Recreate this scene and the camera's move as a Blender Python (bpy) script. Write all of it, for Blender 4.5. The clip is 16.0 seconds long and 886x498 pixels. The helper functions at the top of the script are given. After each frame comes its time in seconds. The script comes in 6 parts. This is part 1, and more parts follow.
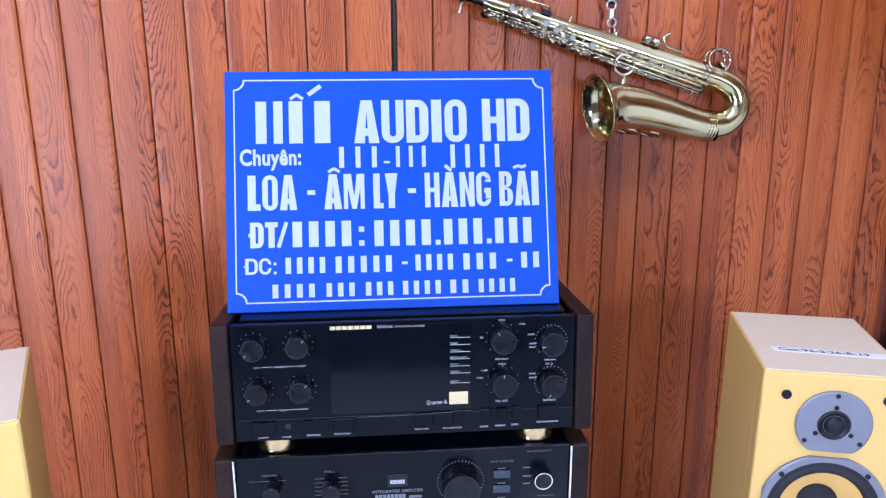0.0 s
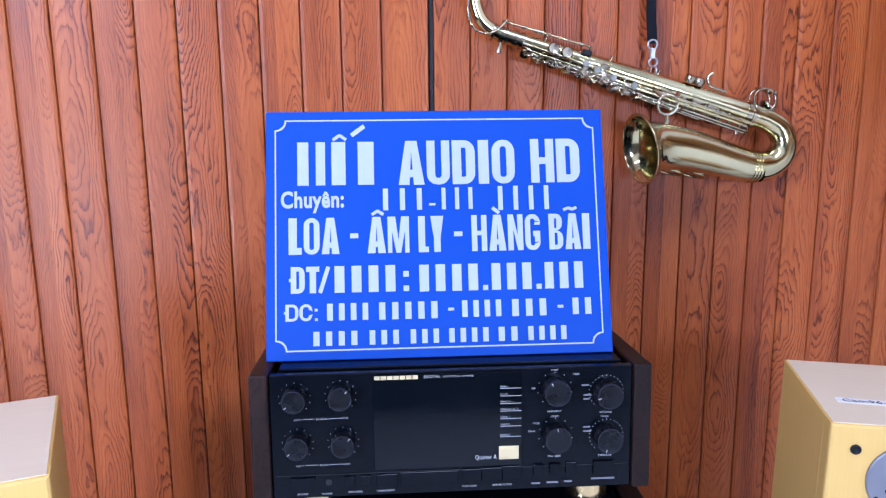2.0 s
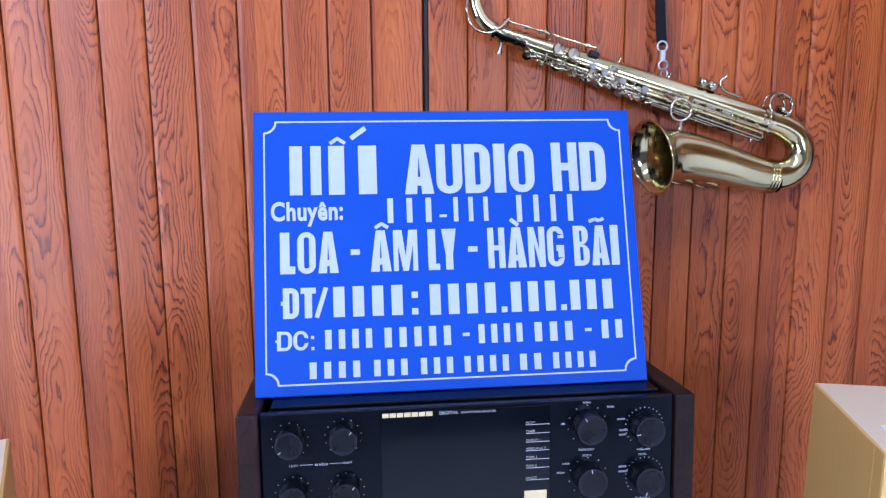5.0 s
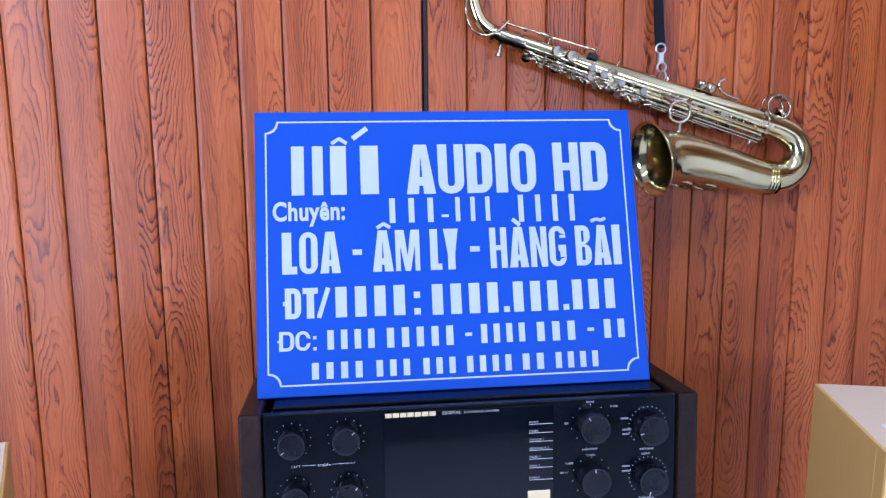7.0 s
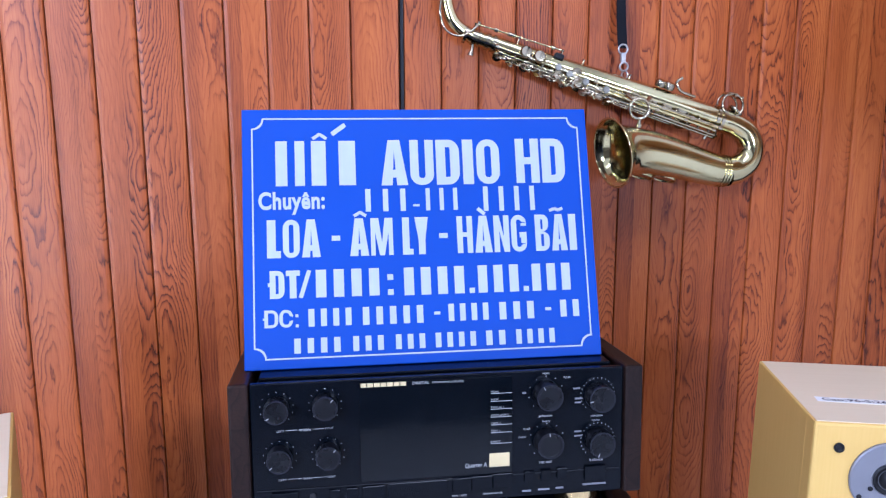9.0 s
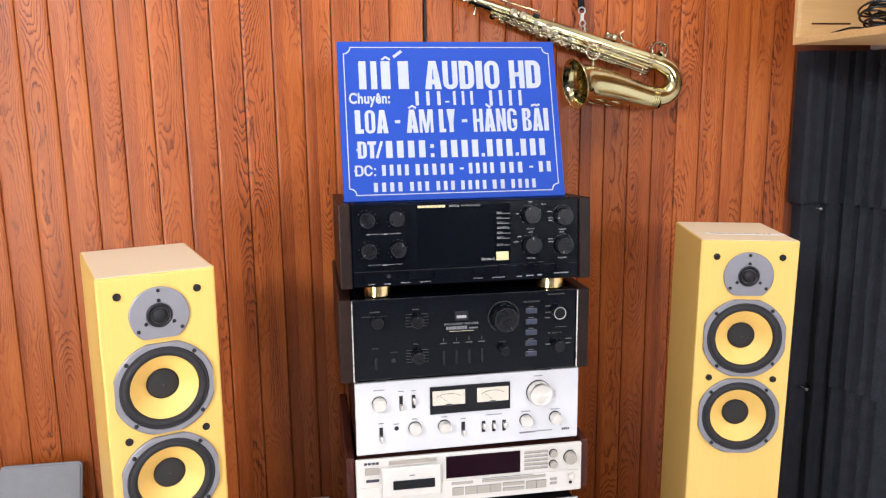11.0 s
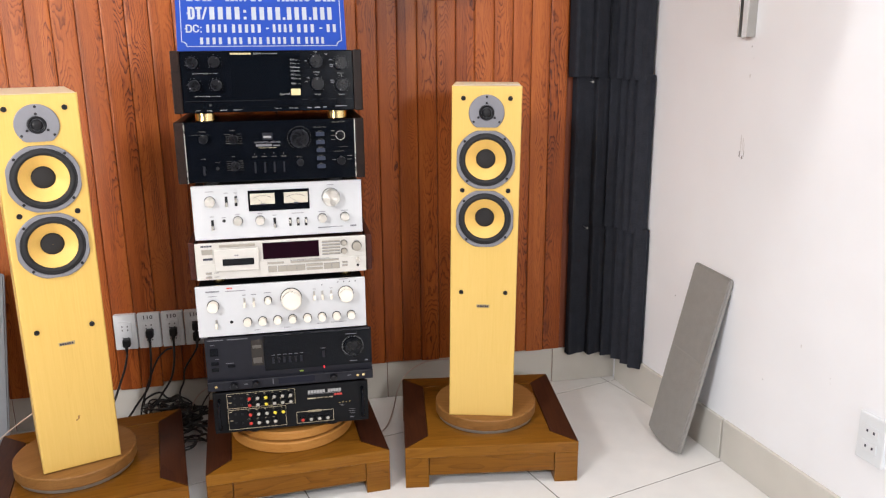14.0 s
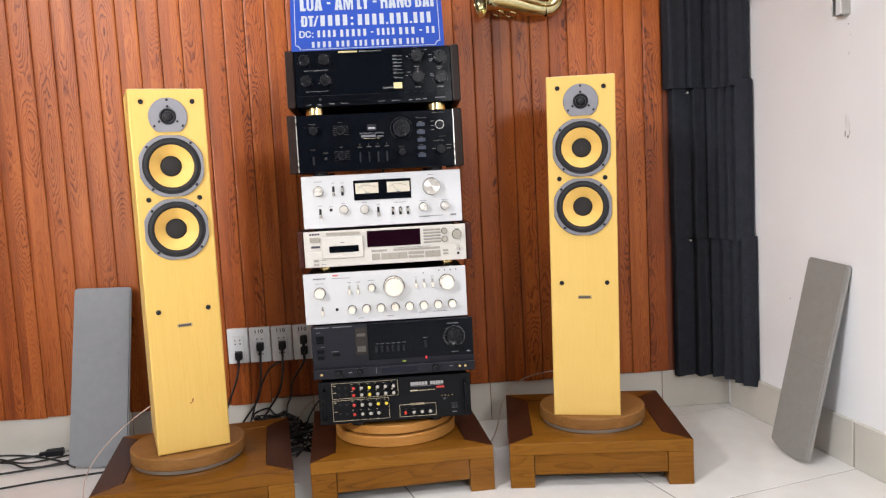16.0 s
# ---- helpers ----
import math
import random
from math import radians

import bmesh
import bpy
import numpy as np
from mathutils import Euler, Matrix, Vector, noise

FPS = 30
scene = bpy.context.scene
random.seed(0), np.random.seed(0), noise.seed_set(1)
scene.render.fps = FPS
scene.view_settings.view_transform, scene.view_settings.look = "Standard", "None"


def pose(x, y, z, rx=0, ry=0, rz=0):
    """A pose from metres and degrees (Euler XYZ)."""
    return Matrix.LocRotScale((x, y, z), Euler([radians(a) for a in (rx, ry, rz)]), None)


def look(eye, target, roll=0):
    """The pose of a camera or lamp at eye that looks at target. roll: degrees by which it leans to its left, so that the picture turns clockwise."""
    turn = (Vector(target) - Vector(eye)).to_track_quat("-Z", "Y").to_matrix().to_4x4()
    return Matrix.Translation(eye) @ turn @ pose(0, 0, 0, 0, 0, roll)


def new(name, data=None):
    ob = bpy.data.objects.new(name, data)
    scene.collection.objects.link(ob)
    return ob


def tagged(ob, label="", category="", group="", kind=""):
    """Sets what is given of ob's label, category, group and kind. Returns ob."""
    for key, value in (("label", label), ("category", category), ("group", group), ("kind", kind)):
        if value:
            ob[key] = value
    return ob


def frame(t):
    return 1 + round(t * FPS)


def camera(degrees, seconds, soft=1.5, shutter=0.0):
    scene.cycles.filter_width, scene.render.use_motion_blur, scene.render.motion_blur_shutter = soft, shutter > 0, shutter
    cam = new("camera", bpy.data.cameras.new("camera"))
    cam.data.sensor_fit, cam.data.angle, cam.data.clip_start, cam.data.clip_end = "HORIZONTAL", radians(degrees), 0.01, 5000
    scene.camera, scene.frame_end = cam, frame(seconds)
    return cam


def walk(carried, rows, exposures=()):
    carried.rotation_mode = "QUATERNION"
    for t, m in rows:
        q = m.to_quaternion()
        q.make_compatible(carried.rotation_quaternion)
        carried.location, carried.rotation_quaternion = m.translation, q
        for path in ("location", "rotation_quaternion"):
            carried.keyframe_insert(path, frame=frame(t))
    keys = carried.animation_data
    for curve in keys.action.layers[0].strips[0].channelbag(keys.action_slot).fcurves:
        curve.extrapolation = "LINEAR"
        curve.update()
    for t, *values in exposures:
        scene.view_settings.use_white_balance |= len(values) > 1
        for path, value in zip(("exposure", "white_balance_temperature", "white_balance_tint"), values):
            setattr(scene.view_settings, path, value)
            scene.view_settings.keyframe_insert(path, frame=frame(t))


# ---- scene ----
# the camera and its walk
cam = camera(59.8, 16.0, soft=1.25)
METRES, EYE, TURN = 2.2, 1.48, -4.8
ROWS = [
    (0.0, 0.0, 0.0, 0.0, -0.06, -14.23, 0.24),
    (0.5, -0.0032, 0.0036, -0.0003, 0.47, -13.21, 0.19),
    (1.0, -0.0039, 0.006, -0.0032, 0.9, -12.29, 0.19),
    (1.5, -0.0084, 0.007, -0.002, 1.12, -11.58, 0.3),
    (2.0, -0.0179, 0.0174, -0.0021, 0.98, -11.14, 0.46),
    (2.5, -0.0226, 0.034, -0.0022, 0.49, -10.95, 0.58),
    (3.0, -0.031, 0.0501, -0.0022, -0.23, -10.89, 0.6),
    (3.5, -0.0407, 0.0589, -0.0044, -0.95, -10.79, 0.54),
    (4.0, -0.04, 0.0641, -0.0068, -1.43, -10.52, 0.45),
    (6.5, -0.0463, 0.0644, -0.0156, -1.96, -9.21, 0.43),
    (7.0, -0.0456, 0.0645, -0.0149, -2.16, -9.3, 0.48),
    (7.5, -0.0448, 0.067, -0.0123, -2.43, -9.53, 0.51),
    (8.0, -0.0449, 0.0698, -0.0081, -2.74, -9.73, 0.48),
    (10.5, -0.0384, -0.1381, -0.0459, -4.14, -9.7, 0.55),
    (11.0, -0.0885, -0.2168, -0.0617, -4.75, -10.55, 0.66),
    (11.5, -0.0933, -0.2704, -0.0496, -5.96, -12.33, 0.74),
    (12.0, -0.0454, -0.3415, -0.0595, -6.57, -13.69, 0.71),
    (12.5, -0.0103, -0.4078, -0.0741, -6.36, -15.31, 0.59),
    (13.0, -0.0059, -0.4824, -0.0894, -6.47, -15.77, 0.37),
    (13.5, 0.0218, -0.5159, -0.1013, -6.63, -15.32, 0.4),
    (14.0, 0.0706, -0.4953, -0.1355, -6.58, -14.61, 0.45),
    (14.5, 0.0836, -0.4843, -0.1897, -6.1, -13.3, 0.85),
    (15.0, 0.0814, -0.4978, -0.2481, -5.45, -11.86, 1.27),
    (15.5, 0.0778, -0.5254, -0.2774, -3.43, -8.37, 3.14),
    (16.0, 0.0682, -0.5368, -0.2904, 0.78, -5.4, 2.98),
]
EXPOSURES = [(0.0, -0.12, 4680, 20), (2.0, -0.20, 4660, 20), (8.2, -0.31, 4620, 21), (10.3, -0.08, 5500, 14), (11.5, -0.11, 6350, 12), (16.0, -0.22, 6350, 10)]
PATH = [(t, pose(0, 0, EYE, 0, 0, TURN) @ pose(METRES * x, METRES * y, METRES * z, 90 + pitch, roll, yaw)) for t, x, y, z, yaw, pitch, roll in ROWS]
PATH.append((10.3, look((-0.078, -0.237, 1.401), (0.224, 1.706, 1.039), -0.2)))
PATH.sort(key=lambda row: row[0])
walk(cam, PATH, EXPOSURES)

# world, large lights
world = bpy.data.worlds.new("world")
scene.world = world
world.use_nodes = True
wn = world.node_tree
sky = wn.nodes.new("ShaderNodeTexSky")
sky.sky_type, sky.sun_disc, sky.sun_elevation, sky.sun_rotation = "NISHITA", False, radians(40), radians(160)
wn.links.new(sky.outputs[0], wn.nodes["Background"].inputs[0])
wn.nodes["Background"].inputs[1].default_value = 0.10


def area_lamp(name, eye, target, sx, sy, watts, colour, spread=180):
    data = bpy.data.lights.new(name, "AREA")
    data.shape, data.size, data.size_y, data.energy, data.color = "RECTANGLE", sx, sy, watts, colour
    data.spread = radians(spread)
    ob = new(name, data)
    ob.matrix_world = look(eye, target)
    return tagged(ob, kind="structure")


area_lamp("offscreen_light", (1.05, -2.80, 1.72), (0.3, 1.3, 1.0), 0.50, 0.40, 44.0, (1.0, 0.97, 0.94))
area_lamp("offscreen_light", (-2.22, -2.05, 2.42), (1.25, 0.6, 0.9), 0.60, 0.60, 88, (1.0, 0.97, 0.96), 150)
# added narrow warm lamp, no known source: lays a pool of light on the slats
area_lamp("offscreen_light", (-2.22, -2.05, 0.85), (-0.38, 1.37, 1.35), 0.60, 1.10, 4.8, (1.0, 0.92, 0.82), 36)
area_lamp("ceiling_panel_light", (-0.7, 0.1, 3.05), (-0.7, 0.1, 0), 1.2, 0.3, 6.0, (1.0, 0.97, 0.94))
area_lamp("ceiling_panel_light", (0.35, 0.0, 3.05), (0.35, 0.0, 0), 1.2, 0.3, 24.5, (1.0, 0.97, 0.94))


# ---- materials ----
def nodes_of(name):
    m = bpy.data.materials.new(name)
    m.use_nodes = True
    nt = m.node_tree
    return m, nt, nt.nodes["Principled BSDF"]


def node(nt, kind, **values):
    n = nt.nodes.new(kind)
    for key, value in values.items():
        n.inputs[key].default_value = value
    return n


def ramp(nt, fac, stops):
    r = nt.nodes.new("ShaderNodeValToRGB")
    while len(r.color_ramp.elements) < len(stops):
        r.color_ramp.elements.new(0.5)
    for e, (p, c) in zip(r.color_ramp.elements, stops):
        e.position, e.color = p, (*c, 1)
    nt.links.new(fac, r.inputs[0])
    return r.outputs[0]


def shade(c, f):
    return tuple(min(1.0, v * f) for v in c)


def plain(name, colour, rough=0.5, metal=0.0, vary=0.12, scale=30.0, bump=0.0, coat=0.0, wear=0.0, spec=0.5):
    """Paint, plastic or metal, with a fine and a broad unevenness."""
    m, nt, b = nodes_of(name)
    co = nt.nodes.new("ShaderNodeTexCoord")
    n1 = node(nt, "ShaderNodeTexNoise", Scale=scale, Detail=5.0)
    n2 = node(nt, "ShaderNodeTexNoise", Scale=scale * 0.12, Detail=3.0)
    for n in (n1, n2):
        nt.links.new(co.outputs["Object"], n.inputs["Vector"])
    mix = node(nt, "ShaderNodeMath")
    mix.operation = "ADD"
    nt.links.new(n1.outputs[0], mix.inputs[0])
    nt.links.new(n2.outputs[0], mix.inputs[1])
    half = node(nt, "ShaderNodeMath")
    half.operation = "MULTIPLY"
    half.inputs[1].default_value = 0.5
    nt.links.new(mix.outputs[0], half.inputs[0])
    col = ramp(nt, half.outputs[0], [(0.3, shade(colour, 1 - vary)), (0.7, shade(colour, 1 + vary))])
    nt.links.new(col, b.inputs["Base Color"])
    mr = node(nt, "ShaderNodeMapRange")
    mr.inputs["From Min"].default_value, mr.inputs["From Max"].default_value = 0.3, 0.7
    mr.inputs["To Min"].default_value, mr.inputs["To Max"].default_value = max(0.02, rough - 0.08 - wear), min(1, rough + 0.08 + wear)
    nt.links.new(half.outputs[0], mr.inputs[0])
    nt.links.new(mr.outputs[0], b.inputs["Roughness"])
    b.inputs["Metallic"].default_value = metal
    b.inputs["Coat Weight"].default_value = coat
    b.inputs["Specular IOR Level"].default_value = spec
    if bump:
        bp = node(nt, "ShaderNodeBump", Strength=bump, Distance=0.002)
        nt.links.new(n1.outputs[0], bp.inputs["Height"])
        nt.links.new(bp.outputs[0], b.inputs["Normal"])
    return m


def wood(name, dark, mid, light, rough=0.4, along="Z", size=1.0, figure=1.0, bump=0.15, coat=0.0, spec=0.5):
    """Wood with cathedral figure and fine pores, running along one axis, different on every piece."""
    m, nt, b = nodes_of(name)
    co = nt.nodes.new("ShaderNodeTexCoord")
    info = nt.nodes.new("ShaderNodeObjectInfo")
    shift = node(nt, "ShaderNodeVectorMath")
    shift.operation = "MULTIPLY_ADD"
    shift.inputs[1].default_value = (37.0, 23.0, 71.0)
    nt.links.new(info.outputs["Random"], shift.inputs[0])
    nt.links.new(co.outputs["Object"], shift.inputs[2])
    st = {"Z": (1, 1, 0.13), "X": (0.13, 1, 1), "Y": (1, 0.13, 1)}[along]
    mp = nt.nodes.new("ShaderNodeMapping")
    mp.inputs["Scale"].default_value = tuple(v * 9.0 / size for v in st)
    nt.links.new(shift.outputs[0], mp.inputs[0])
    warp = node(nt, "ShaderNodeTexNoise", Scale=1.0, Detail=2.0, Distortion=0.6)
    nt.links.new(mp.outputs[0], warp.inputs["Vector"])
    rings = node(nt, "ShaderNodeMath")
    rings.operation = "MULTIPLY"
    rings.inputs[1].default_value = 16.0 * figure
    nt.links.new(warp.outputs[0], rings.inputs[0])
    sine = node(nt, "ShaderNodeMath")
    sine.operation = "FRACT"
    nt.links.new(rings.outputs[0], sine.inputs[0])
    fine = nt.nodes.new("ShaderNodeMapping")
    fine.inputs["Scale"].default_value = tuple((260.0 if v == 1 else 9.0) / size for v in st)
    nt.links.new(shift.outputs[0], fine.inputs[0])
    pores = node(nt, "ShaderNodeTexNoise", Scale=1.0, Detail=4.0, Roughness=0.6)
    nt.links.new(fine.outputs[0], pores.inputs["Vector"])
    broad = node(nt, "ShaderNodeTexNoise", Scale=0.55, Detail=2.0)
    nt.links.new(mp.outputs[0], broad.inputs["Vector"])

    def madd(a, k, c):
        n = node(nt, "ShaderNodeMath")
        n.operation = "MULTIPLY_ADD"
        n.inputs[1].default_value = k
        nt.links.new(a, n.inputs[0])
        if isinstance(c, float):
            n.inputs[2].default_value = c
        else:
            nt.links.new(c, n.inputs[2])
        return n.outputs[0]

    vein = node(nt, "ShaderNodeMath")
    vein.operation = "POWER"
    vein.inputs[1].default_value = 4.0
    nt.links.new(sine.outputs[0], vein.inputs[0])
    f = madd(vein.outputs[0], -0.21 * min(1.0, figure), madd(pores.outputs[0], 0.45, madd(broad.outputs[0], 0.55, madd(info.outputs["Random"], 0.12, 0.03))))
    nt.links.new(ramp(nt, f, [(0.22, dark), (0.48, mid), (0.78, light)]), b.inputs["Base Color"])
    b.inputs["Roughness"].default_value = rough
    b.inputs["Coat Weight"].default_value = coat
    b.inputs["Coat Roughness"].default_value = 0.12
    b.inputs["Specular IOR Level"].default_value = spec
    bp = node(nt, "ShaderNodeBump", Strength=bump, Distance=0.001)
    nt.links.new(f, bp.inputs["Height"])
    nt.links.new(bp.outputs[0], b.inputs["Normal"])
    return m


def slat_wood(name):
    """Reddish printed wood: wavy dark veins, knots and boards of two tones, different on every slat."""
    m, nt, b = nodes_of(name)
    co = nt.nodes.new("ShaderNodeTexCoord")
    info = nt.nodes.new("ShaderNodeObjectInfo")

    def math_node(op, a, k=0.0, c=0.0):
        n = nt.nodes.new("ShaderNodeMath")
        n.operation = op
        for i, v in enumerate((a, k, c)):
            if isinstance(v, (int, float)):
                n.inputs[i].default_value = v
            else:
                nt.links.new(v, n.inputs[i])
        return n.outputs[0]

    sep = nt.nodes.new("ShaderNodeSeparateXYZ")
    nt.links.new(co.outputs["Object"], sep.inputs[0])
    rnd = info.outputs["Random"]
    r2 = math_node("FRACT", math_node("MULTIPLY", rnd, 17.3))
    r3 = math_node("FRACT", math_node("MULTIPLY", rnd, 41.7))
    # a darker printed board takes one side of many slats
    edge = math_node("MULTIPLY_ADD", r2, 0.050, -0.012)
    strip = math_node("LESS_THAN", sep.outputs[0], edge)
    cb = nt.nodes.new("ShaderNodeCombineXYZ")
    nt.links.new(math_node("MULTIPLY_ADD", strip, 0.37, math_node("MULTIPLY_ADD", rnd, 31.0, sep.outputs[0])), cb.inputs[0])
    nt.links.new(math_node("MULTIPLY_ADD", r3, 7.0, math_node("MULTIPLY", strip, 3.1)), cb.inputs[1])
    nt.links.new(math_node("MULTIPLY_ADD", rnd, 53.0, sep.outputs[2]), cb.inputs[2])

    def noise(vec, scale, detail, rough=0.5, dist=0.0):
        mp = nt.nodes.new("ShaderNodeMapping")
        mp.inputs["Scale"].default_value = scale
        nt.links.new(vec, mp.inputs[0])
        n = node(nt, "ShaderNodeTexNoise", Scale=1.0, Detail=detail, Roughness=rough, Distortion=dist)
        nt.links.new(mp.outputs[0], n.inputs["Vector"])
        return n.outputs[0]

    # plain-sawn figure: growth rings round a pith that wanders along the board
    s2 = nt.nodes.new("ShaderNodeSeparateXYZ")
    nt.links.new(cb.outputs[0], s2.inputs[0])
    line = nt.nodes.new("ShaderNodeCombineXYZ")
    nt.links.new(math_node("MULTIPLY_ADD", strip, 5.3, math_node("MULTIPLY", rnd, 91.0)), line.inputs[0])
    nt.links.new(s2.outputs[2], line.inputs[2])
    rise = noise(line.outputs[0], (1.0, 1.0, 1.9), 1.5, 0.5)
    sway = noise(line.outputs[0], (1.7, 1.0, 3.1), 1.0, 0.5)
    across = math_node("ADD", math_node("SUBTRACT", sep.outputs[0], math_node("MULTIPLY_ADD", r2, 0.050, 0.007)), math_node("MULTIPLY_ADD", sway, 0.06, -0.03))
    below = math_node("MULTIPLY_ADD", rise, 0.21, -0.085)
    radius = math_node("SQRT", math_node("ADD", math_node("MULTIPLY", across, across), math_node("MULTIPLY", below, below)))
    radius = math_node("MULTIPLY_ADD", noise(cb.outputs[0], (26.0, 1.0, 7.0), 2.0, 0.55, 0.3), 0.022, radius)
    radius = math_node("MULTIPLY_ADD", noise(cb.outputs[0], (120.0, 1.0, 24.0), 3.0, 0.6), 0.0052, radius)
    rings = math_node("FRACT", math_node("MULTIPLY", radius, math_node("MULTIPLY_ADD", r3, 120.0, 215.0)))
    vein = math_node("POWER", rings, 4.0)
    late = math_node("POWER", math_node("SUBTRACT", 1.0, rings), 16.0)
    bands = noise(cb.outputs[0], (34.0, 1.0, 1.6), 2.0, 0.5)
    broad = noise(cb.outputs[0], (9.0, 1.0, 2.4), 2.0, 0.5)
    pores = noise(cb.outputs[0], (620.0, 1.0, 26.0), 2.0, 0.6)
    force = nt.nodes.new("ShaderNodeMapRange")
    force.inputs[1].default_value, force.inputs[2].default_value = 0.36, 0.62
    nt.links.new(noise(cb.outputs[0], (20.0, 1.0, 3.4), 2.0, 0.5), force.inputs[0])
    weight = math_node("MULTIPLY", math_node("MULTIPLY_ADD", force.outputs[0], 0.75, 0.25), math_node("MULTIPLY_ADD", strip, -0.55, 1.0))
    f = math_node("MULTIPLY_ADD", bands, 0.50, math_node("MULTIPLY_ADD", broad, 0.44, math_node("MULTIPLY_ADD", pores, 0.38, -0.09)))
    f = math_node("MULTIPLY_ADD", math_node("MULTIPLY", math_node("ADD", vein, math_node("MULTIPLY", late, 0.7)), weight), -0.52, f)
    f = math_node("MULTIPLY_ADD", rnd, 0.10, f)
    f = math_node("MULTIPLY_ADD", math_node("MULTIPLY", strip, math_node("MULTIPLY_ADD", r3, 0.6, 0.4)), -0.17, f)
    nt.links.new(ramp(nt, f, [(0.08, (0.050, 0.0092, 0.0026)), (0.32, (0.180, 0.0375, 0.0080)), (0.54, (0.325, 0.080, 0.0145)), (0.80, (0.45, 0.130, 0.026))]), b.inputs["Base Color"])
    b.inputs["Roughness"].default_value = 0.38
    b.inputs["Specular IOR Level"].default_value = 0.27
    bp = node(nt, "ShaderNodeBump", Strength=0.12, Distance=0.001)
    nt.links.new(f, bp.inputs["Height"])
    nt.links.new(bp.outputs[0], b.inputs["Normal"])
    return m


def glow(name, colour, strength):
    m, nt, b = nodes_of(name)
    b.inputs["Base Color"].default_value = (*colour, 1)
    b.inputs["Emission Color"].default_value = (*colour, 1)
    b.inputs["Emission Strength"].default_value = strength
    return m


SLAT = slat_wood("slat_wood")
SLAT_GAP = plain("slat_groove", (0.17, 0.042, 0.016), 0.6)
OAK = wood("maple_veneer", (0.585, 0.375, 0.088), (0.65, 0.428, 0.112), (0.70, 0.472, 0.140), 0.42, "Z", 1.0, 0.30, 0.03, 0.0, 0.32)
OAK_TOP = wood("pale_top_veneer", (0.66, 0.55, 0.36), (0.72, 0.615, 0.42), (0.76, 0.66, 0.47), 0.5, "X", 1.4, 0.15, 0.03)
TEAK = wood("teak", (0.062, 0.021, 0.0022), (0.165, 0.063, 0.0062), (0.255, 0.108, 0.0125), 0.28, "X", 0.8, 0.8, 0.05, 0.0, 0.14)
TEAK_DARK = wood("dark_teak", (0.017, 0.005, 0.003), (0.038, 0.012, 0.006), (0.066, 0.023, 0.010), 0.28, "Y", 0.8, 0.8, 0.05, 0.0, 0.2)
DISC = wood("disc_wood", (0.12, 0.050, 0.012), (0.215, 0.098, 0.026), (0.30, 0.150, 0.048), 0.42, "X", 1.2, 0.6, 0.06, 0.0, 0.25)
DISC_ORANGE = wood("orange_disc_wood", (0.27, 0.11, 0.022), (0.41, 0.185, 0.042), (0.49, 0.25, 0.075), 0.36, "X", 1.2, 0.5, 0.05, 0.0, 0.25)
CHEEK = wood("cheek_rosewood", (0.005, 0.003, 0.0028), (0.011, 0.006, 0.005), (0.024, 0.012, 0.009), 0.4, "Y", 0.7, 1.0, 0.06, 0.0, 0.15)
CHEEK_RED = wood("cheek_mahogany", (0.02, 0.005, 0.004), (0.04, 0.010, 0.007), (0.07, 0.02, 0.013), 0.4, "Y", 0.7, 1.0, 0.06, 0.0, 0.2)
PINE = wood("pine", (0.50, 0.30, 0.11), (0.62, 0.40, 0.17), (0.70, 0.48, 0.23), 0.5, "X", 1.2, 0.7, 0.06)
WALL = plain("white_wall_paint", (0.86, 0.865, 0.89), 0.62, 0, 0.03, 6.0, 0.12)
DARK_WALL = plain("dark_unseen_wall", (0.10, 0.09, 0.085), 0.8, 0, 0.1, 6.0)
CEIL = plain("ceiling_paint", (0.62, 0.61, 0.59), 0.8, 0, 0.03, 5.0)
TILE = plain("glazed_floor_tile", (0.78, 0.77, 0.75), 0.12, 0, 0.05, 14.0, 0.0, 0.15, 0.03)
GROUT = plain("grout", (0.16, 0.145, 0.13), 0.8)
BASE = plain("baseboard_tile", (0.60, 0.575, 0.52), 0.2, 0, 0.06, 10.0)
FOAM = plain("black_foam", (0.024, 0.0262, 0.034), 0.95, 0, 0.3, 260.0, 0.9, spec=0.15)
CLOTH = plain("grey_grille_cloth", (0.245, 0.257, 0.275), 0.9, 0, 0.09, 320.0, 0.35)
CLOTH_WARM = plain("dusty_grey_cloth", (0.27, 0.26, 0.245), 0.9, 0, 0.10, 300.0, 0.35)
BLUE = plain("blue_sign_face", (0.0075, 0.047, 0.315), 0.5, 0, 0.06, 8.0, spec=0.25)
WHITE = plain("white_lettering", (0.365, 0.40, 0.45), 0.5, 0, 0.07, 60.0, spec=0.3)
BLACK = plain("black_satin_panel", (0.0018, 0.0028, 0.0052), 0.18, 0, 0.25, 30.0, spec=0.18)
BLACK_MAT = plain("black_matt_metal", (0.005, 0.0055, 0.007), 0.45, 0.0, 0.25, 60.0, 0.1, spec=0.15)
GLASS_BLACK = plain("smoked_window", (0.0014, 0.0026, 0.0048), 0.08, 0, 0.2, 20.0, 0.0, 0.0, spec=0.32)
KNOB_BLACK = plain("black_knob", (0.0032, 0.0036, 0.0055), 0.28, 0.0, 0.25, 90.0, spec=0.3)
GREY_DARK = plain("dark_grey_panel", (0.012, 0.0125, 0.018), 0.4, 0.0, 0.15, 50.0, spec=0.2)
SILVER = plain("brushed_silver_panel", (0.56, 0.572, 0.592), 0.36, 0.05, 0.02, 60.0)
CHAMP = plain("champagne_panel", (0.58, 0.562, 0.525), 0.34, 0.05, 0.03, 60.0)
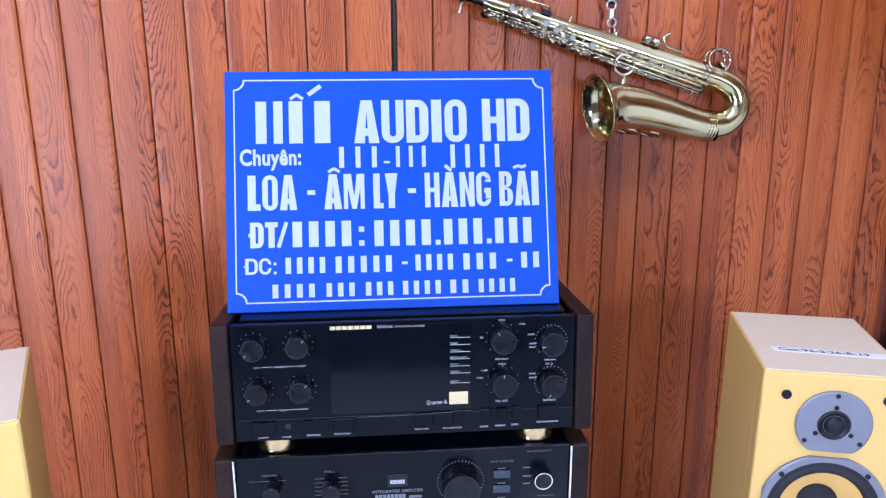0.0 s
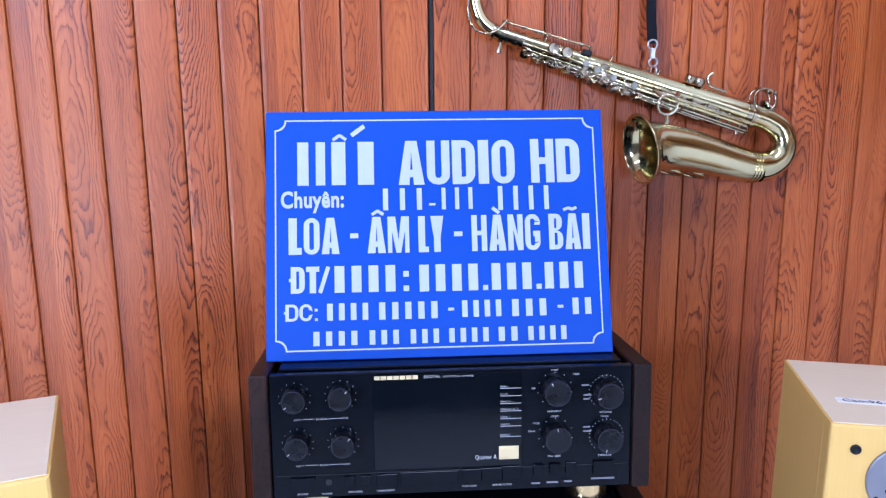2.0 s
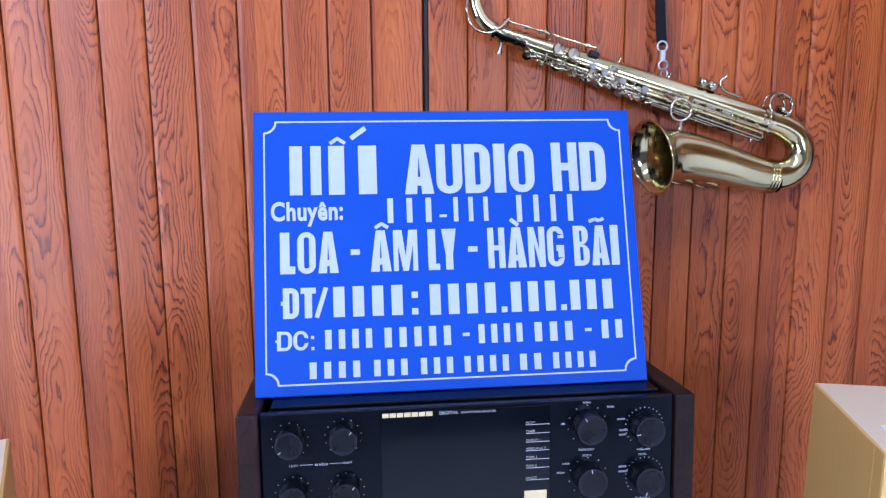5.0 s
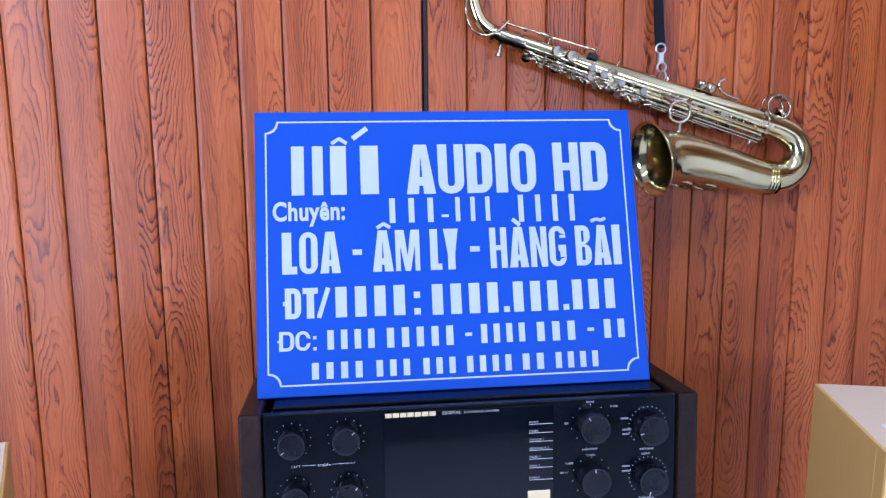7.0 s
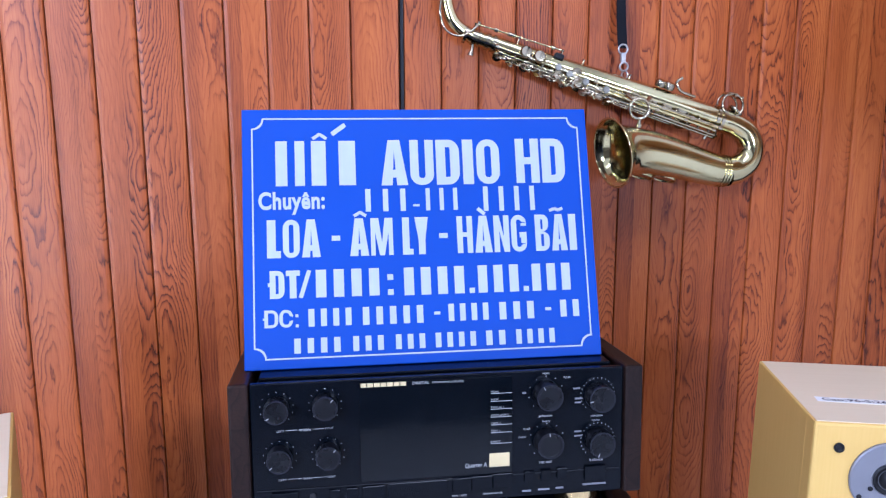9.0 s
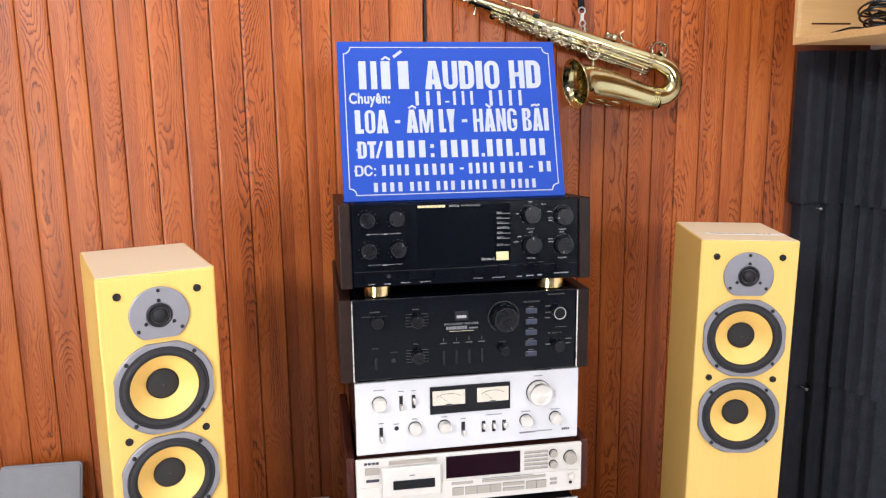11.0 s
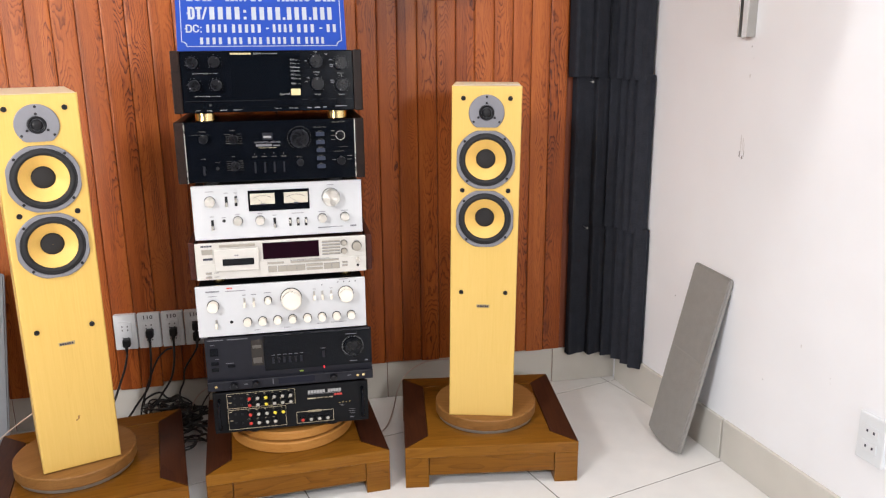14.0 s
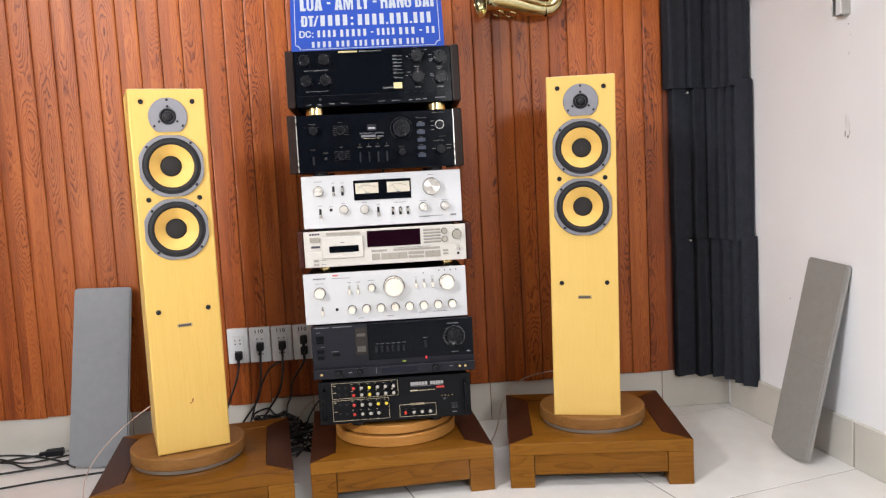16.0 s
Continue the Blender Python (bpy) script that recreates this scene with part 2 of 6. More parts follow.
CHAMP_D = plain("champagne_button", (0.34, 0.315, 0.27), 0.36, 0.1, 0.06, 60.0)
CHROME = plain("turned_aluminium", (0.83, 0.80, 0.74), 0.30, 0.95, 0.06, 90.0)
SPUN = plain("spun_aluminium", (0.86, 0.83, 0.77), 0.34, 1.0, 0.04, 90.0)
nt = SPUN.node_tree
tang = nt.nodes.new("ShaderNodeTangent")
tang.direction_type, tang.axis = "RADIAL", "Y"
bs = next(n for n in nt.nodes if n.type == "BSDF_PRINCIPLED")
bs.inputs["Anisotropic"].default_value = 0.92
nt.links.new(tang.outputs[0], bs.inputs["Tangent"])
DISPLAY_STRIP = plain("dim_display_strip", (0.012, 0.013, 0.022), 0.2, spec=0.15)
GOLD = plain("gold_foot", (0.80, 0.62, 0.30), 0.22, 1.0, 0.06, 60.0)
BRASS = plain("lacquered_brass", (0.60, 0.545, 0.29), 0.11, 1.0, 0.12, 25.0, 0.0, 0.3, 0.05)
BRASS_PALE = plain("nickel_plated_key", (0.43, 0.385, 0.27), 0.20, 1.0, 0.16, 60.0, 0.0, 0.0, 0.05)
CAP_GREY = plain("pale_knob_cap", (0.42, 0.40, 0.36), 0.4)
PEARL = plain("pearl_touch", (0.20, 0.19, 0.15), 0.25)
WEBBING = plain("black_webbing", (0.006, 0.0065, 0.009), 0.8, 0, 0.2, 200.0, 0.3, spec=0.15)
STEEL = plain("grey_steel", (0.42, 0.41, 0.39), 0.36, 0.7, 0.12, 40.0)
BADGE = plain("bronze_badge", (0.40, 0.31, 0.16), 0.4, 0.4)
BASKET = plain("grey_driver_frame", (0.21, 0.21, 0.235), 0.45, 0.3, 0.06, 80.0)
SURROUND = plain("grey_black_rubber_surround", (0.017, 0.017, 0.019), 0.6, 0, 0.12, 120.0, spec=0.3)
DUST_CAP = plain("charcoal_dust_cap", (0.026, 0.025, 0.026), 0.8, 0, 0.15, 300.0, 0.3, spec=0.2)
RUBBER = plain("black_rubber", (0.008, 0.008, 0.010), 0.5, 0, 0.2, 80.0, spec=0.3)
CONE = plain("yellow_woven_cone", (0.74, 0.47, 0.12), 0.55, 0, 0.06, 400.0, 0.2)
PLASTIC_W = plain("white_plastic", (0.70, 0.725, 0.75), 0.35, 0, 0.05, 40.0)
WINDOW_BROWN = plain("brown_tinted_window", (0.030, 0.026, 0.023), 0.25, spec=0.3)
WINDOW_BAND = plain("pale_band_in_window", (0.085, 0.078, 0.070), 0.35, spec=0.3)
CABLE = plain("black_cable", (0.012, 0.012, 0.013), 0.4, 0, 0.2, 60.0)
CABLE_PINK = plain("clear_speaker_wire", (0.55, 0.42, 0.36), 0.35, 0.1)
PRINT_GOLD = plain("gold_print", (0.72, 0.62, 0.42), 0.4, 0.2)
PRINT_WHITE = plain("pale_print", (0.36, 0.36, 0.36), 0.5)
PRINT_DIM = plain("dim_bronze_print", (0.115, 0.108, 0.100), 0.5)
PRINT_GREY = plain("grey_print", (0.16, 0.16, 0.18), 0.5)
PRINT_RED = plain("red_print", (0.55, 0.05, 0.04), 0.5)
STICKER = plain("gold_sticker", (0.60, 0.50, 0.27), 0.35, 0.2)
VU = plain("vu_dial", (0.56, 0.52, 0.43), 0.3, 0, 0.04, 60.0, 0.0, 0.5)
BLUE_LENS = plain("blue_button", (0.022, 0.029, 0.052), 0.3)
DISPLAY_RED = plain("dark_red_window", (0.009, 0.0015, 0.005), 0.2, 0, 0.2, 30.0, spec=0.05)
RED = plain("red_cap", (0.50, 0.03, 0.02), 0.4)
YELLOW = plain("yellow_cap", (0.75, 0.60, 0.04), 0.4)
CREAM = plain("cream_cap", (0.80, 0.74, 0.64), 0.4)
LED_GREEN = glow("green_indicator", (0.20, 0.30, 0.03), 0.35)
LED_RED = glow("red_indicator", (0.7, 0.02, 0.03), 0.7)
PAPER = plain("white_paper_tape", (0.80, 0.80, 0.78), 0.7)
INK = plain("dark_ink", (0.03, 0.03, 0.05), 0.6)
DIRT = plain("grey_smudge", (0.70, 0.69, 0.69), 0.8, 0, 0.12, 120.0)
DIRT_DARK = plain("dark_grey_smudge", (0.30, 0.29, 0.29), 0.8, 0, 0.35, 160.0)


# ---- mesh helpers ----
def part(name, bm, material, parent=None, label=""):
    """Links a bmesh as one mesh object under a thing or a part."""
    me = bpy.data.meshes.new(name)
    bm.normal_update()
    bm.to_mesh(me)
    bm.free()
    me.materials.append(material)
    ob = new(name, me)
    ob.parent = parent
    if label:
        ob["label"] = label
    return ob


def smooth(ob, angle=35):
    ob.data.shade_smooth()
    ob.data.set_sharp_from_angle(angle=radians(angle))
    return ob


def thing(name, m, label, category, group="", kind=""):
    ob = new(name)
    ob.empty_display_size = 0.05
    ob.matrix_basis = m
    return tagged(ob, label, category, group, kind)


def box(bm, c, s, bevel=0.0, rot=None, seg=1):
    made = bmesh.ops.create_cube(bm, size=1.0)["verts"]
    bmesh.ops.scale(bm, vec=s, verts=made)
    if bevel:
        edges = list({e for v in made for e in v.link_edges})
        out = bmesh.ops.bevel(bm, geom=edges, offset=bevel, segments=seg, affect="EDGES", profile=0.5)
        made = list({v for f in out["faces"] for v in f.verts} | {v for v in made if v.is_valid})
    m = Matrix.Translation(c)
    if rot:
        m = m @ Euler([radians(a) for a in rot]).to_matrix().to_4x4()
    bmesh.ops.transform(bm, matrix=m, verts=made)
    return bm


def boxes(*items):
    bm = bmesh.new()
    for it in items:
        box(bm, *it)
    return bm


def lathe(bm, profile, seg=32, m=Matrix(), flat=None, caps=True):
    """Turns (radius, height) pairs round the z axis; flat(x, y) may move the outline in."""
    rings = []
    for r, z in profile:
        ring = []
        for i in range(seg):
            a = 2 * math.pi * i / seg
            x, y = r * math.cos(a), r * math.sin(a)
            if flat:
                x, y = flat(x, y)
            ring.append(bm.verts.new(m @ Vector((x, y, z))))
        rings.append(ring)
    for a, b in zip(rings, rings[1:]):
        for i in range(seg):
            j = (i + 1) % seg
            bm.faces.new((a[i], a[j], b[j], b[i]))
    if caps:
        bm.faces.new(rings[0][::-1])
        bm.faces.new(rings[-1])
    return bm


FRONT = Matrix.Rotation(radians(90), 4, "X")  # turns +z to -y, towards the viewer of a front panel


def at_front(x, z, y=0.0):
    return Matrix.Translation((x, y, z)) @ FRONT


def sweep(bm, pts, radii, seg=10, closed_ends=True):
    """A tube along points, with its own radius at each."""
    pts = [Vector(p) for p in pts]
    if not hasattr(radii, "__len__"):
        radii = [radii] * len(pts)
    up, rings = None, []
    for i, p in enumerate(pts):
        d = (pts[min(i + 1, len(pts) - 1)] - pts[max(i - 1, 0)]).normalized()
        if up is None:
            up = d.orthogonal().normalized()
        up = (up - d * up.dot(d)).normalized()
        side = d.cross(up)
        rings.append([bm.verts.new(p + float(radii[i]) * (math.cos(2 * math.pi * k / seg) * up + math.sin(2 * math.pi * k / seg) * side)) for k in range(seg)])
    for a, b in zip(rings, rings[1:]):
        for k in range(seg):
            j = (k + 1) % seg
            bm.faces.new((a[k], a[j], b[j], b[k]))
    if closed_ends:
        bm.faces.new(rings[0][::-1])
        bm.faces.new(rings[-1])
    return bm


def spline(ctrl, n=8):
    """Catmull-Rom points through control points (any dimension)."""
    c = [np.array(p, float) for p in ctrl]
    c = [2 * c[0] - c[1]] + c + [2 * c[-1] - c[-2]]
    out = []
    for i in range(1, len(c) - 2):
        for k in range(n):
            t = k / n
            out.append(0.5 * (2 * c[i] + (c[i + 1] - c[i - 1]) * t + (2 * c[i - 1] - 5 * c[i] + 4 * c[i + 1] - c[i + 2]) * t * t + (3 * c[i] - c[i - 1] - 3 * c[i + 1] + c[i + 2]) * t ** 3))
    out.append(c[-2])
    return out


def prism(bm, outline, y0, y1):
    """An outline in x and z, drawn out from y0 to y1."""
    a = [bm.verts.new((x, y0, z)) for x, z in outline]
    b = [bm.verts.new((x, y1, z)) for x, z in outline]
    bm.faces.new(a)
    bm.faces.new(b[::-1])
    n = len(a)
    for i in range(n):
        j = (i + 1) % n
        bm.faces.new((a[j], a[i], b[i], b[j]))
    bmesh.ops.recalc_face_normals(bm, faces=bm.faces)
    return bm


def writing(name, words, x, z, w, h, material, parent, y=-0.0006, bold=0.0, deep=0.0003, m=None):
    """Words fitted into w by h metres, with the lower left corner at x, z of a front panel."""
    data = bpy.data.curves.new(name, "FONT")
    data.body, data.offset, data.resolution_u = words, bold, 6 if h > 0.015 else 2
    data.space_character = 1.0 + 2.2 * bold
    tmp = bpy.data.objects.new(name, data)
    me = bpy.data.meshes.new_from_object(tmp)
    bpy.data.objects.remove(tmp)
    co = np.empty(len(me.vertices) * 3)
    me.vertices.foreach_get("co", co)
    co = co.reshape(-1, 3)
    lo, hi = co.min(0), co.max(0)
    co[:, 0] = (co[:, 0] - lo[0]) / (hi[0] - lo[0]) * w + x
    co[:, 1] = (co[:, 1] - lo[1]) / (hi[1] - lo[1]) * h + z
    me.vertices.foreach_set("co", np.stack([co[:, 0], np.full(len(co), y), co[:, 1]], 1).ravel())
    me.update()
    me.materials.clear()
    me.materials.append(material)
    ob = new(name, me)
    ob.parent = parent
    return ob


def bars(name, rects, material, parent, y=-0.0005, thick=0.0006, split=False):
    """Plain bars (x, z, w, h) on a front panel: small print joined, large letters one by one."""
    groups = [[r] for r in rects] if split else [rects]
    for group in groups:
        bm = bmesh.new()
        for x, z, w, h in group:
            box(bm, (x + w / 2, y, z + h / 2), (w, thick, h))
        ob = part(name, bm, material, parent)
        if len(group) > 1:
            ob["kind"] = "stuff"
    return ob


def word_bars(x, z, w, h, letters, gap=0.22):
    """The bars of a word of that many letters."""
    step = w / letters
    return [(x + i * step, z, step * (1 - gap), h) for i in range(letters)]


# ---- the room ----
# back wall along y = 1.385; the side wall leans outwards towards the viewer
def side_x(y):
    return 1.357 - 0.1185 * y


tagged(part("wall_north", boxes(((-0.5, 1.437, 1.55), (3.9, 0.12, 3.1))), SLAT_GAP), "back wall panelled with reddish brown wood slats", "wall", kind="structure")
wall_north = bpy.data.objects["wall_north"]
bm = bmesh.new()
a, b, c, d, e, f, g, h = [bm.verts.new((side_x(y) + dx, y, z)) for y in (1.5, -2.85) for dx in (0, 0.12) for z in (0, 3.1)]
for q in ((a, b, f, e), (c, g, h, d), (a, e, g, c), (b, d, h, f), (a, c, d, b), (e, f, h, g)):
    bm.faces.new(q)
bmesh.ops.recalc_face_normals(bm, faces=bm.faces)
wall_east = tagged(part("wall_east", bm, WALL), "plain white painted plaster wall with small scuffs", "wall", kind="structure")
# unseen walls, added: dark to hold down bounce light, opened where lamps stand
tagged(part("wall_west", boxes(((-2.36, -0.10, 1.55), (0.12, 3.2, 3.1)), ((-2.36, -2.66, 1.55), (0.12, 0.50, 3.1)), ((-2.36, -2.055, 0.075), (0.12, 0.71, 0.15)), ((-2.36, -2.055, 2.93), (0.12, 0.71, 0.34))), DARK_WALL),
       "unseen dark wall with a tall opening for the lamps", "wall", kind="structure")
tagged(part("wall_south", boxes(((-0.85, -2.91, 1.55), (3.12, 0.12, 3.1)), ((1.92, -2.91, 1.55), (1.06, 0.12, 3.1)),
                                ((1.05, -2.91, 0.71), (0.68, 0.12, 1.42)), ((1.05, -2.91, 2.55), (0.68, 0.12, 1.10))), DARK_WALL),
       "unseen dark wall with a small opening for a lamp", "wall", kind="structure")
tagged(part("ceiling", boxes(((-0.1, -0.7, 3.16), (4.7, 4.6, 0.12))), CEIL), "plain white ceiling", "ceiling", kind="structure")
floor = tagged(part("floor", boxes(((-0.1, -0.7, -0.0615), (4.9, 4.6, 0.12))), GROUT), "glossy cream tiled floor with thin grey joints", "floor", kind="structure")
tagged(part("ground", boxes(((0, -11, -0.10), (40, 16, 0.1))), GROUT), "paved ground outside the doorway", "ground", kind="structure")

# tiles: 0.6 m, laid 16 degrees off the back wall
TA = radians(15.8)
tile_me = None
for i in range(-6, 7):
    for j in range(-7, 5):
        lx, ly = 0.6 * (i + 0.5), 0.6 * (j + 0.5)
        x = 0.745 + lx * math.cos(TA) - ly * math.sin(TA)
        y = 0.595 + lx * math.sin(TA) + ly * math.cos(TA)
        spots = [(x + a * math.cos(TA) - b * math.sin(TA), y + a * math.sin(TA) + b * math.cos(TA)) for a in (-0.3, -0.15, 0, 0.15, 0.3) for b in (-0.3, -0.15, 0, 0.15, 0.3)]
        if not any(-2.31 < p < side_x(q) + 0.01 and -2.86 < q < 1.385 for p, q in spots):
            continue
        lay = Matrix.Translation((x, y, 0)) @ Matrix.Rotation(TA, 4, "Z")
        if any(not (-2.30 < p < side_x(q) and -2.85 < q < 1.385) for p, q in spots):
            # tiles along the walls are cut to the room
            bm = boxes(((0, 0, -0.003), (0.5962, 0.5962, 0.006), 0.0006))
            for at_wall, outward in (((-2.30, 0, 0), (-1, 0, 0)), ((0, 1.385, 0), (0, 1, 0)), ((0, -2.85, 0), (0, -1, 0)), ((side_x(0), 0, 0), (1, 0.1185, 0))):
                inv = lay.inverted()
                bmesh.ops.bisect_plane(bm, geom=bm.verts[:] + bm.edges[:] + bm.faces[:], plane_co=inv @ Vector(at_wall), plane_no=inv.to_3x3() @ Vector(outward), clear_outer=True)
            if bm.faces:
                part("tile", bm, TILE, floor).matrix_basis = lay
            continue
        if tile_me is None:
            ob = part("tile", boxes(((0, 0, -0.003), (0.5962, 0.5962, 0.006), 0.0006)), TILE, floor)
            tile_me = ob.data
        else:
            ob = new("tile", tile_me)
            ob.parent = floor
        ob.matrix_basis = lay

# baseboards, with joints every 0.6 m
bm = bmesh.new()
for k in range(6):
    x1 = 0.955 + 0.6 - 0.6 * k
    x0 = max(x1 - 0.598, -2.3)
    x1 = min(x1, 1.30)
    box(bm, ((x0 + x1) / 2, 1.38, 0.065), (x1 - x0, 0.012, 0.13), 0.0015)
tagged(part("baseboard_north", bm, BASE), "cream tile baseboard along the slatted wall", "baseboard", kind="structure")
bm = bmesh.new()
ang = math.degrees(math.atan(-0.1185))
for k in range(8):
    ym = 1.05 - 0.601 * k
    box(bm, (side_x(ym) - 0.004, ym, 0.064), (0.014, 0.598, 0.128), 0.0015, (0, 0, -ang))
tagged(part("baseboard_east", bm, BASE), "grey cream tile baseboard along the white wall", "baseboard", kind="structure")

# slats: shallow trapezoids with narrow grooves; the panels beside the black joint differ a little in pitch
prof = [(0.0004, 0.0), (0.0007, -0.0140), (0.0018, -0.0161), (0.0070, -0.01685), (0.032, -0.0170), (0.0570, -0.01685), (0.0622, -0.0161), (0.0633, -0.0140), (0.0636, 0.0)]
bm = bmesh.new()
lo = [bm.verts.new((x, y, 0.0)) for x, y in prof]
hi = [bm.verts.new((x, y, 2.95)) for x, y in prof]
bm.faces.new(lo)
bm.faces.new(hi[::-1])
for i in range(len(prof)):
    j = (i + 1) % len(prof)
    bm.faces.new((lo[j], lo[i], hi[i], hi[j]))
bmesh.ops.recalc_face_normals(bm, faces=bm.faces)
slat_me = None
edges = [(-0.249 - 0.0665 * k, 0.0665) for k in range(29, -4, -1)] + [(-0.249 + 0.0665 * 3, 0.079)] + [(0.036 + 0.0628 * k, 0.0628) for k in range(15)]
edges = [e for e in edges if not (e[1] == 0.0665 and e[0] > -0.06)]
for x0, w in edges:
    if slat_me is None:
        ob = part("slat", bm, SLAT, wall_north)
        slat_me = ob.data
    else:
        ob = new("slat", slat_me)
        ob.parent = wall_north
    ob.matrix_basis = Matrix.Translation((x0, 1.3835, 0.130 + 0.006 * random.random() - (0.014 if x0 < -0.4 else 0))) @ Matrix.Diagonal((w / 0.064, 1, 1, 1))
tagged(part("trim", boxes(((0.0335, 1.3700, 1.60), (0.0050, 0.012, 2.9))), RUBBER), "black joint strip between two slat panels", "trim", kind="structure")


# ---- speakers, their discs and stands ----
def octagon(r, side):
    def f(x, y):
        x = max(-side, min(side, x))
        y = max(-side, min(side, y))
        return x, y
    return f


def driver(parent, z):
    d = part("woofer", lathe(bmesh.new(), [(0.0795, 0.0), (0.0795, 0.004), (0.0775, 0.0055), (0.0700, 0.0055), (0.0692, 0.0015)], 64, at_front(0, z), octagon(0.0795, 0.0760), False), BASKET, parent, "grey driver frame with trimmed sides")
    smooth(d)
    s = part("surround", lathe(bmesh.new(), [(0.0698, 0.0030), (0.0690, 0.0050), (0.0668, 0.0056), (0.0655, 0.0050), (0.0630, 0.0072), (0.0598, 0.0080), (0.0566, 0.0070), (0.0545, 0.0040), (0.0528, 0.0006)], 64, at_front(0, z), None, False), SURROUND, d, "black rubber surround")
    smooth(s, 60)
    c = part("cone", lathe(bmesh.new(), [(0.0535, 0.0016), (0.0520, 0.0006), (0.0440, -0.0060), (0.0340, -0.0134), (0.0245, -0.0200)], 64, at_front(0, z), None, False), CONE, d, "yellow woven cone")
    smooth(c, 60)
    p = part("dust_cap", lathe(bmesh.new(), [(0.0258, -0.0194), (0.0256, -0.0176), (0.0215, -0.0150), (0.0150, -0.0130), (0.0075, -0.0119), (0.0005, -0.0116)], 40, at_front(0, z), None, False), DUST_CAP, d, "black domed dust cap")
    smooth(p, 60)
    for a in (45, 135, 225, 315):
        sx, sz = 0.0738 * math.cos(radians(a + 4)), 0.0738 * math.sin(radians(a + 4))
        part("screw", lathe(bmesh.new(), [(0.0034, 0.005), (0.0034, 0.0072), (0.0022, 0.0080)], 12, at_front(sx, z + sz)), RUBBER, d)


def pierced_panel(w, h, holes, depth, c):
    """A front board with a chamfered edge and round holes (height, radius) through its face."""
    bm = bmesh.new()
    x1 = w / 2 - c

    def quad(*pts):
        bm.faces.new([bm.verts.new(p) for p in pts])

    z = c
    for zc, r in sorted(holes):
        half = 0.0775
        if zc - half > z:
            quad((-x1, 0, z), (x1, 0, z), (x1, 0, zc - half), (-x1, 0, zc - half))
        corner = math.atan2(half, x1)
        angles = sorted([2 * math.pi * k / 64 for k in range(64)] + [corner, math.pi - corner, math.pi + corner, 2 * math.pi - corner])
        rim, edge, deep = [], [], []
        for a in angles:
            ca, sa = math.cos(a), math.sin(a)
            k = min(x1 / max(abs(ca), 1e-9), half / max(abs(sa), 1e-9))
            rim.append((r * ca, 0, zc + r * sa))
            deep.append((r * ca, depth, zc + r * sa))
            edge.append((k * ca, 0, zc + k * sa))
        for i in range(len(angles)):
            j = (i + 1) % len(angles)
            quad(rim[i], edge[i], edge[j], rim[j])
            quad(rim[i], rim[j], deep[j], deep[i])
        z = zc + half
    quad((-x1, 0, z), (x1, 0, z), (x1, 0, h - c), (-x1, 0, h - c))
    ring = [[(sx * (w / 2 - k), y, h / 2 + sz * (h / 2 - k)) for sx, sz in ((-1, -1), (1, -1), (1, 1), (-1, 1))] for k, y in ((c, 0), (c * 0.3, c * 0.3), (0, c), (0, depth))]
    for a, b in zip(ring, ring[1:]):
        for i in range(4):
            j = (i + 1) % 4
            quad(a[i], a[j], b[j], b[i])
    bmesh.ops.remove_doubles(bm, verts=bm.verts, dist=1e-5)
    bmesh.ops.recalc_face_normals(bm, faces=bm.faces)
    return bm


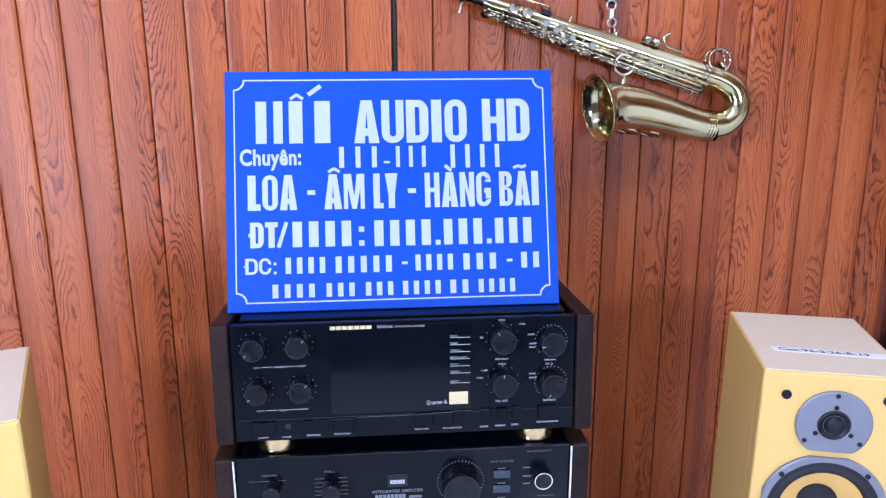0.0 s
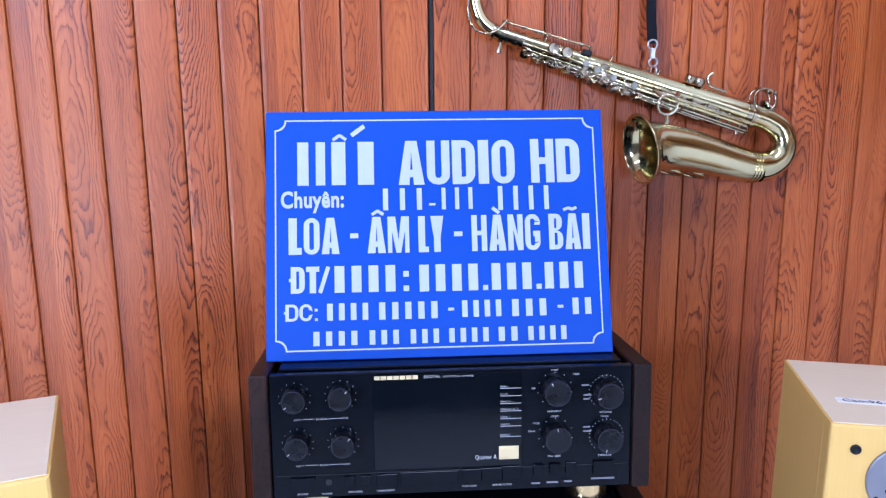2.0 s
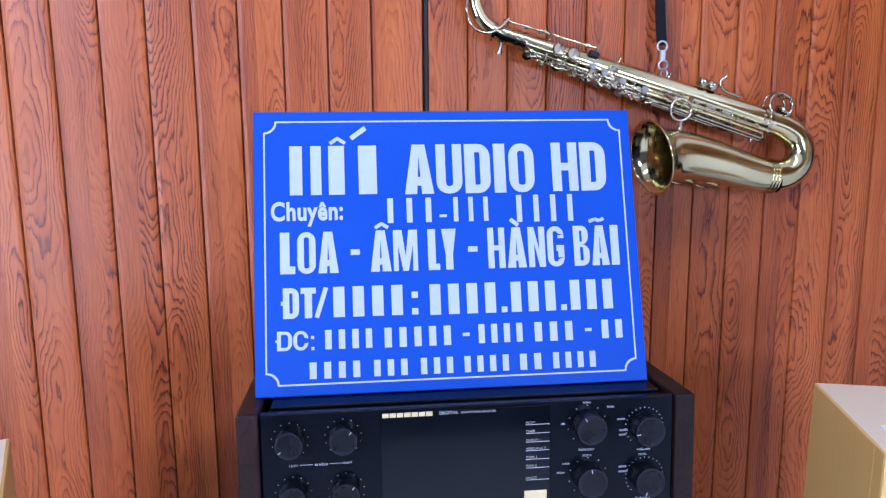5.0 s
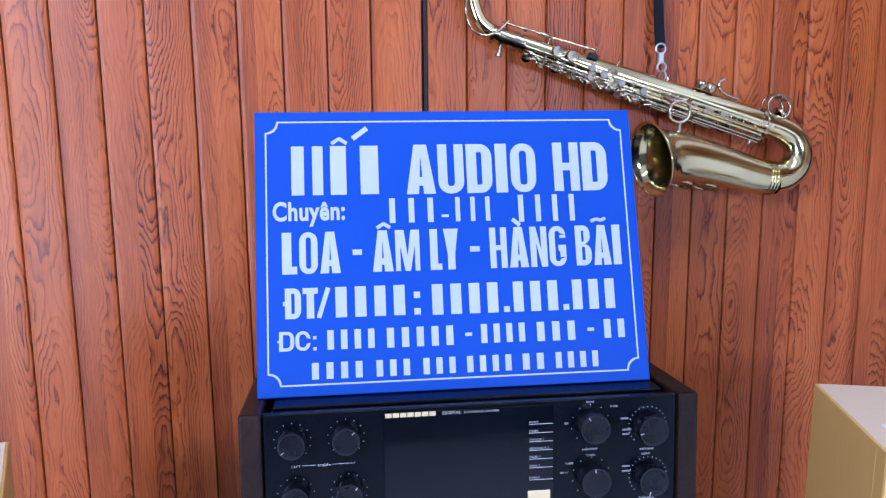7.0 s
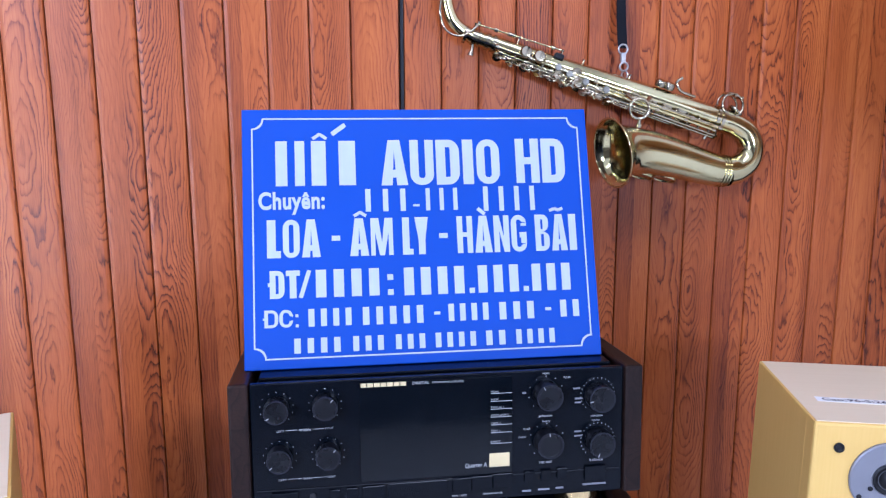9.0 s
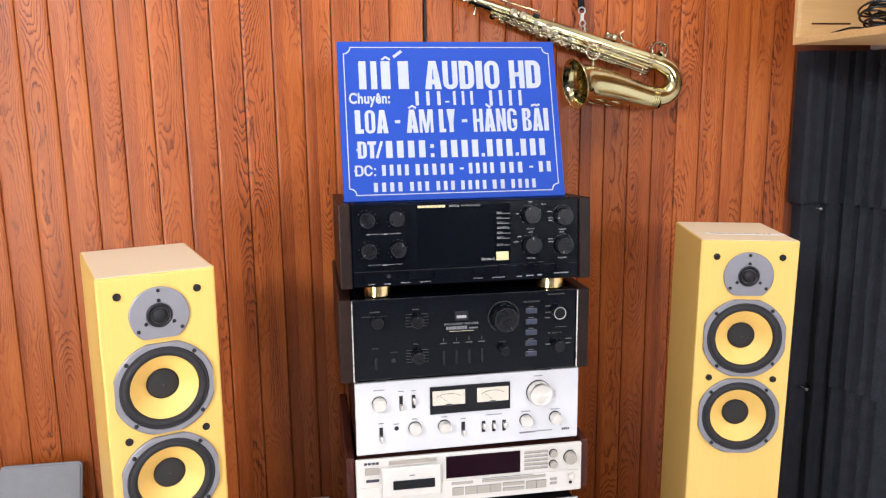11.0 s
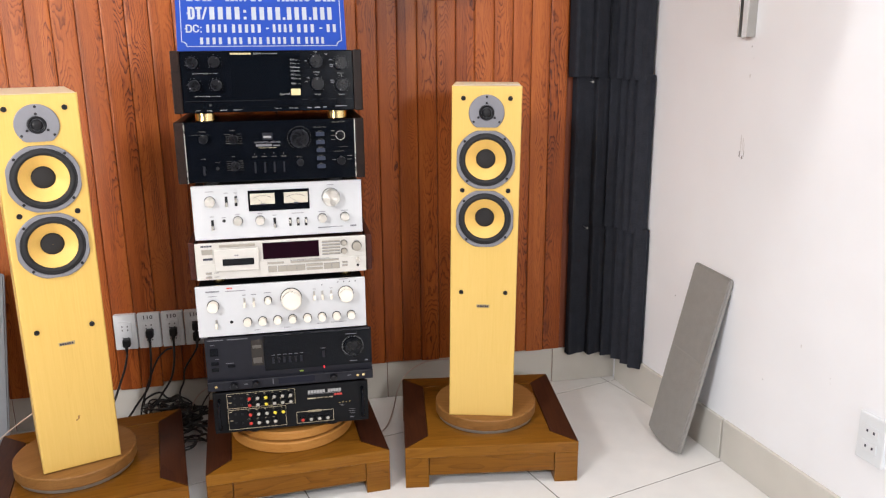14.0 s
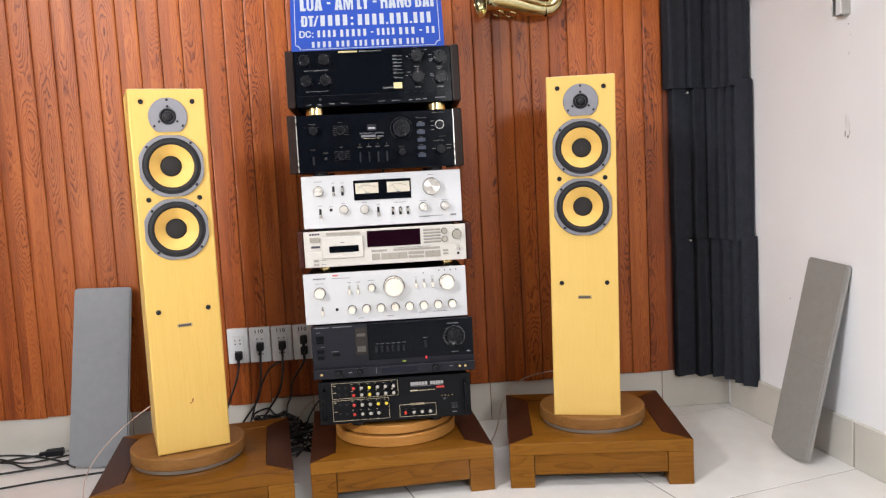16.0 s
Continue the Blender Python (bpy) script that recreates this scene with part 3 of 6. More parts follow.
def speaker(m, label):
    """A slim floor-standing speaker; origin at the middle of the front's foot."""
    w, h, dep = 0.181, 0.925, 0.232
    sp = thing("floorstanding_speaker", m, label, "speaker", "pair of speakers")
    bm = boxes(((0, dep / 2 + 0.013, h / 2), (w, dep - 0.026, h), 0.002, None, 2))
    part("cabinet", bm, OAK, sp)
    part("front_baffle", pierced_panel(w, h, [(0.9055 - 0.170, 0.066), (0.7475 - 0.170, 0.066)], 0.0265, 0.004), OAK, sp)
    part("top_panel", boxes(((0, dep / 2, h + 0.0002), (w - 0.006, dep - 0.006, 0.0010), 0.0004)), OAK_TOP, sp, "top panel paler than the cabinet")
    z0 = 0.170
    t = part("tweeter", lathe(bmesh.new(), [(0.0462, 0.0), (0.0462, 0.003), (0.0445, 0.0042), (0.021, 0.0042), (0.018, 0.002)], 64, at_front(0, 1.0275 - z0),
             lambda x, y: (x, max(y, -0.0375))), BASKET, sp, "grey tweeter plate with a cut-off lower edge")
    smooth(t)
    q = part("waveguide", lathe(bmesh.new(), [(0.0195, 0.0045), (0.0175, 0.0058), (0.0165, 0.0050), (0.0135, 0.0036)], 40, at_front(0, 1.0275 - z0), None, False), RUBBER, t)
    smooth(q, 60)
    q = part("dome", lathe(bmesh.new(), [(0.0125, 0.0040), (0.011, 0.0075), (0.007, 0.0100), (0.0005, 0.0112)], 32, at_front(0, 1.0275 - z0)), RUBBER, t, "black tweeter dome")
    smooth(q, 60)
    for a, r in ((90, 0.0405), (215, 0.0405), (325, 0.0405), (90, 0.0245), (210, 0.0245), (330, 0.0245)):
        part("screw", lathe(bmesh.new(), [(0.003, 0.0036), (0.003, 0.0052), (0.002, 0.006)], 12, at_front(r * math.cos(radians(a)), 1.0275 - z0 + r * math.sin(radians(a)))), RUBBER, t)
    driver(sp, 0.9055 - z0)
    driver(sp, 0.7475 - z0)
    for x in (-0.0604, 0.0604):
        for z in (1.064, 0.824, 0.541):
            g = part("grille_socket", lathe(bmesh.new(), [(0.0062, 0.0), (0.0062, 0.0018), (0.0045, 0.0022), (0.0030, 0.0006)], 20, at_front(x, z - z0)), RUBBER, sp, "black rubber grille socket")
            smooth(g)
    b = part("badge", boxes(((0, -0.0010, 0.502 - z0), (0.036, 0.002, 0.009), 0.0008)), BADGE, sp, "small bronze maker's badge")
    bars("badge_print", word_bars(-0.015, 0.4995 - z0, 0.030, 0.005, 6), INK, b, -0.0023)
    return sp


def stand(m, label):
    """A low square teak plinth with a mitred dark-sided frame; origin on the floor, in its middle."""
    w, d, h, f = 0.482, 0.462, 0.122, 0.066
    st = thing("speaker_stand", m, label, "stand", "low wooden stands")
    for sx in (-1, 1):
        for sy in (-1, 1):
            part("leg", boxes(((sx * (w / 2 - 0.0325), sy * (d / 2 - 0.0325), 0.045), (0.065, 0.065, 0.09), 0.0015)), TEAK, st)
    for sy in (-1, 1):
        part("apron", boxes(((0, sy * (d / 2 - 0.014), 0.062), (w - 0.132, 0.018, 0.056), 0.001)), TEAK, st)
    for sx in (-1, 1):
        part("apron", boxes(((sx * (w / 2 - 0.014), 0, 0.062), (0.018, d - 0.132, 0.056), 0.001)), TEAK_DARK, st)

    def rail(quad, mat):
        bm = bmesh.new()
        lo = [bm.verts.new((x, y, 0.0905)) for x, y in quad]
        hi = [bm.verts.new((x, y, h)) for x, y in quad]
        bm.faces.new(lo[::-1])
        bm.faces.new(hi)
        for i in range(4):
            j = (i + 1) % 4
            bm.faces.new((lo[i], lo[j], hi[j], hi[i]))
        bmesh.ops.recalc_face_normals(bm, faces=bm.faces)
        bmesh.ops.bevel(bm, geom=list(bm.edges), offset=0.0009, segments=1, affect="EDGES")
        part("frame_rail", bm, mat, st)

    a, b = w / 2, d / 2
    rail([(-a, -b), (a, -b), (a - f, -b + f), (-a + f, -b + f)], TEAK)
    rail([(a, b), (-a, b), (-a + f, b - f), (a - f, b - f)], TEAK)
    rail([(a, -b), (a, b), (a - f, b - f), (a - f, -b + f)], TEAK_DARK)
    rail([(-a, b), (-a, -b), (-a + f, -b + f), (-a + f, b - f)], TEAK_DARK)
    part("top_panel", boxes(((0, 0, 0.108), (w - 2 * f - 0.001, d - 2 * f - 0.001, 0.024), 0.001)), TEAK, st)
    return st


stand(pose(0.598, 0.986, 0, 0, 0, -7.5), "low teak stand with mitred dark side rails, under a speaker")
stand(pose(0.030, 1.005, 0, 0, 0, 4.0), "low teak stand with mitred dark side rails, under the amplifier stack")
stand(pose(-0.506, 0.910, 0, 0, 0, 9.0), "low teak stand with mitred dark side rails, beside the cable heap")


def disc(m, label, wood_mat):
    """A round wooden turntable on a thin metal ring."""
    dc = thing("turntable_disc", m, label, "turntable", "round turntables")
    smooth(part("metal_ring", lathe(bmesh.new(), [(0.128, 0.0), (0.142, 0.0), (0.143, 0.003), (0.143, 0.010), (0.13, 0.0105)], 72), STEEL, dc, "thin steel ring"))
    smooth(part("disc", lathe(bmesh.new(), [(0.146, 0.0105), (0.149, 0.013), (0.149, 0.040), (0.1465, 0.0425), (0.0005, 0.0425)], 96), wood_mat, dc))
    return dc


disc(pose(0.600, 0.962, 0.1215, 0, 0, -20), "round brown wooden turntable under a speaker, with a steel ring", DISC)
disc(pose(-0.533, 0.894, 0.1215, 0, 0, 30), "round brown wooden turntable under a speaker, with a steel ring", DISC)
dc = thing("turntable_disc", pose(0.030, 1.005, 0.1205), "pair of orange wooden discs carrying the amplifier stack", "turntable", "round turntables")
smooth(part("lower_disc", lathe(bmesh.new(), [(0.168, 0.0), (0.172, 0.003), (0.172, 0.027), (0.169, 0.030), (0.0005, 0.030)], 96), DISC_ORANGE, dc))
smooth(part("upper_disc", lathe(bmesh.new(), [(0.150, 0.0305), (0.154, 0.034), (0.165, 0.036), (0.165, 0.055), (0.162, 0.058), (0.0005, 0.058)], 96), DISC_ORANGE, dc))

right_speaker = speaker(pose(0.5590, 0.855, 0.1625, 0, 0.75, -14.4), "maple veneered floorstanding speaker with a taped paper note on top")
left_speaker = speaker(pose(-0.492, 0.801, 0.1660, 1.3, 0, 20.0), "maple veneered floorstanding speaker with two yellow woofers")
part("wear_mark", boxes(((0.004, -0.0004, 0.133), (0.0035, 0.0008, 0.010), 0, (0, 14, 0)), ((-0.001, -0.0004, 0.127), (0.004, 0.0008, 0.003))), DISC, left_speaker, "small chipped spot in the veneer")
note = thing("paper_note", right_speaker.matrix_basis @ pose(0.012, 0.075, 0.9258, 0, 0, -2), "strip of white tape with handwritten sizes on a speaker", "note")
part("paper", boxes(((0, 0, 0.0002), (0.150, 0.016, 0.0004))), PAPER, note)
ob = writing("handwriting", "Cao:96-S:26-R:19", -0.068, -0.005, 0.115, 0.0095, INK, note, 0.0, 0.012)
ob.matrix_basis = pose(0, 0, 0.0008, -90, 0, 0)


# ---- hi-fi stack ----
def knob(parent, x, z, r, depth, mat, skirt=0.0, mark=None, ring=None, mark_angle=60, name="knob", y=0.0, shade_rim=0.0):
    """A turned knob on a front panel."""
    prof = [(r, 0.0005), (r, depth * 0.86), (r * 0.93, depth), (r * 0.80, depth), (r * 0.78, depth * 0.985), (0.0003, depth * 0.985)]
    if skirt:
        prof = [(r + skirt, 0.0005), (r + skirt, 0.003), (r * 1.02, 0.004)] + prof[1:]
    k = smooth(part(name, lathe(bmesh.new(), prof, 40, at_front(x, z, y)), mat, parent))
    # black ring round the knob's foot, standing in for its rim of shadow
    if shade_rim:
        smooth(part("knob_shade_ring", lathe(bmesh.new(), [(r + shade_rim, 0.0004), (r + shade_rim, 0.0022), (r + shade_rim * 0.4, 0.0030), (0.0004, 0.0030)], 40, at_front(x, z, y)), RUBBER, k))
    if ring:
        smooth(part("ring", lathe(bmesh.new(), [(r * 0.98, depth), (r * 0.97, depth + 0.0005), (r * 0.88, depth + 0.0005), (r * 0.87, depth)], 40, at_front(x, z, y), None, False), ring, k))
    if mark:
        a = radians(mark_angle)
        part("pointer", boxes(((x + 0.82 * r * math.cos(a), y - depth - 0.0003, z + 0.82 * r * math.sin(a)), (0.26 * r, 0.0006, 0.0008), 0, (0, -mark_angle, 0))), mark, k)
    return k


def ticks(parent, x, z, r0, r1, n, mat, a0=-45, a1=225, wide=0.0006):
    bm = bmesh.new()
    for i in range(n):
        a = a0 + (a1 - a0) * i / (n - 1)
        c, s = math.cos(radians(a)), math.sin(radians(a))
        box(bm, (x + c * (r0 + r1) / 2, -0.0005, z + s * (r0 + r1) / 2), (r1 - r0, 0.0006, wide), 0, (0, -a, 0))
    return tagged(part("scale_marks", bm, mat, parent), kind="stuff")


def button(parent, x, z, w, h, depth, mat, name="button", y=0.0):
    return part(name, boxes(((x, y - depth / 2, z), (w, depth, h), min(w, h, depth) * 0.15)), mat, parent)


def lever(parent, x, z, mat_slot, mat_lever, slot_h=0.018, down=True, y=0.0):
    s = part("switch_slot", boxes(((x, y - 0.0008, z), (0.0062, 0.0016, slot_h))), mat_slot, parent)
    zz = z - slot_h * 0.30 if down else z + slot_h * 0.12
    part("lever", boxes(((x, y - 0.006, zz), (0.0046, 0.012, slot_h * 0.42), 0.001)), mat_lever, s)


def screen(parent, name, x0, z0, x1, z1, mat, proud=0.0015, label="", y=0.0):
    return part(name, boxes((((x0 + x1) / 2, y - proud / 2, (z0 + z1) / 2), (x1 - x0, proud, z1 - z0), 0.0004)), mat, parent, label)


def chassis(name, m, label, w, h, d, face_mat, body_mat, cheeks=None, cheek_w=0.02, face_d=0.008, inset=0.006, cheek_back=0.0, group="stack of hi-fi components"):
    """A hi-fi component: front panel, metal case, and side cheeks where it has them. Origin at the front's lower left corner of the panel."""
    eq = thing(name, m, label, "amplifier" if "amplifier" in name else "tape deck", group)
    part("front_panel", boxes(((w / 2, face_d / 2, h / 2), (w, face_d, h), 0.0012)), face_mat, eq)
    part("case", boxes(((w / 2, d / 2 + face_d / 2, h / 2), (w - 2 * inset, d - face_d, h - 0.006), 0.002)), body_mat, eq)
    if cheeks:
        for s in (0, 1):
            x = -cheek_w / 2 - 0.0008 if s == 0 else w + cheek_w / 2 + 0.0008
            part("side_cheek", boxes(((x, d / 2 - 0.004 + cheek_back, h / 2), (cheek_w, d, h + 0.003), 0.003, None, 2)), cheeks, eq)
    return eq


def feet(eq, xs, d, r, h, mat):
    for x in xs:
        for y in (0.035, d - 0.05):
            smooth(part("foot", lathe(bmesh.new(), [(r * 0.94, -h), (r, -h * 0.9), (r, -h * 0.1), (r * 0.92, 0.0)], 32, Matrix.Translation((x, y, 0))), mat, eq))


# black integrated amplifier with rosewood cheeks and a smoked window
X0, W, H = -0.1755, 0.4045, 0.143
am = chassis("integrated_amplifier", pose(X0, 0.842, 1.0365, -3.1, 0, 0), "black integrated amplifier with smoked window and rosewood cheeks", W, H, 0.345, BLACK, BLACK_MAT, CHEEK, 0.021)
for x in (0.045, 0.362):
    smooth(part("foot", lathe(bmesh.new(), [(0.0230, -0.0215), (0.0245, -0.0195), (0.0245, -0.002), (0.0228, 0.0)], 32, Matrix.Translation((x, 0.035, 0))), GOLD, am, "turned gold foot"))
    part("foot", lathe(bmesh.new(), [(0.010, -0.0025), (0.011, -0.002), (0.011, 0.003)], 20, Matrix.Translation((x, 0.30, 0))), RUBBER, am)
part("top_cover", boxes(((W / 2, 0.180, H - 0.0005), (W - 0.016, 0.325, 0.004), 0.0012)), BLACK, am)
screen(am, "display_window", 0.113, 0.030, 0.279, 0.139, GLASS_BLACK, 0.0012, "glossy smoked display window")
screen(am, "lower_door", 0.004, 0.0265, 0.401, 0.0275, RUBBER, 0.0012)
for u, v, r in ((0.068, 0.815, 0.0130), (0.192, 0.825, 0.0130), (0.072, 0.445, 0.0130), (0.196, 0.45, 0.0130)):
    knob(am, u * W, v * H, r, 0.016, KNOB_BLACK, 0, PRINT_WHITE, GREY_DARK, 50 if u > 0.1 else 215)
    ticks(am, u * W, v * H, 0.0168, 0.0176, 11, PRINT_WHITE)
for u, v, r, a in ((0.782, 0.820, 0.0150, 120), (0.927, 0.785, 0.0150, 190), (0.785, 0.445, 0.0150, 95), (0.929, 0.425, 0.0150, 250)):
    knob(am, u * W, v * H, r, 0.018, KNOB_BLACK, 0, PRINT_WHITE, GREY_DARK, a)
    ticks(am, u * W, v * H, 0.0188, 0.0199, 9 if u < 0.85 else 21, PRINT_WHITE)
for u, v, w, h in ((0.082, 0.11, 0.028, 0.017), (0.210, 0.125, 0.0115, 0.012), (0.255, 0.13, 0.0115, 0.012), (0.313, 0.125, 0.024, 0.015), (0.430, 0.135, 0.064, 0.015),
                   (0.55, 0.14, 0.021, 0.015), (0.605, 0.145, 0.023, 0.015), (0.662, 0.15, 0.022, 0.016), (0.737, 0.165, 0.0115, 0.0125), (0.783, 0.17, 0.0115, 0.0125), (0.828, 0.175, 0.0115, 0.0125), (0.922, 0.165, 0.024, 0.016)):
    button(am, u * W, v * H, w, h, 0.003, BLACK)
knob(am, 0.153 * W, 0.125 * H, 0.0035, 0.001, RUBBER, name="headphone_jack")
screen(am, "gold_sticker", 0.2530, 0.0375, 0.2755, 0.0530, STICKER, 0.0018, "gold foil sticker")
bars("maker_mark", word_bars(0.115, 0.1345, 0.049, 0.0042, 7, 0.12), STICKER, am, -0.0018)
writing("word_digital", "DIGITAL", 0.170, 0.1350, 0.018, 0.0032, PRINT_WHITE, am, -0.0018, 0.01)
writing("words_monitoring_amplifier", "MONITORING AMPLIFIER", 0.191, 0.1352, 0.034, 0.0022, PRINT_WHITE, am, -0.0018)
for i, word in enumerate(("PHONO", "TUNER", "TV/AUX 1", "VIDEO/AUX 2", "TAPE 1", "TAPE 2", "DIRECT")):
    zz = 0.1215 - 0.0088 * i - (0.0035 if i == 6 else 0)
    writing("input_name", word, 0.2545, zz, 0.0018 * len(word), 0.0022, PRINT_WHITE, am, -0.0018)
    bars("input_line", [(0.2545, zz - 0.0012, 0.0235, 0.0005)], PRINT_WHITE, am, -0.0018)
writing("words_quarter_a", "Quarter A", 0.226, 0.0375, 0.0245, 0.0062, PRINT_WHITE, am, -0.0018)
for word, x, z, w in (("LEFT", 0.026, 0.0905, 0.0085), ("treble", 0.050, 0.0905, 0.0125), ("RIGHT", 0.077, 0.091, 0.0085), ("LEFT", 0.027, 0.0372, 0.0085), ("bass", 0.053, 0.0372, 0.009), ("RIGHT", 0.078, 0.0375, 0.0085),
                      ("selector", 0.308, 0.0905, 0.016), ("volume", 0.367, 0.0875, 0.0145), ("rec out", 0.309, 0.0375, 0.0145), ("balance", 0.367, 0.0365, 0.0155),
                      ("power", 0.027, 0.0030, 0.012), ("PHONES", 0.054, 0.0035, 0.011), ("SPEAKERS", 0.083, 0.0045, 0.016), ("TONE DEFEAT", 0.115, 0.0045, 0.020), ("TAPE COPY", 0.211, 0.006, 0.017), ("TAPE MONITOR", 0.245, 0.006, 0.023),
                      ("PHONO", 0.312, 0.1385, 0.008), ("TUNER", 0.336, 0.133, 0.008), ("SOURCE", 0.312, 0.0845, 0.009), ("CENTER", 0.369, 0.0825, 0.009), ("TUNER", 0.291, 0.077, 0.008), ("PHONO", 0.286, 0.068, 0.008)):
    writing("panel_word", word, x, z, w, 0.0030 if word.islower() else 0.0021, PRINT_WHITE, am, -0.0006, 0.006)
bars("panel_line", [(0.036, 0.0918, 0.012, 0.0004), (0.064, 0.0918, 0.012, 0.0004), (0.037, 0.0385, 0.014, 0.0004), (0.063, 0.0385, 0.014, 0.0004)], PRINT_WHITE, am)
bars("small_print", [(0.347, 0.120, 0.008, 0.0018), (0.349, 0.1085, 0.009, 0.0018), (0.349, 0.104, 0.007, 0.0018), (0.349, 0.071, 0.008, 0.0018), (0.349, 0.066, 0.009, 0.0018), (0.290, 0.118, 0.004, 0.002), (0.290, 0.006, 0.010, 0.002), (0.308, 0.0065, 0.013, 0.002), (0.328, 0.007, 0.009, 0.002), (0.359, 0.009, 0.027, 0.002)], PRINT_GREY, am)

# black amplifier with silver-edged cheeks
X0, W, H = -0.1800, 0.4075, 0.1465
am = chassis("integrated_amplifier", pose(X0, 0.842, 0.8680), "glossy black integrated amplifier with silver-edged side cheeks", W, H, 0.37, BLACK, BLACK, CHEEK, 0.022)
feet(am, (0.05, 0.355), 0.37, 0.02, 0.0095, RUBBER)
part("edge_strip", boxes(((0.0005, -0.0045, H / 2), (0.0022, 0.002, H))), CHROME, am, "thin silver edge strip")
part("edge_strip", boxes(((W - 0.0005, -0.0045, H / 2), (0.0022, 0.002, H))), CHROME, am, "thin silver edge strip")
knob(am, 0.665 * W, 0.70 * H, 0.0225, 0.024, KNOB_BLACK, 0, PRINT_DIM, GREY_DARK, 300)
ticks(am, 0.665 * W, 0.70 * H, 0.0275, 0.0292, 34, PRINT_DIM, -55, 235, 0.0011)
for u, v, r in ((0.108, 0.725, 0.0104), (0.28, 0.715, 0.0110), (0.28, 0.27, 0.0110), (0.664, 0.29, 0.0085), (0.910, 0.735, 0.0115), (0.912, 0.305, 0.0104)):
    knob(am, u * W, v * H, r, 0.017, KNOB_BLACK, 0, PRINT_DIM, CHROME if u == 0.910 else GREY_DARK, 90)
for u, v in ((0.28, 0.715), (0.28, 0.27)):
    bars("tone_scale", [(u * W - 0.020 + 0.028 * s, v * H - 0.011 + 0.0055 * i, 0.012, 0.0005) for s in (0, 1) for i in range(5)], PRINT_DIM, am)
for i in range(4):
    x = (0.395 + 0.057 * i) * W
    part("switch_slot", boxes(((x, -0.001, 0.225 * H), (0.0045, 0.002, 0.026), 0.0008)), GREY_DARK, am)
    bars("switch_name", word_bars(x - 0.006, 0.40 * H, 0.012, 0.0017, 5, 0.2) + [(x - 0.0003, 0.43 * H, 0.0006, 0.006)], PRINT_DIM, am)
for i in range(5):
    s = part("input_button", boxes(((0.79 * W, -0.0015, (0.757 - 0.137 * i) * H), (0.021, 0.003, 0.0095), 0.0006)), BLUE_LENS, am, "blue-grey input button")
    bars("button_name", word_bars(0.79 * W - 0.005, (0.757 - 0.137 * i) * H + 0.0065, 0.010, 0.0015, 5, 0.2), PRINT_DIM, am)
part("power_switch", boxes(((0.098 * W, -0.002, 0.20 * H), (0.006, 0.004, 0.022), 0.001)), GREY_DARK, am)
knob(am, 0.175 * W, 0.23 * H, 0.0042, 0.001, RUBBER, name="headphone_jack")
screen(am, "maker_plate", 0.446 * W, 0.685 * H, 0.507 * W, 0.800 * H, GREY_DARK, 0.001)
bars("maker_mark", word_bars(0.454 * W, 0.715 * H, 0.018, 0.005, 6, 0.15), PRINT_WHITE, am, -0.0014)
writing("words_integrated_amplifier", "INTEGRATED AMPLIFIER", 0.400 * W, 0.630 * H, 0.062, 0.0042, PRINT_GREY, am, -0.0006, 0.008)
bars("model_mark", word_bars(0.408 * W, 0.575 * H, 0.038, 0.0058, 8, 0.2) + word_bars(0.51 * W, 0.575 * H, 0.016, 0.003, 6, 0.2), PRINT_GREY, am)
bars("print_line", [(0.42 * W, 0.550 * H, 0.045, 0.0006)], PRINT_GOLD, am)
for word, x, z, w in (("SPEAKERS", 0.078, 0.835, 0.018), ("TREBLE", 0.258, 0.845, 0.013), ("BASS", 0.264, 0.415, 0.009), ("PHONES", 0.162, 0.325, 0.012), ("POWER", 0.083, 0.385, 0.011), ("INPUT SELECTOR", 0.755, 0.865, 0.029), ("PHONO SELECTOR", 0.865, 0.945, 0.032), ("REC SELECTOR", 0.868, 0.45, 0.026), ("BALANCE", 0.642, 0.375, 0.014)):
    writing("panel_word", word, x * W, z * H, w, 0.0024, PRINT_DIM, am, -0.0006, 0.004)
bars("small_print", [(0.04 * W, 0.79 * H, 0.030, 0.0004), (0.125 * W, 0.79 * H, 0.010, 0.0004), (0.855 * W, 0.80 * H, 0.009, 0.0015), (0.855 * W, 0.72 * H, 0.011, 0.0015), (0.855 * W, 0.65 * H, 0.009, 0.0015), (0.90 * W, 0.53 * H, 0.022, 0.0004), (0.95 * W, 0.37 * H, 0.012, 0.0015), (0.95 * W, 0.31 * H, 0.010, 0.0015), (0.855 * W, 0.31 * H, 0.010, 0.0015)], PRINT_DIM, am)

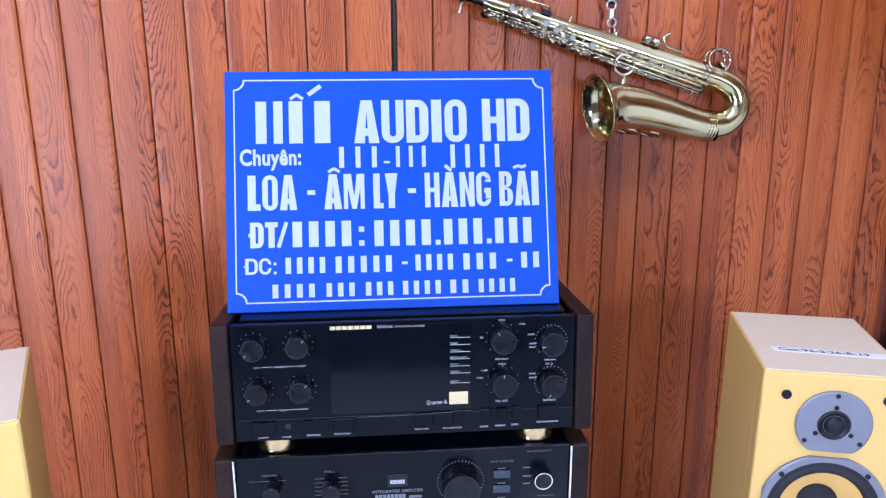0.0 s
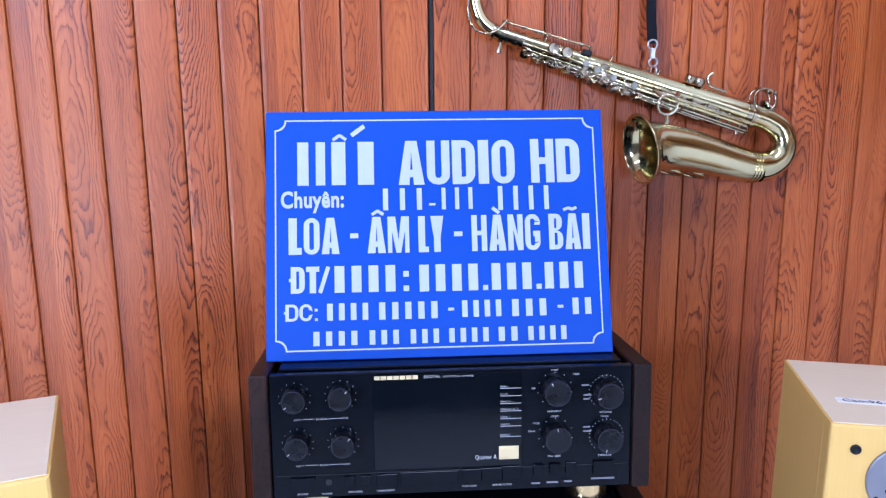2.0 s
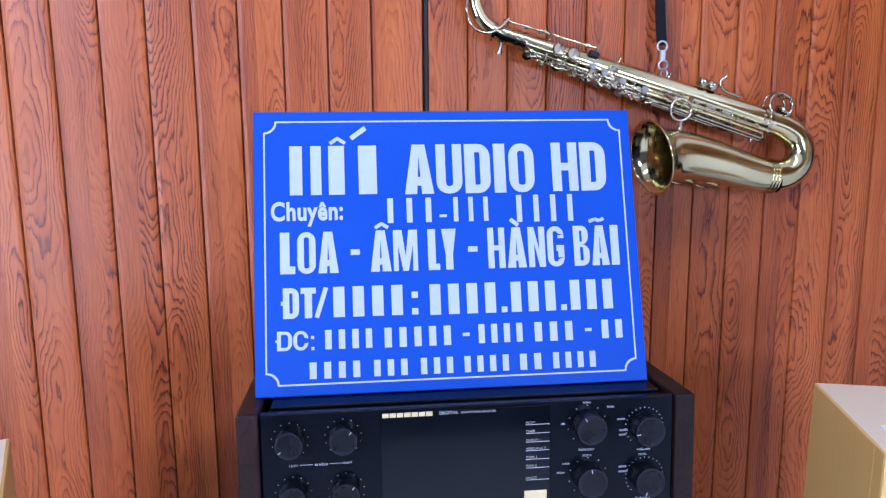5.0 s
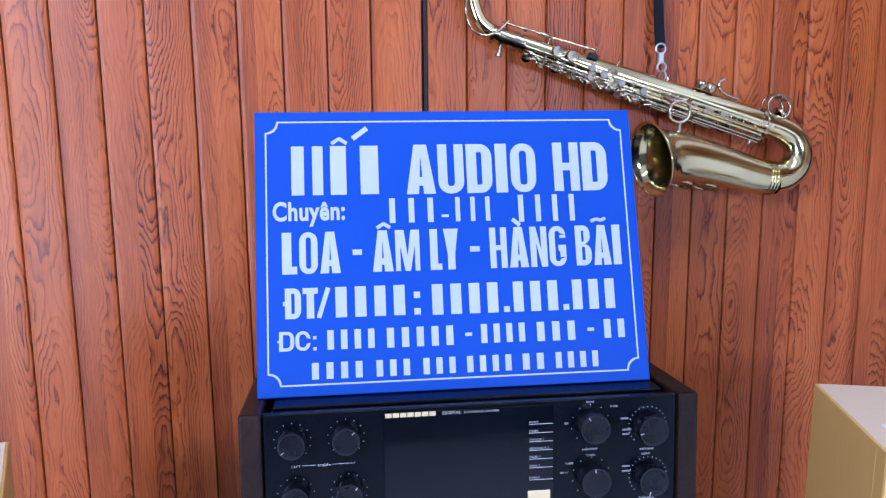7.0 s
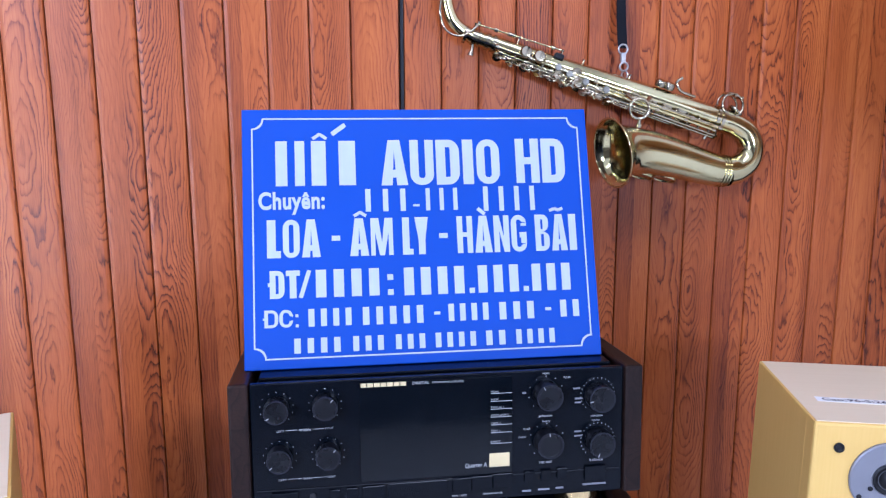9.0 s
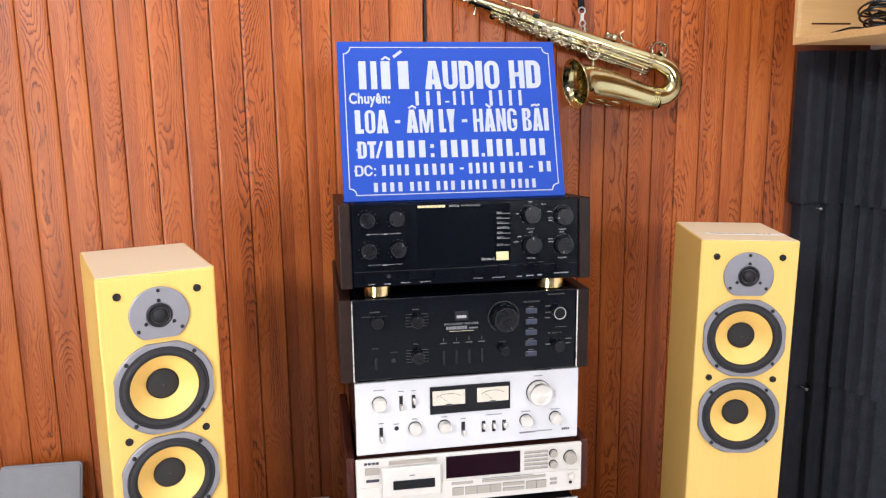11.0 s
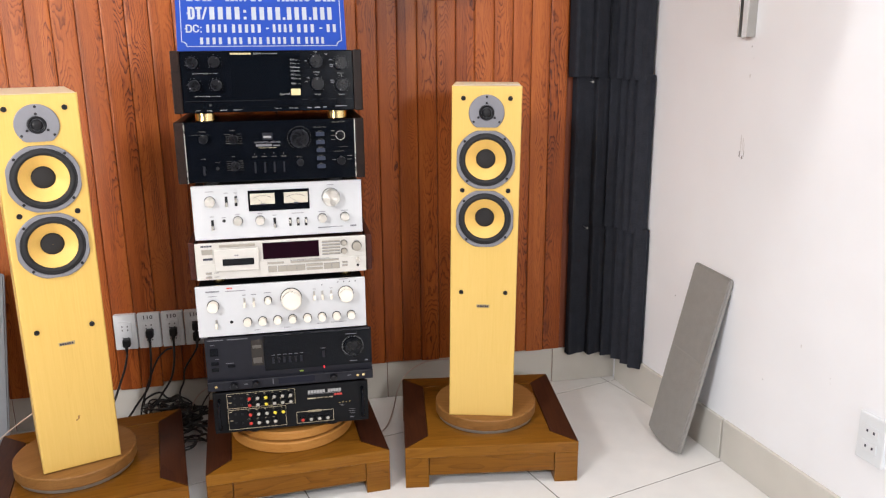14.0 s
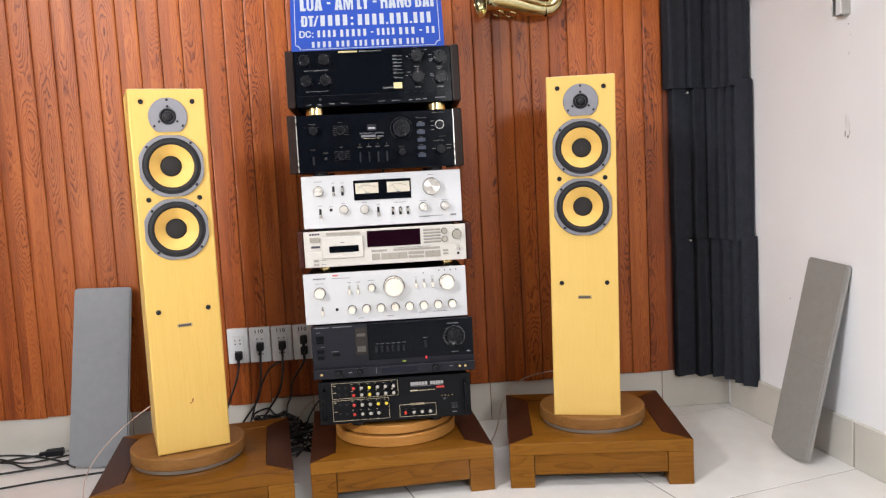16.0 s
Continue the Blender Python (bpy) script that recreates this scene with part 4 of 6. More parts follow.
# silver amplifier with two level meters
X0, W, H = -0.1785, 0.4195, 0.1375
am = chassis("integrated_amplifier", pose(X0, 0.855, 0.7205, 0, 0, 1.0), "silver integrated amplifier with two lit level meters", W, H, 0.34, SILVER, CHEEK, None)
feet(am, (0.04, 0.38), 0.34, 0.018, 0.0085, RUBBER)
vu = screen(am, "meter_window", 0.323 * W, 0.50 * H, 0.682 * W, 0.88 * H, GLASS_BLACK, 0.003, "black meter window")
for a, b in ((0.334, 0.478), (0.532, 0.674)):
    d = part("meter_dial", boxes(((0.5 * (a + b) * W, -0.0034, 0.725 * H), ((b - a) * W, 0.001, 0.20 * H))), VU, vu, "cream meter dial")
    bm = bmesh.new()
    mx = 0.5 * (a + b) * W
    for i in range(15):
        t = radians(50 + 80 * i / 14)
        box(bm, (mx + 0.032 * math.cos(t), -0.0041, 0.63 * H + 0.021 * math.sin(t)), (0.004, 0.0004, 0.0006), 0, (0, -math.degrees(t) + 90, 0))
    box(bm, (mx - 0.008, -0.0041, 0.70 * H), (0.0005, 0.0004, 0.018), 0, (0, -50, 0))
    part("scale_marks", bm, INK, d)
    part("pivot", boxes(((mx, -0.0042, 0.625 * H), (0.011, 0.0016, 0.004), 0.0006)), INK, d)
knob(am, 0.812 * W, 0.70 * H, 0.0220, 0.022, SPUN, shade_rim=0.001)
for u, v, r in ((0.103, 0.71, 0.0125), (0.255, 0.335, 0.0108), (0.385, 0.325, 0.0108), (0.755, 0.31, 0.0108), (0.892, 0.315, 0.0108)):
    knob(am, u * W, v * H, r, 0.016, SPUN, shade_rim=0.001)
for u, v, dn in ((0.197, 0.70, True), (0.252, 0.70, False), (0.108, 0.28, True), (0.470, 0.265, True), (0.562, 0.265, False), (0.609, 0.262, False), (0.656, 0.259, False)):
    lever(am, u * W, v * H, RUBBER, CHROME, 0.025 if u < 0.5 else 0.021, dn)
knob(am, 0.175 * W, 0.345 * H, 0.0042, 0.001, RUBBER, name="headphone_jack")
bars("maker_mark", word_bars(0.728 * W, 0.115 * H, 0.030, 0.0028, 8, 0.15) + word_bars(0.925 * W, 0.115 * H, 0.016, 0.0045, 4, 0.15), PRINT_GREY, am)
bars("small_print", [(u * W - w / 2, v * H, w, 0.0014) for u, v, w in ((0.103, 0.885, 0.020), (0.197, 0.85, 0.010), (0.252, 0.845, 0.008), (0.812, 0.92, 0.016), (0.108, 0.425, 0.010), (0.175, 0.40, 0.010), (0.255, 0.45, 0.010), (0.385, 0.445, 0.012), (0.47, 0.40, 0.009), (0.609, 0.42, 0.030), (0.755, 0.425, 0.018), (0.892, 0.425, 0.018), (0.84, 0.125, 0.034))], PRINT_GREY, am)

# champagne cassette deck with mahogany cheeks
X0, W, H = -0.1815, 0.4275, 0.0950
am = chassis("cassette_deck", pose(X0, 0.850, 0.6180), "champagne coloured cassette deck with a dark display and mahogany cheeks", W, H, 0.33, CHAMP, CHEEK_RED, CHEEK_RED, 0.016, 0.008, 0.004, 0.014)
feet(am, (0.05, 0.375), 0.33, 0.016, 0.0150, GOLD)
part("panel_step", boxes(((W / 2, -0.0015, 0.225 * H), (W - 0.002, 0.003, 0.43 * H), 0.0008)), CHAMP, am)
drawer = part("cassette_door", boxes(((0.235 * W, -0.005, 0.54 * H), (0.255 * W, 0.010, 0.60 * H), 0.0016)), CHAMP, am)
screen(drawer, "door_window", 0.155 * W, 0.40 * H, 0.335 * W, 0.58 * H, GLASS_BLACK, 0.002, "dark cassette window", -0.010)
bars("door_mark", [(0.225 * W, 0.66 * H, 0.010, 0.0022)], PRINT_GREY, drawer, -0.0104)
screen(am, "display_window", 0.388 * W, 0.49 * H, 0.718 * W, 0.94 * H, DISPLAY_RED, 0.002, "dark reddish display window")
bars("door_slit", [(0.14 * W, 0.885 * H, 0.205 * W, 0.006)], CHAMP_D, am, -0.002, 0.004)
for r in range(5):
    for c in range(3):
        button(am, (0.755 + 0.036 * c) * W, (0.895 - 0.085 * r) * H, 0.0145, 0.0036, 0.0016, CHAMP_D)
        bars("button_gap", [((0.755 + 0.036 * c) * W - 0.0078, (0.895 - 0.085 * r) * H - 0.0036, 0.0156, 0.0018)], PRINT_GREY, am, -0.0003, 0.0004)
for u, v, r in ((0.868, 0.83, 0.0072), (0.868, 0.60, 0.0072)):
    knob(am, u * W, v * H, r, 0.008, CHAMP_D, shade_rim=0.001)
knob(am, 0.945 * W, 0.72 * H, 0.0118, 0.012, CHAMP_D, shade_rim=0.001)
knob(am, 0.948 * W, 0.345 * H, 0.0056, 0.008, CHROME, 0, None, None, 60, "knob", -0.003)
knob(am, 0.948 * W, 0.185 * H, 0.0034, 0.001, RUBBER, 0, None, None, 60, "headphone_jack", -0.003)
for u0, u1, v0, v1 in ((0.412, 0.505, 0.355, 0.40), (0.548, 0.832, 0.355, 0.40), (0.415, 0.462, 0.13, 0.29), (0.472, 0.522, 0.13, 0.29), (0.524, 0.580, 0.13, 0.29), (0.582, 0.630, 0.13, 0.29), (0.64, 0.735, 0.235, 0.30), (0.64, 0.735, 0.13, 0.19), (0.745, 0.788, 0.13, 0.29), (0.792, 0.836, 0.13, 0.29), (0.855, 0.885, 0.265, 0.305), (0.855, 0.885, 0.175, 0.215), (0.055, 0.085, 0.17, 0.215), (0.055, 0.085, 0.06, 0.105)):
    button(am, (u0 + u1) / 2 * W, (v0 + v1) / 2 * H, (u1 - u0) * W, (v1 - v0) * H, 0.002, CHAMP_D, "button", -0.003)
    bars("button_gap", [(u0 * W - 0.0006, v0 * H - 0.0006, (u1 - u0) * W + 0.0012, (v1 - v0) * H + 0.0012)], PRINT_GREY, am, -0.0031, 0.0004)
screen(am, "power_button", 0.038 * W, 0.70 * H, 0.098 * W, 0.84 * H, CHAMP_D, 0.003)
screen(am, "slot", 0.042 * W, 0.54 * H, 0.098 * W, 0.60 * H, INK, 0.0008)
bars("maker_mark", word_bars(0.035 * W, 0.90 * H, 0.028, 0.0045, 4, 0.15), INK, am)
bars("small_print", [(0.545 * W, 0.425 * H, 0.10, 0.0012), (0.10 * W, 0.19 * H, 0.012, 0.0012), (0.10 * W, 0.08 * H, 0.012, 0.0012), (0.93 * W, 0.87 * H, 0.012, 0.0012)], PRINT_GREY, am, -0.0035)

# silver amplifier with cream knobs
X0, W, H = -0.1895, 0.4300, 0.1350
am = chassis("integrated_amplifier", pose(X0, 0.845, 0.4668), "silver integrated amplifier with pale cream knobs", W, H, 0.34, SILVER, BLACK_MAT, None)
feet(am, (0.05, 0.38), 0.34, 0.018, 0.0045, RUBBER)
KN = CREAM
for u, v, r, d in ((0.097, 0.62, 0.0135, 0.020), (0.415, 0.67, 0.0085, 0.016), (0.553, 0.675, 0.0262, 0.026), (0.880, 0.70, 0.0190, 0.024)):
    knob(am, u * W, v * H, r, d, KN, 0, None, CHROME, shade_rim=0.0016)
for i in range(8):
    u = 0.288 + 0.0885 * i
    knob(am, u * W, 0.262 * H, 0.0098, 0.016, KN, 0, None, CHROME, shade_rim=0.0016)
for u, v in ((0.278, 0.64), (0.332, 0.64), (0.690, 0.69), (0.740, 0.69), (0.792, 0.69), (0.108, 0.25)):
    s = part("switch_slot", boxes(((u * W, -0.0006, v * H + 0.004), (0.0052, 0.0012, 0.017), 0.0005)), STEEL, am)
    part("lever", boxes(((u * W, -0.006, v * H - 0.004), (0.0058, 0.012, 0.012), 0.001)), CREAM, s)
knob(am, 0.195 * W, 0.275 * H, 0.0042, 0.001, RUBBER, name="headphone_jack")
for i in range(4):
    knob(am, (0.835 + 0.035 * i) * W, 0.935 * H, 0.0017, 0.001, INK, name="indicator")
knob(am, 0.738 * W, 0.90 * H, 0.0017, 0.001, INK, name="indicator")
bars("maker_mark", word_bars(0.060 * W, 0.885 * H, 0.034, 0.0035, 8, 0.15), PRINT_GREY, am)
bars("model_mark", word_bars(0.180 * W, 0.935 * H, 0.014, 0.0034, 4, 0.1), PRINT_RED, am)
bars("small_print", [(u * W - w / 2, v * H, w, 0.0013) for u, v, w in ((0.23, 0.885, 0.05), (0.097, 0.80, 0.022), (0.278, 0.79, 0.009), (0.332, 0.79, 0.012), (0.415, 0.81, 0.018), (0.69, 0.82, 0.008), (0.792, 0.82, 0.008), (0.87, 0.985, 0.022), (0.34, 0.075, 0.014), (0.52, 0.085, 0.018), (0.83, 0.12, 0.04), (0.72, 0.115, 0.020))], PRINT_GREY, am)

# dark grey amplifier with a stepped front
X0, W, H = -0.1780, 0.4300, 0.1425
am = chassis("integrated_amplifier", pose(X0, 0.842, 0.3200), "dark grey amplifier with a stepped front and lit indicators", W, H, 0.35, GREY_DARK, BLACK_MAT, None)
feet(am, (0.05, 0.38), 0.35, 0.018, 0.0085, RUBBER)
screen(am, "upper_panel", 0.345 * W, 0.30 * H, 0.997 * W, 0.985 * H, BLACK, 0.002)
screen(am, "vertical_window", 0.270 * W, 0.42 * H, 0.340 * W, 0.92 * H, WINDOW_BROWN, 0.0015, "brown tinted window")
screen(am, "window_badge", 0.278 * W, 0.47 * H, 0.330 * W, 0.58 * H, WINDOW_BAND, 0.002)
screen(am, "window_badge", 0.278 * W, 0.76 * H, 0.330 * W, 0.82 * H, WINDOW_BAND, 0.002)
part("lower_ledge", boxes(((W / 2, -0.006, 0.095 * H), (W, 0.012, 0.18 * H), 0.0015)), GREY_DARK, am)
knob(am, 0.882 * W, 0.66 * H, 0.0228, 0.020, KNOB_BLACK, 0, PRINT_GREY, None, 220, "knob", -0.002)
tk = ticks(am, 0.882 * W, 0.66 * H, 0.0262, 0.0292, 32, PRINT_WHITE, -50, 230, 0.0009)
tk.location.y = -0.0025
for i in range(6):
    button(am, (0.395 + 0.034 * i) * W, 0.50 * H, 0.0062, 0.016, 0.003, GREY_DARK, "button", -0.002)
bars("button_names", [((0.388 + 0.034 * i) * W, 0.60 * H, 0.009, 0.0012) for i in range(6)] + [(0.685 * W, 0.66 * H, 0.012, 0.0014), (0.84 * W, 0.90 * H, 0.030, 0.0018), (0.86 * W, 0.36 * H, 0.02, 0.0012), (0.955 * W, 0.35 * H, 0.008, 0.003)], PRINT_GREY, am, -0.0025)
screen(am, "lamp_green", 0.552 * W, 0.228 * H, 0.574 * W, 0.256 * H, LED_GREEN, 0.001, "small lit green indicator", -0.0)
screen(am, "lamp_red", 0.697 * W, 0.262 * H, 0.706 * W, 0.315 * H, LED_RED, 0.003, "small lit red indicator", -0.0)
button(am, 0.702 * W, 0.55 * H, 0.007, 0.018, 0.003, GREY_DARK, "button", -0.002)
for u, v, w, h in ((0.052, 0.74, 0.020, 0.020), (0.052, 0.52, 0.018, 0.009), (0.052, 0.40, 0.018, 0.009), (0.148, 0.45, 0.018, 0.007)):
    button(am, u * W, v * H, w, h, 0.003, BLACK)
for u, r in ((0.155, 0.0088), (0.285, 0.0088), (0.755, 0.0088)):
    knob(am, u * W, 0.105 * H, r, 0.014, KNOB_BLACK, 0, PRINT_GREY, None, 90, "knob", -0.012)
screen(am, "blue_window", 0.42 * W, 0.055 * H, 0.640 * W, 0.165 * H, DISPLAY_STRIP, 0.001, "dark display strip", -0.012)
for u in (0.050, 0.905, 0.940):
    knob(am, u * W, 0.095 * H, 0.0040, 0.0015, GOLD, 0, None, RUBBER, 60, "jack", -0.012)
bars("small_print", word_bars(0.018 * W, 0.955 * H, 0.040, 0.0025, 9, 0.15) + [(0.13 * W, 0.955 * H, 0.052, 0.002), (0.03 * W, 0.87 * H, 0.012, 0.0014), (0.115 * W, 0.50 * H, 0.02, 0.0013), (0.055 * W, 0.60 * H, 0.01, 0.0012)], PRINT_GREY, am)
bars("ledge_print", [(0.385 * W, 0.06 * H, 0.002, 0.016), (0.215 * W, 0.10 * H, 0.010, 0.002), (0.84 * W, 0.10 * H, 0.010, 0.002)], PRINT_GREY, am, -0.0125)

# black karaoke power amplifier with rows of coloured knobs
X0, W, H = -0.1700, 0.4080, 0.1170
am = chassis("power_amplifier", pose(X0, 0.845, 0.1925), "black karaoke power amplifier with rows of small coloured knobs", W, H, 0.34, BLACK_MAT, BLACK_MAT, None)
feet(am, (0.10, 0.31), 0.34, 0.018, 0.013, RUBBER)
for x in (0.016, W - 0.016):
    hd = bmesh.new()
    sweep(hd, spline([(x, 0, 0.020), (x, -0.016, 0.021), (x, -0.022, 0.030), (x, -0.022, H - 0.030), (x, -0.016, H - 0.021), (x, 0, H - 0.020)], 5), 0.0042, 10)
    smooth(part("handle", hd, BLACK, am, "black bow handle"), 60)


def frame_line(x0, z0, x1, z1, t=0.0007):
    return [(x0, z0, x1 - x0, t), (x0, z1, x1 - x0, t), (x0, z0, t, z1 - z0), (x1, z0, t, z1 - z0)]


bars("panel_outline", frame_line(0.036, 0.069, 0.212, 0.111) + frame_line(0.036, 0.008, 0.186, 0.064) + frame_line(0.214, 0.008, 0.312, 0.041), PRINT_GOLD, am)
rows = ((0.0985, 6), (0.0795, 6), (0.0525, 5), (0.0275, 4))
for r, (z, n) in enumerate(rows):
    for c in range(n):
        cap = RED if c == 0 else YELLOW if (r < 2 and c == 2) or (r == 2 and c > 2) else CAP_GREY
        k = knob(am, 0.094 + 0.0214 * c, z, 0.0062, 0.012, KNOB_BLACK, 0.0012)
        part("cap", lathe(bmesh.new(), [(0.0044, 0.012), (0.0044, 0.0137), (0.0030, 0.0146)], 16, at_front(0.094 + 0.0214 * c, z)), cap, k, "coloured knob cap")
    knob(am, 0.055, z, 0.0034, 0.001, RUBBER, name="jack")
    button(am, 0.073, z - 0.001, 0.006, 0.005, 0.003, RUBBER)
    bars("row_print", [(0.040, z + 0.006, 0.007, 0.0012)] + [(0.0875 + 0.0214 * c, z + 0.0078, 0.004, 0.0010) for c in range(n)], PRINT_GOLD, am)
for c in range(4):
    k = knob(am, 0.230 + 0.0222 * c, 0.0225, 0.0066, 0.012, KNOB_BLACK, 0.0012)
    part("cap", lathe(bmesh.new(), [(0.0044, 0.012), (0.0044, 0.0137), (0.0030, 0.0146)], 16, at_front(0.230 + 0.0222 * c, 0.0225)), RED if c == 0 else CAP_GREY, k, "coloured knob cap")
bars("outline_tab", frame_line(0.244, 0.0388, 0.280, 0.0432), PRINT_GOLD, am, -0.0008)
bars("maker_mark", word_bars(0.247, 0.0925, 0.046, 0.0088, 6, 0.12) + word_bars(0.300, 0.0925, 0.036, 0.0088, 5, 0.12), PRINT_WHITE, am)
bars("maker_line", [(0.247, 0.0900, 0.086, 0.0007)], PRINT_WHITE, am)
bars("red_mark", word_bars(0.316, 0.0815, 0.022, 0.0055, 3, 0.1), PRINT_RED, am)
bars("model_mark", word_bars(0.245, 0.0765, 0.022, 0.0032, 7, 0.2), PRINT_GOLD, am)
writing("words_power_amplifier", "POWER AMPLIFIER", 0.270, 0.0765, 0.043, 0.0032, PRINT_GOLD, am, -0.0006, 0.01)
for x, z in ((0.330, 0.059), (0.339, 0.060), (0.348, 0.059), (0.358, 0.060)):
    knob(am, x, z, 0.0014, 0.001, GOLD, name="indicator")
bars("indicator_print", [(0.331, 0.052, 0.012, 0.0006), (0.334, 0.049, 0.006, 0.0012), (0.355, 0.024, 0.016, 0.0008), (0.355, 0.030, 0.016, 0.0008), (0.355, 0.036, 0.016, 0.0008), (0.356, 0.012, 0.012, 0.002)], PRINT_GREY, am)


# ---- the shop sign, leaning back on the top amplifier ----
SW, SH = 0.404, 0.294
lean = math.degrees(math.atan2(0.089, 0.280))
sign = thing("shop_sign", pose(-0.1845, 0.8935, 1.1795, -lean, 0, 0), "blue sign board with white lettering leaning on the amplifier", "sign")
part("board", boxes(((SW / 2, 0.004, SH / 2), (SW, 0.008, SH), 0.0008)), BLUE, sign)
c = 0.012


def sign_border(t0):
    w, h = SW - t0, SH - t0
    r = c
    pts = []
    for cx, cz, a0 in ((t0, t0, 90), (w, t0, 180), (w, h, 270), (t0, h, 0)):
        arc = [(cx + r * math.cos(radians(a0 - 90 * k / 6)), cz + r * math.sin(radians(a0 - 90 * k / 6))) for k in range(7)]
        pts += arc
    return pts


bm = bmesh.new()
ring = sign_border(0.0105)
inner = []
for (x, z) in ring:
    v = Vector((x - SW / 2, z - SH / 2))
    inner.append((x - 0.0017 * (1 if v.x > 0 else -1), z - 0.0017 * (1 if v.y > 0 else -1)))
a = [bm.verts.new((x, -0.0006, z)) for x, z in ring]
b = [bm.verts.new((x, -0.0006, z)) for x, z in inner]
for k in range(len(a)):
    j = (k + 1) % len(a)
    bm.faces.new((a[k], a[j], b[j], b[k]))
part("border_line", bm, WHITE, sign)


def letter_shapes(ch, w, h, t):
    """The pieces of a heavy narrow capital, w by h, with stems t wide; each is a closed outline."""
    tb = 0.82 * t

    def rect(x0, z0, x1, z1):
        return [(x0, z0), (x1, z0), (x1, z1), (x0, z1)]

    def corner(cx, cz, rx, rz, a0):
        return [(cx + rx * math.cos(radians(a0 + 15 * k)), cz + rz * math.sin(radians(a0 + 15 * k))) for k in range(7)]

    def round_box(x0, z0, x1, z1, rl, rr):
        k = 1.12
        return (corner(x1 - rr, z0 + rr * k, rr, rr * k, -90) + corner(x1 - rr, z1 - rr * k, rr, rr * k, 0)
                + corner(x0 + rl, z1 - rl * k, rl, rl * k, 90) + corner(x0 + rl, z0 + rl * k, rl, rl * k, 180))

    def band(outer, inner, keep=lambda x, z: True, closed=True):
        out = []
        for a in range(len(outer) - (0 if closed else 1)):
            b = (a + 1) % len(outer)
            if keep((outer[a][0] + outer[b][0]) / 2, (outer[a][1] + outer[b][1]) / 2):
                out.append([outer[a], outer[b], inner[b], inner[a]])
        return out

    def bowl(z0, z1, ww, top, low):
        r = min(0.46 * ww, 0.42 * (z1 - z0))
        return band(round_box(0, z0, ww, z1, 1e-5, r), round_box(t, z0 + low, ww - t, z1 - top, 1e-5, max(r - t, 0.0008)))

    if ch == "I":
        return [rect((w - t) / 2, 0, (w + t) / 2, h)]
    if ch == "H":
        return [rect(0, 0, t, h), rect(w - t, 0, w, h), rect(t, h * 0.5 - tb / 2, w - t, h * 0.5 + tb / 2)]
    if ch == "L":
        return [rect(0, 0, t, h), rect(t, 0, w, tb)]
    if ch == "T":
        return [rect(0, h - tb, w, h), rect((w - t) / 2, 0, (w + t) / 2, h - tb)]
    if ch == "D":
        return bowl(0, h, w, tb, tb)
    if ch == "B":
        return bowl(0, h * 0.53, w, tb / 2, tb) + bowl(h * 0.53, h, w * 0.95, tb, tb / 2)
    if ch in "OCG":
        r = 0.47 * w
        outer, inner = round_box(0, 0, w, h, r, r), round_box(t, tb, w - t, h - tb, r - t, r - t)
        if ch == "O":
            return band(outer, inner)
        e, low, top = 1.12 * r, 0.36 * h, 0.64 * h
        ends = [rect(w - t, h - max(e, 0.30 * h), w, h - e)] if e < 0.28 * h else []
        if ch == "C":
            ends += [rect(w - t, e, w, max(e, 0.32 * h))] if e < 0.28 * h else []
        else:
            ends += [rect(w * 0.54, h * 0.38, w, h * 0.53)] + ([rect(w - t, e, w, h * 0.38)] if e < 0.36 * h else [])
        return band(outer, inner, lambda x, z: x < 0.7 * w or not low < z < top) + ends
    if ch == "U":
        r = 0.46 * w
        outer = [(0, h)] + corner(r, r, r, r, 180) + corner(w - r, r, r, r, -90) + [(w, h)]
        inner = [(t, h)] + corner(r, r, r - t, r - tb, 180) + corner(w - r, r, r - t, r - tb, -90) + [(w - t, h)]
        return band(outer, inner, closed=False)
    if ch == "N":
        return [rect(0, 0, t, h), rect(w - t, 0, w, h), [(t, h), (t, h * 0.58), (w - t, 0), (w - t, h * 0.42)]]
    if ch == "M":
        q = 0.20 * w
        return [rect(0, 0, q, h), rect(w - q, 0, w, h), [(q, h), (q, h * 0.60), (w / 2 - 0.11 * w, 0), (w / 2, 0), (w / 2, h * 0.36), (w / 2 - 0.14 * w, h)],
                [(w - q, h), (w / 2 + 0.14 * w, h), (w / 2, h * 0.36), (w / 2, 0), (w / 2 + 0.11 * w, 0), (w - q, h * 0.60)]]
    if ch == "A":
        t1, a, zi = t * 1.02, 0.22 * w, 0.76 * h

        def inner_x(z):
            return t1 + (w / 2 - t1) * z / zi
        z0, z1 = 0.17 * h, 0.17 * h + tb * 0.9
        return [[(0, 0), (t1, 0), (w / 2, zi), (w / 2, h), (w / 2 - a, h)], [(w, 0), (w / 2 + a, h), (w / 2, h), (w / 2, zi), (w - t1, 0)],
                [(inner_x(z0), z0), (w - inner_x(z0), z0), (w - inner_x(z1), z1), (inner_x(z1), z1)]]
    if ch == "Y":
        t1 = t * 1.05
        return [[(0, h), (w / 2 - t / 2, 0.38 * h), (w / 2, 0.38 * h), (w / 2, 0.60 * h), (t1, h)], [(w, h), (w - t1, h), (w / 2, 0.60 * h), (w / 2, 0.38 * h), (w / 2 + t / 2, 0.38 * h)], rect(w / 2 - t / 2, 0, w / 2 + t / 2, 0.38 * h)]
    return [rect(0, 0, w, h)]


WIDE = {"I": 0.52, "L": 0.82, "M": 1.32, "A": 1.12, "T": 0.95, "Y": 1.05}


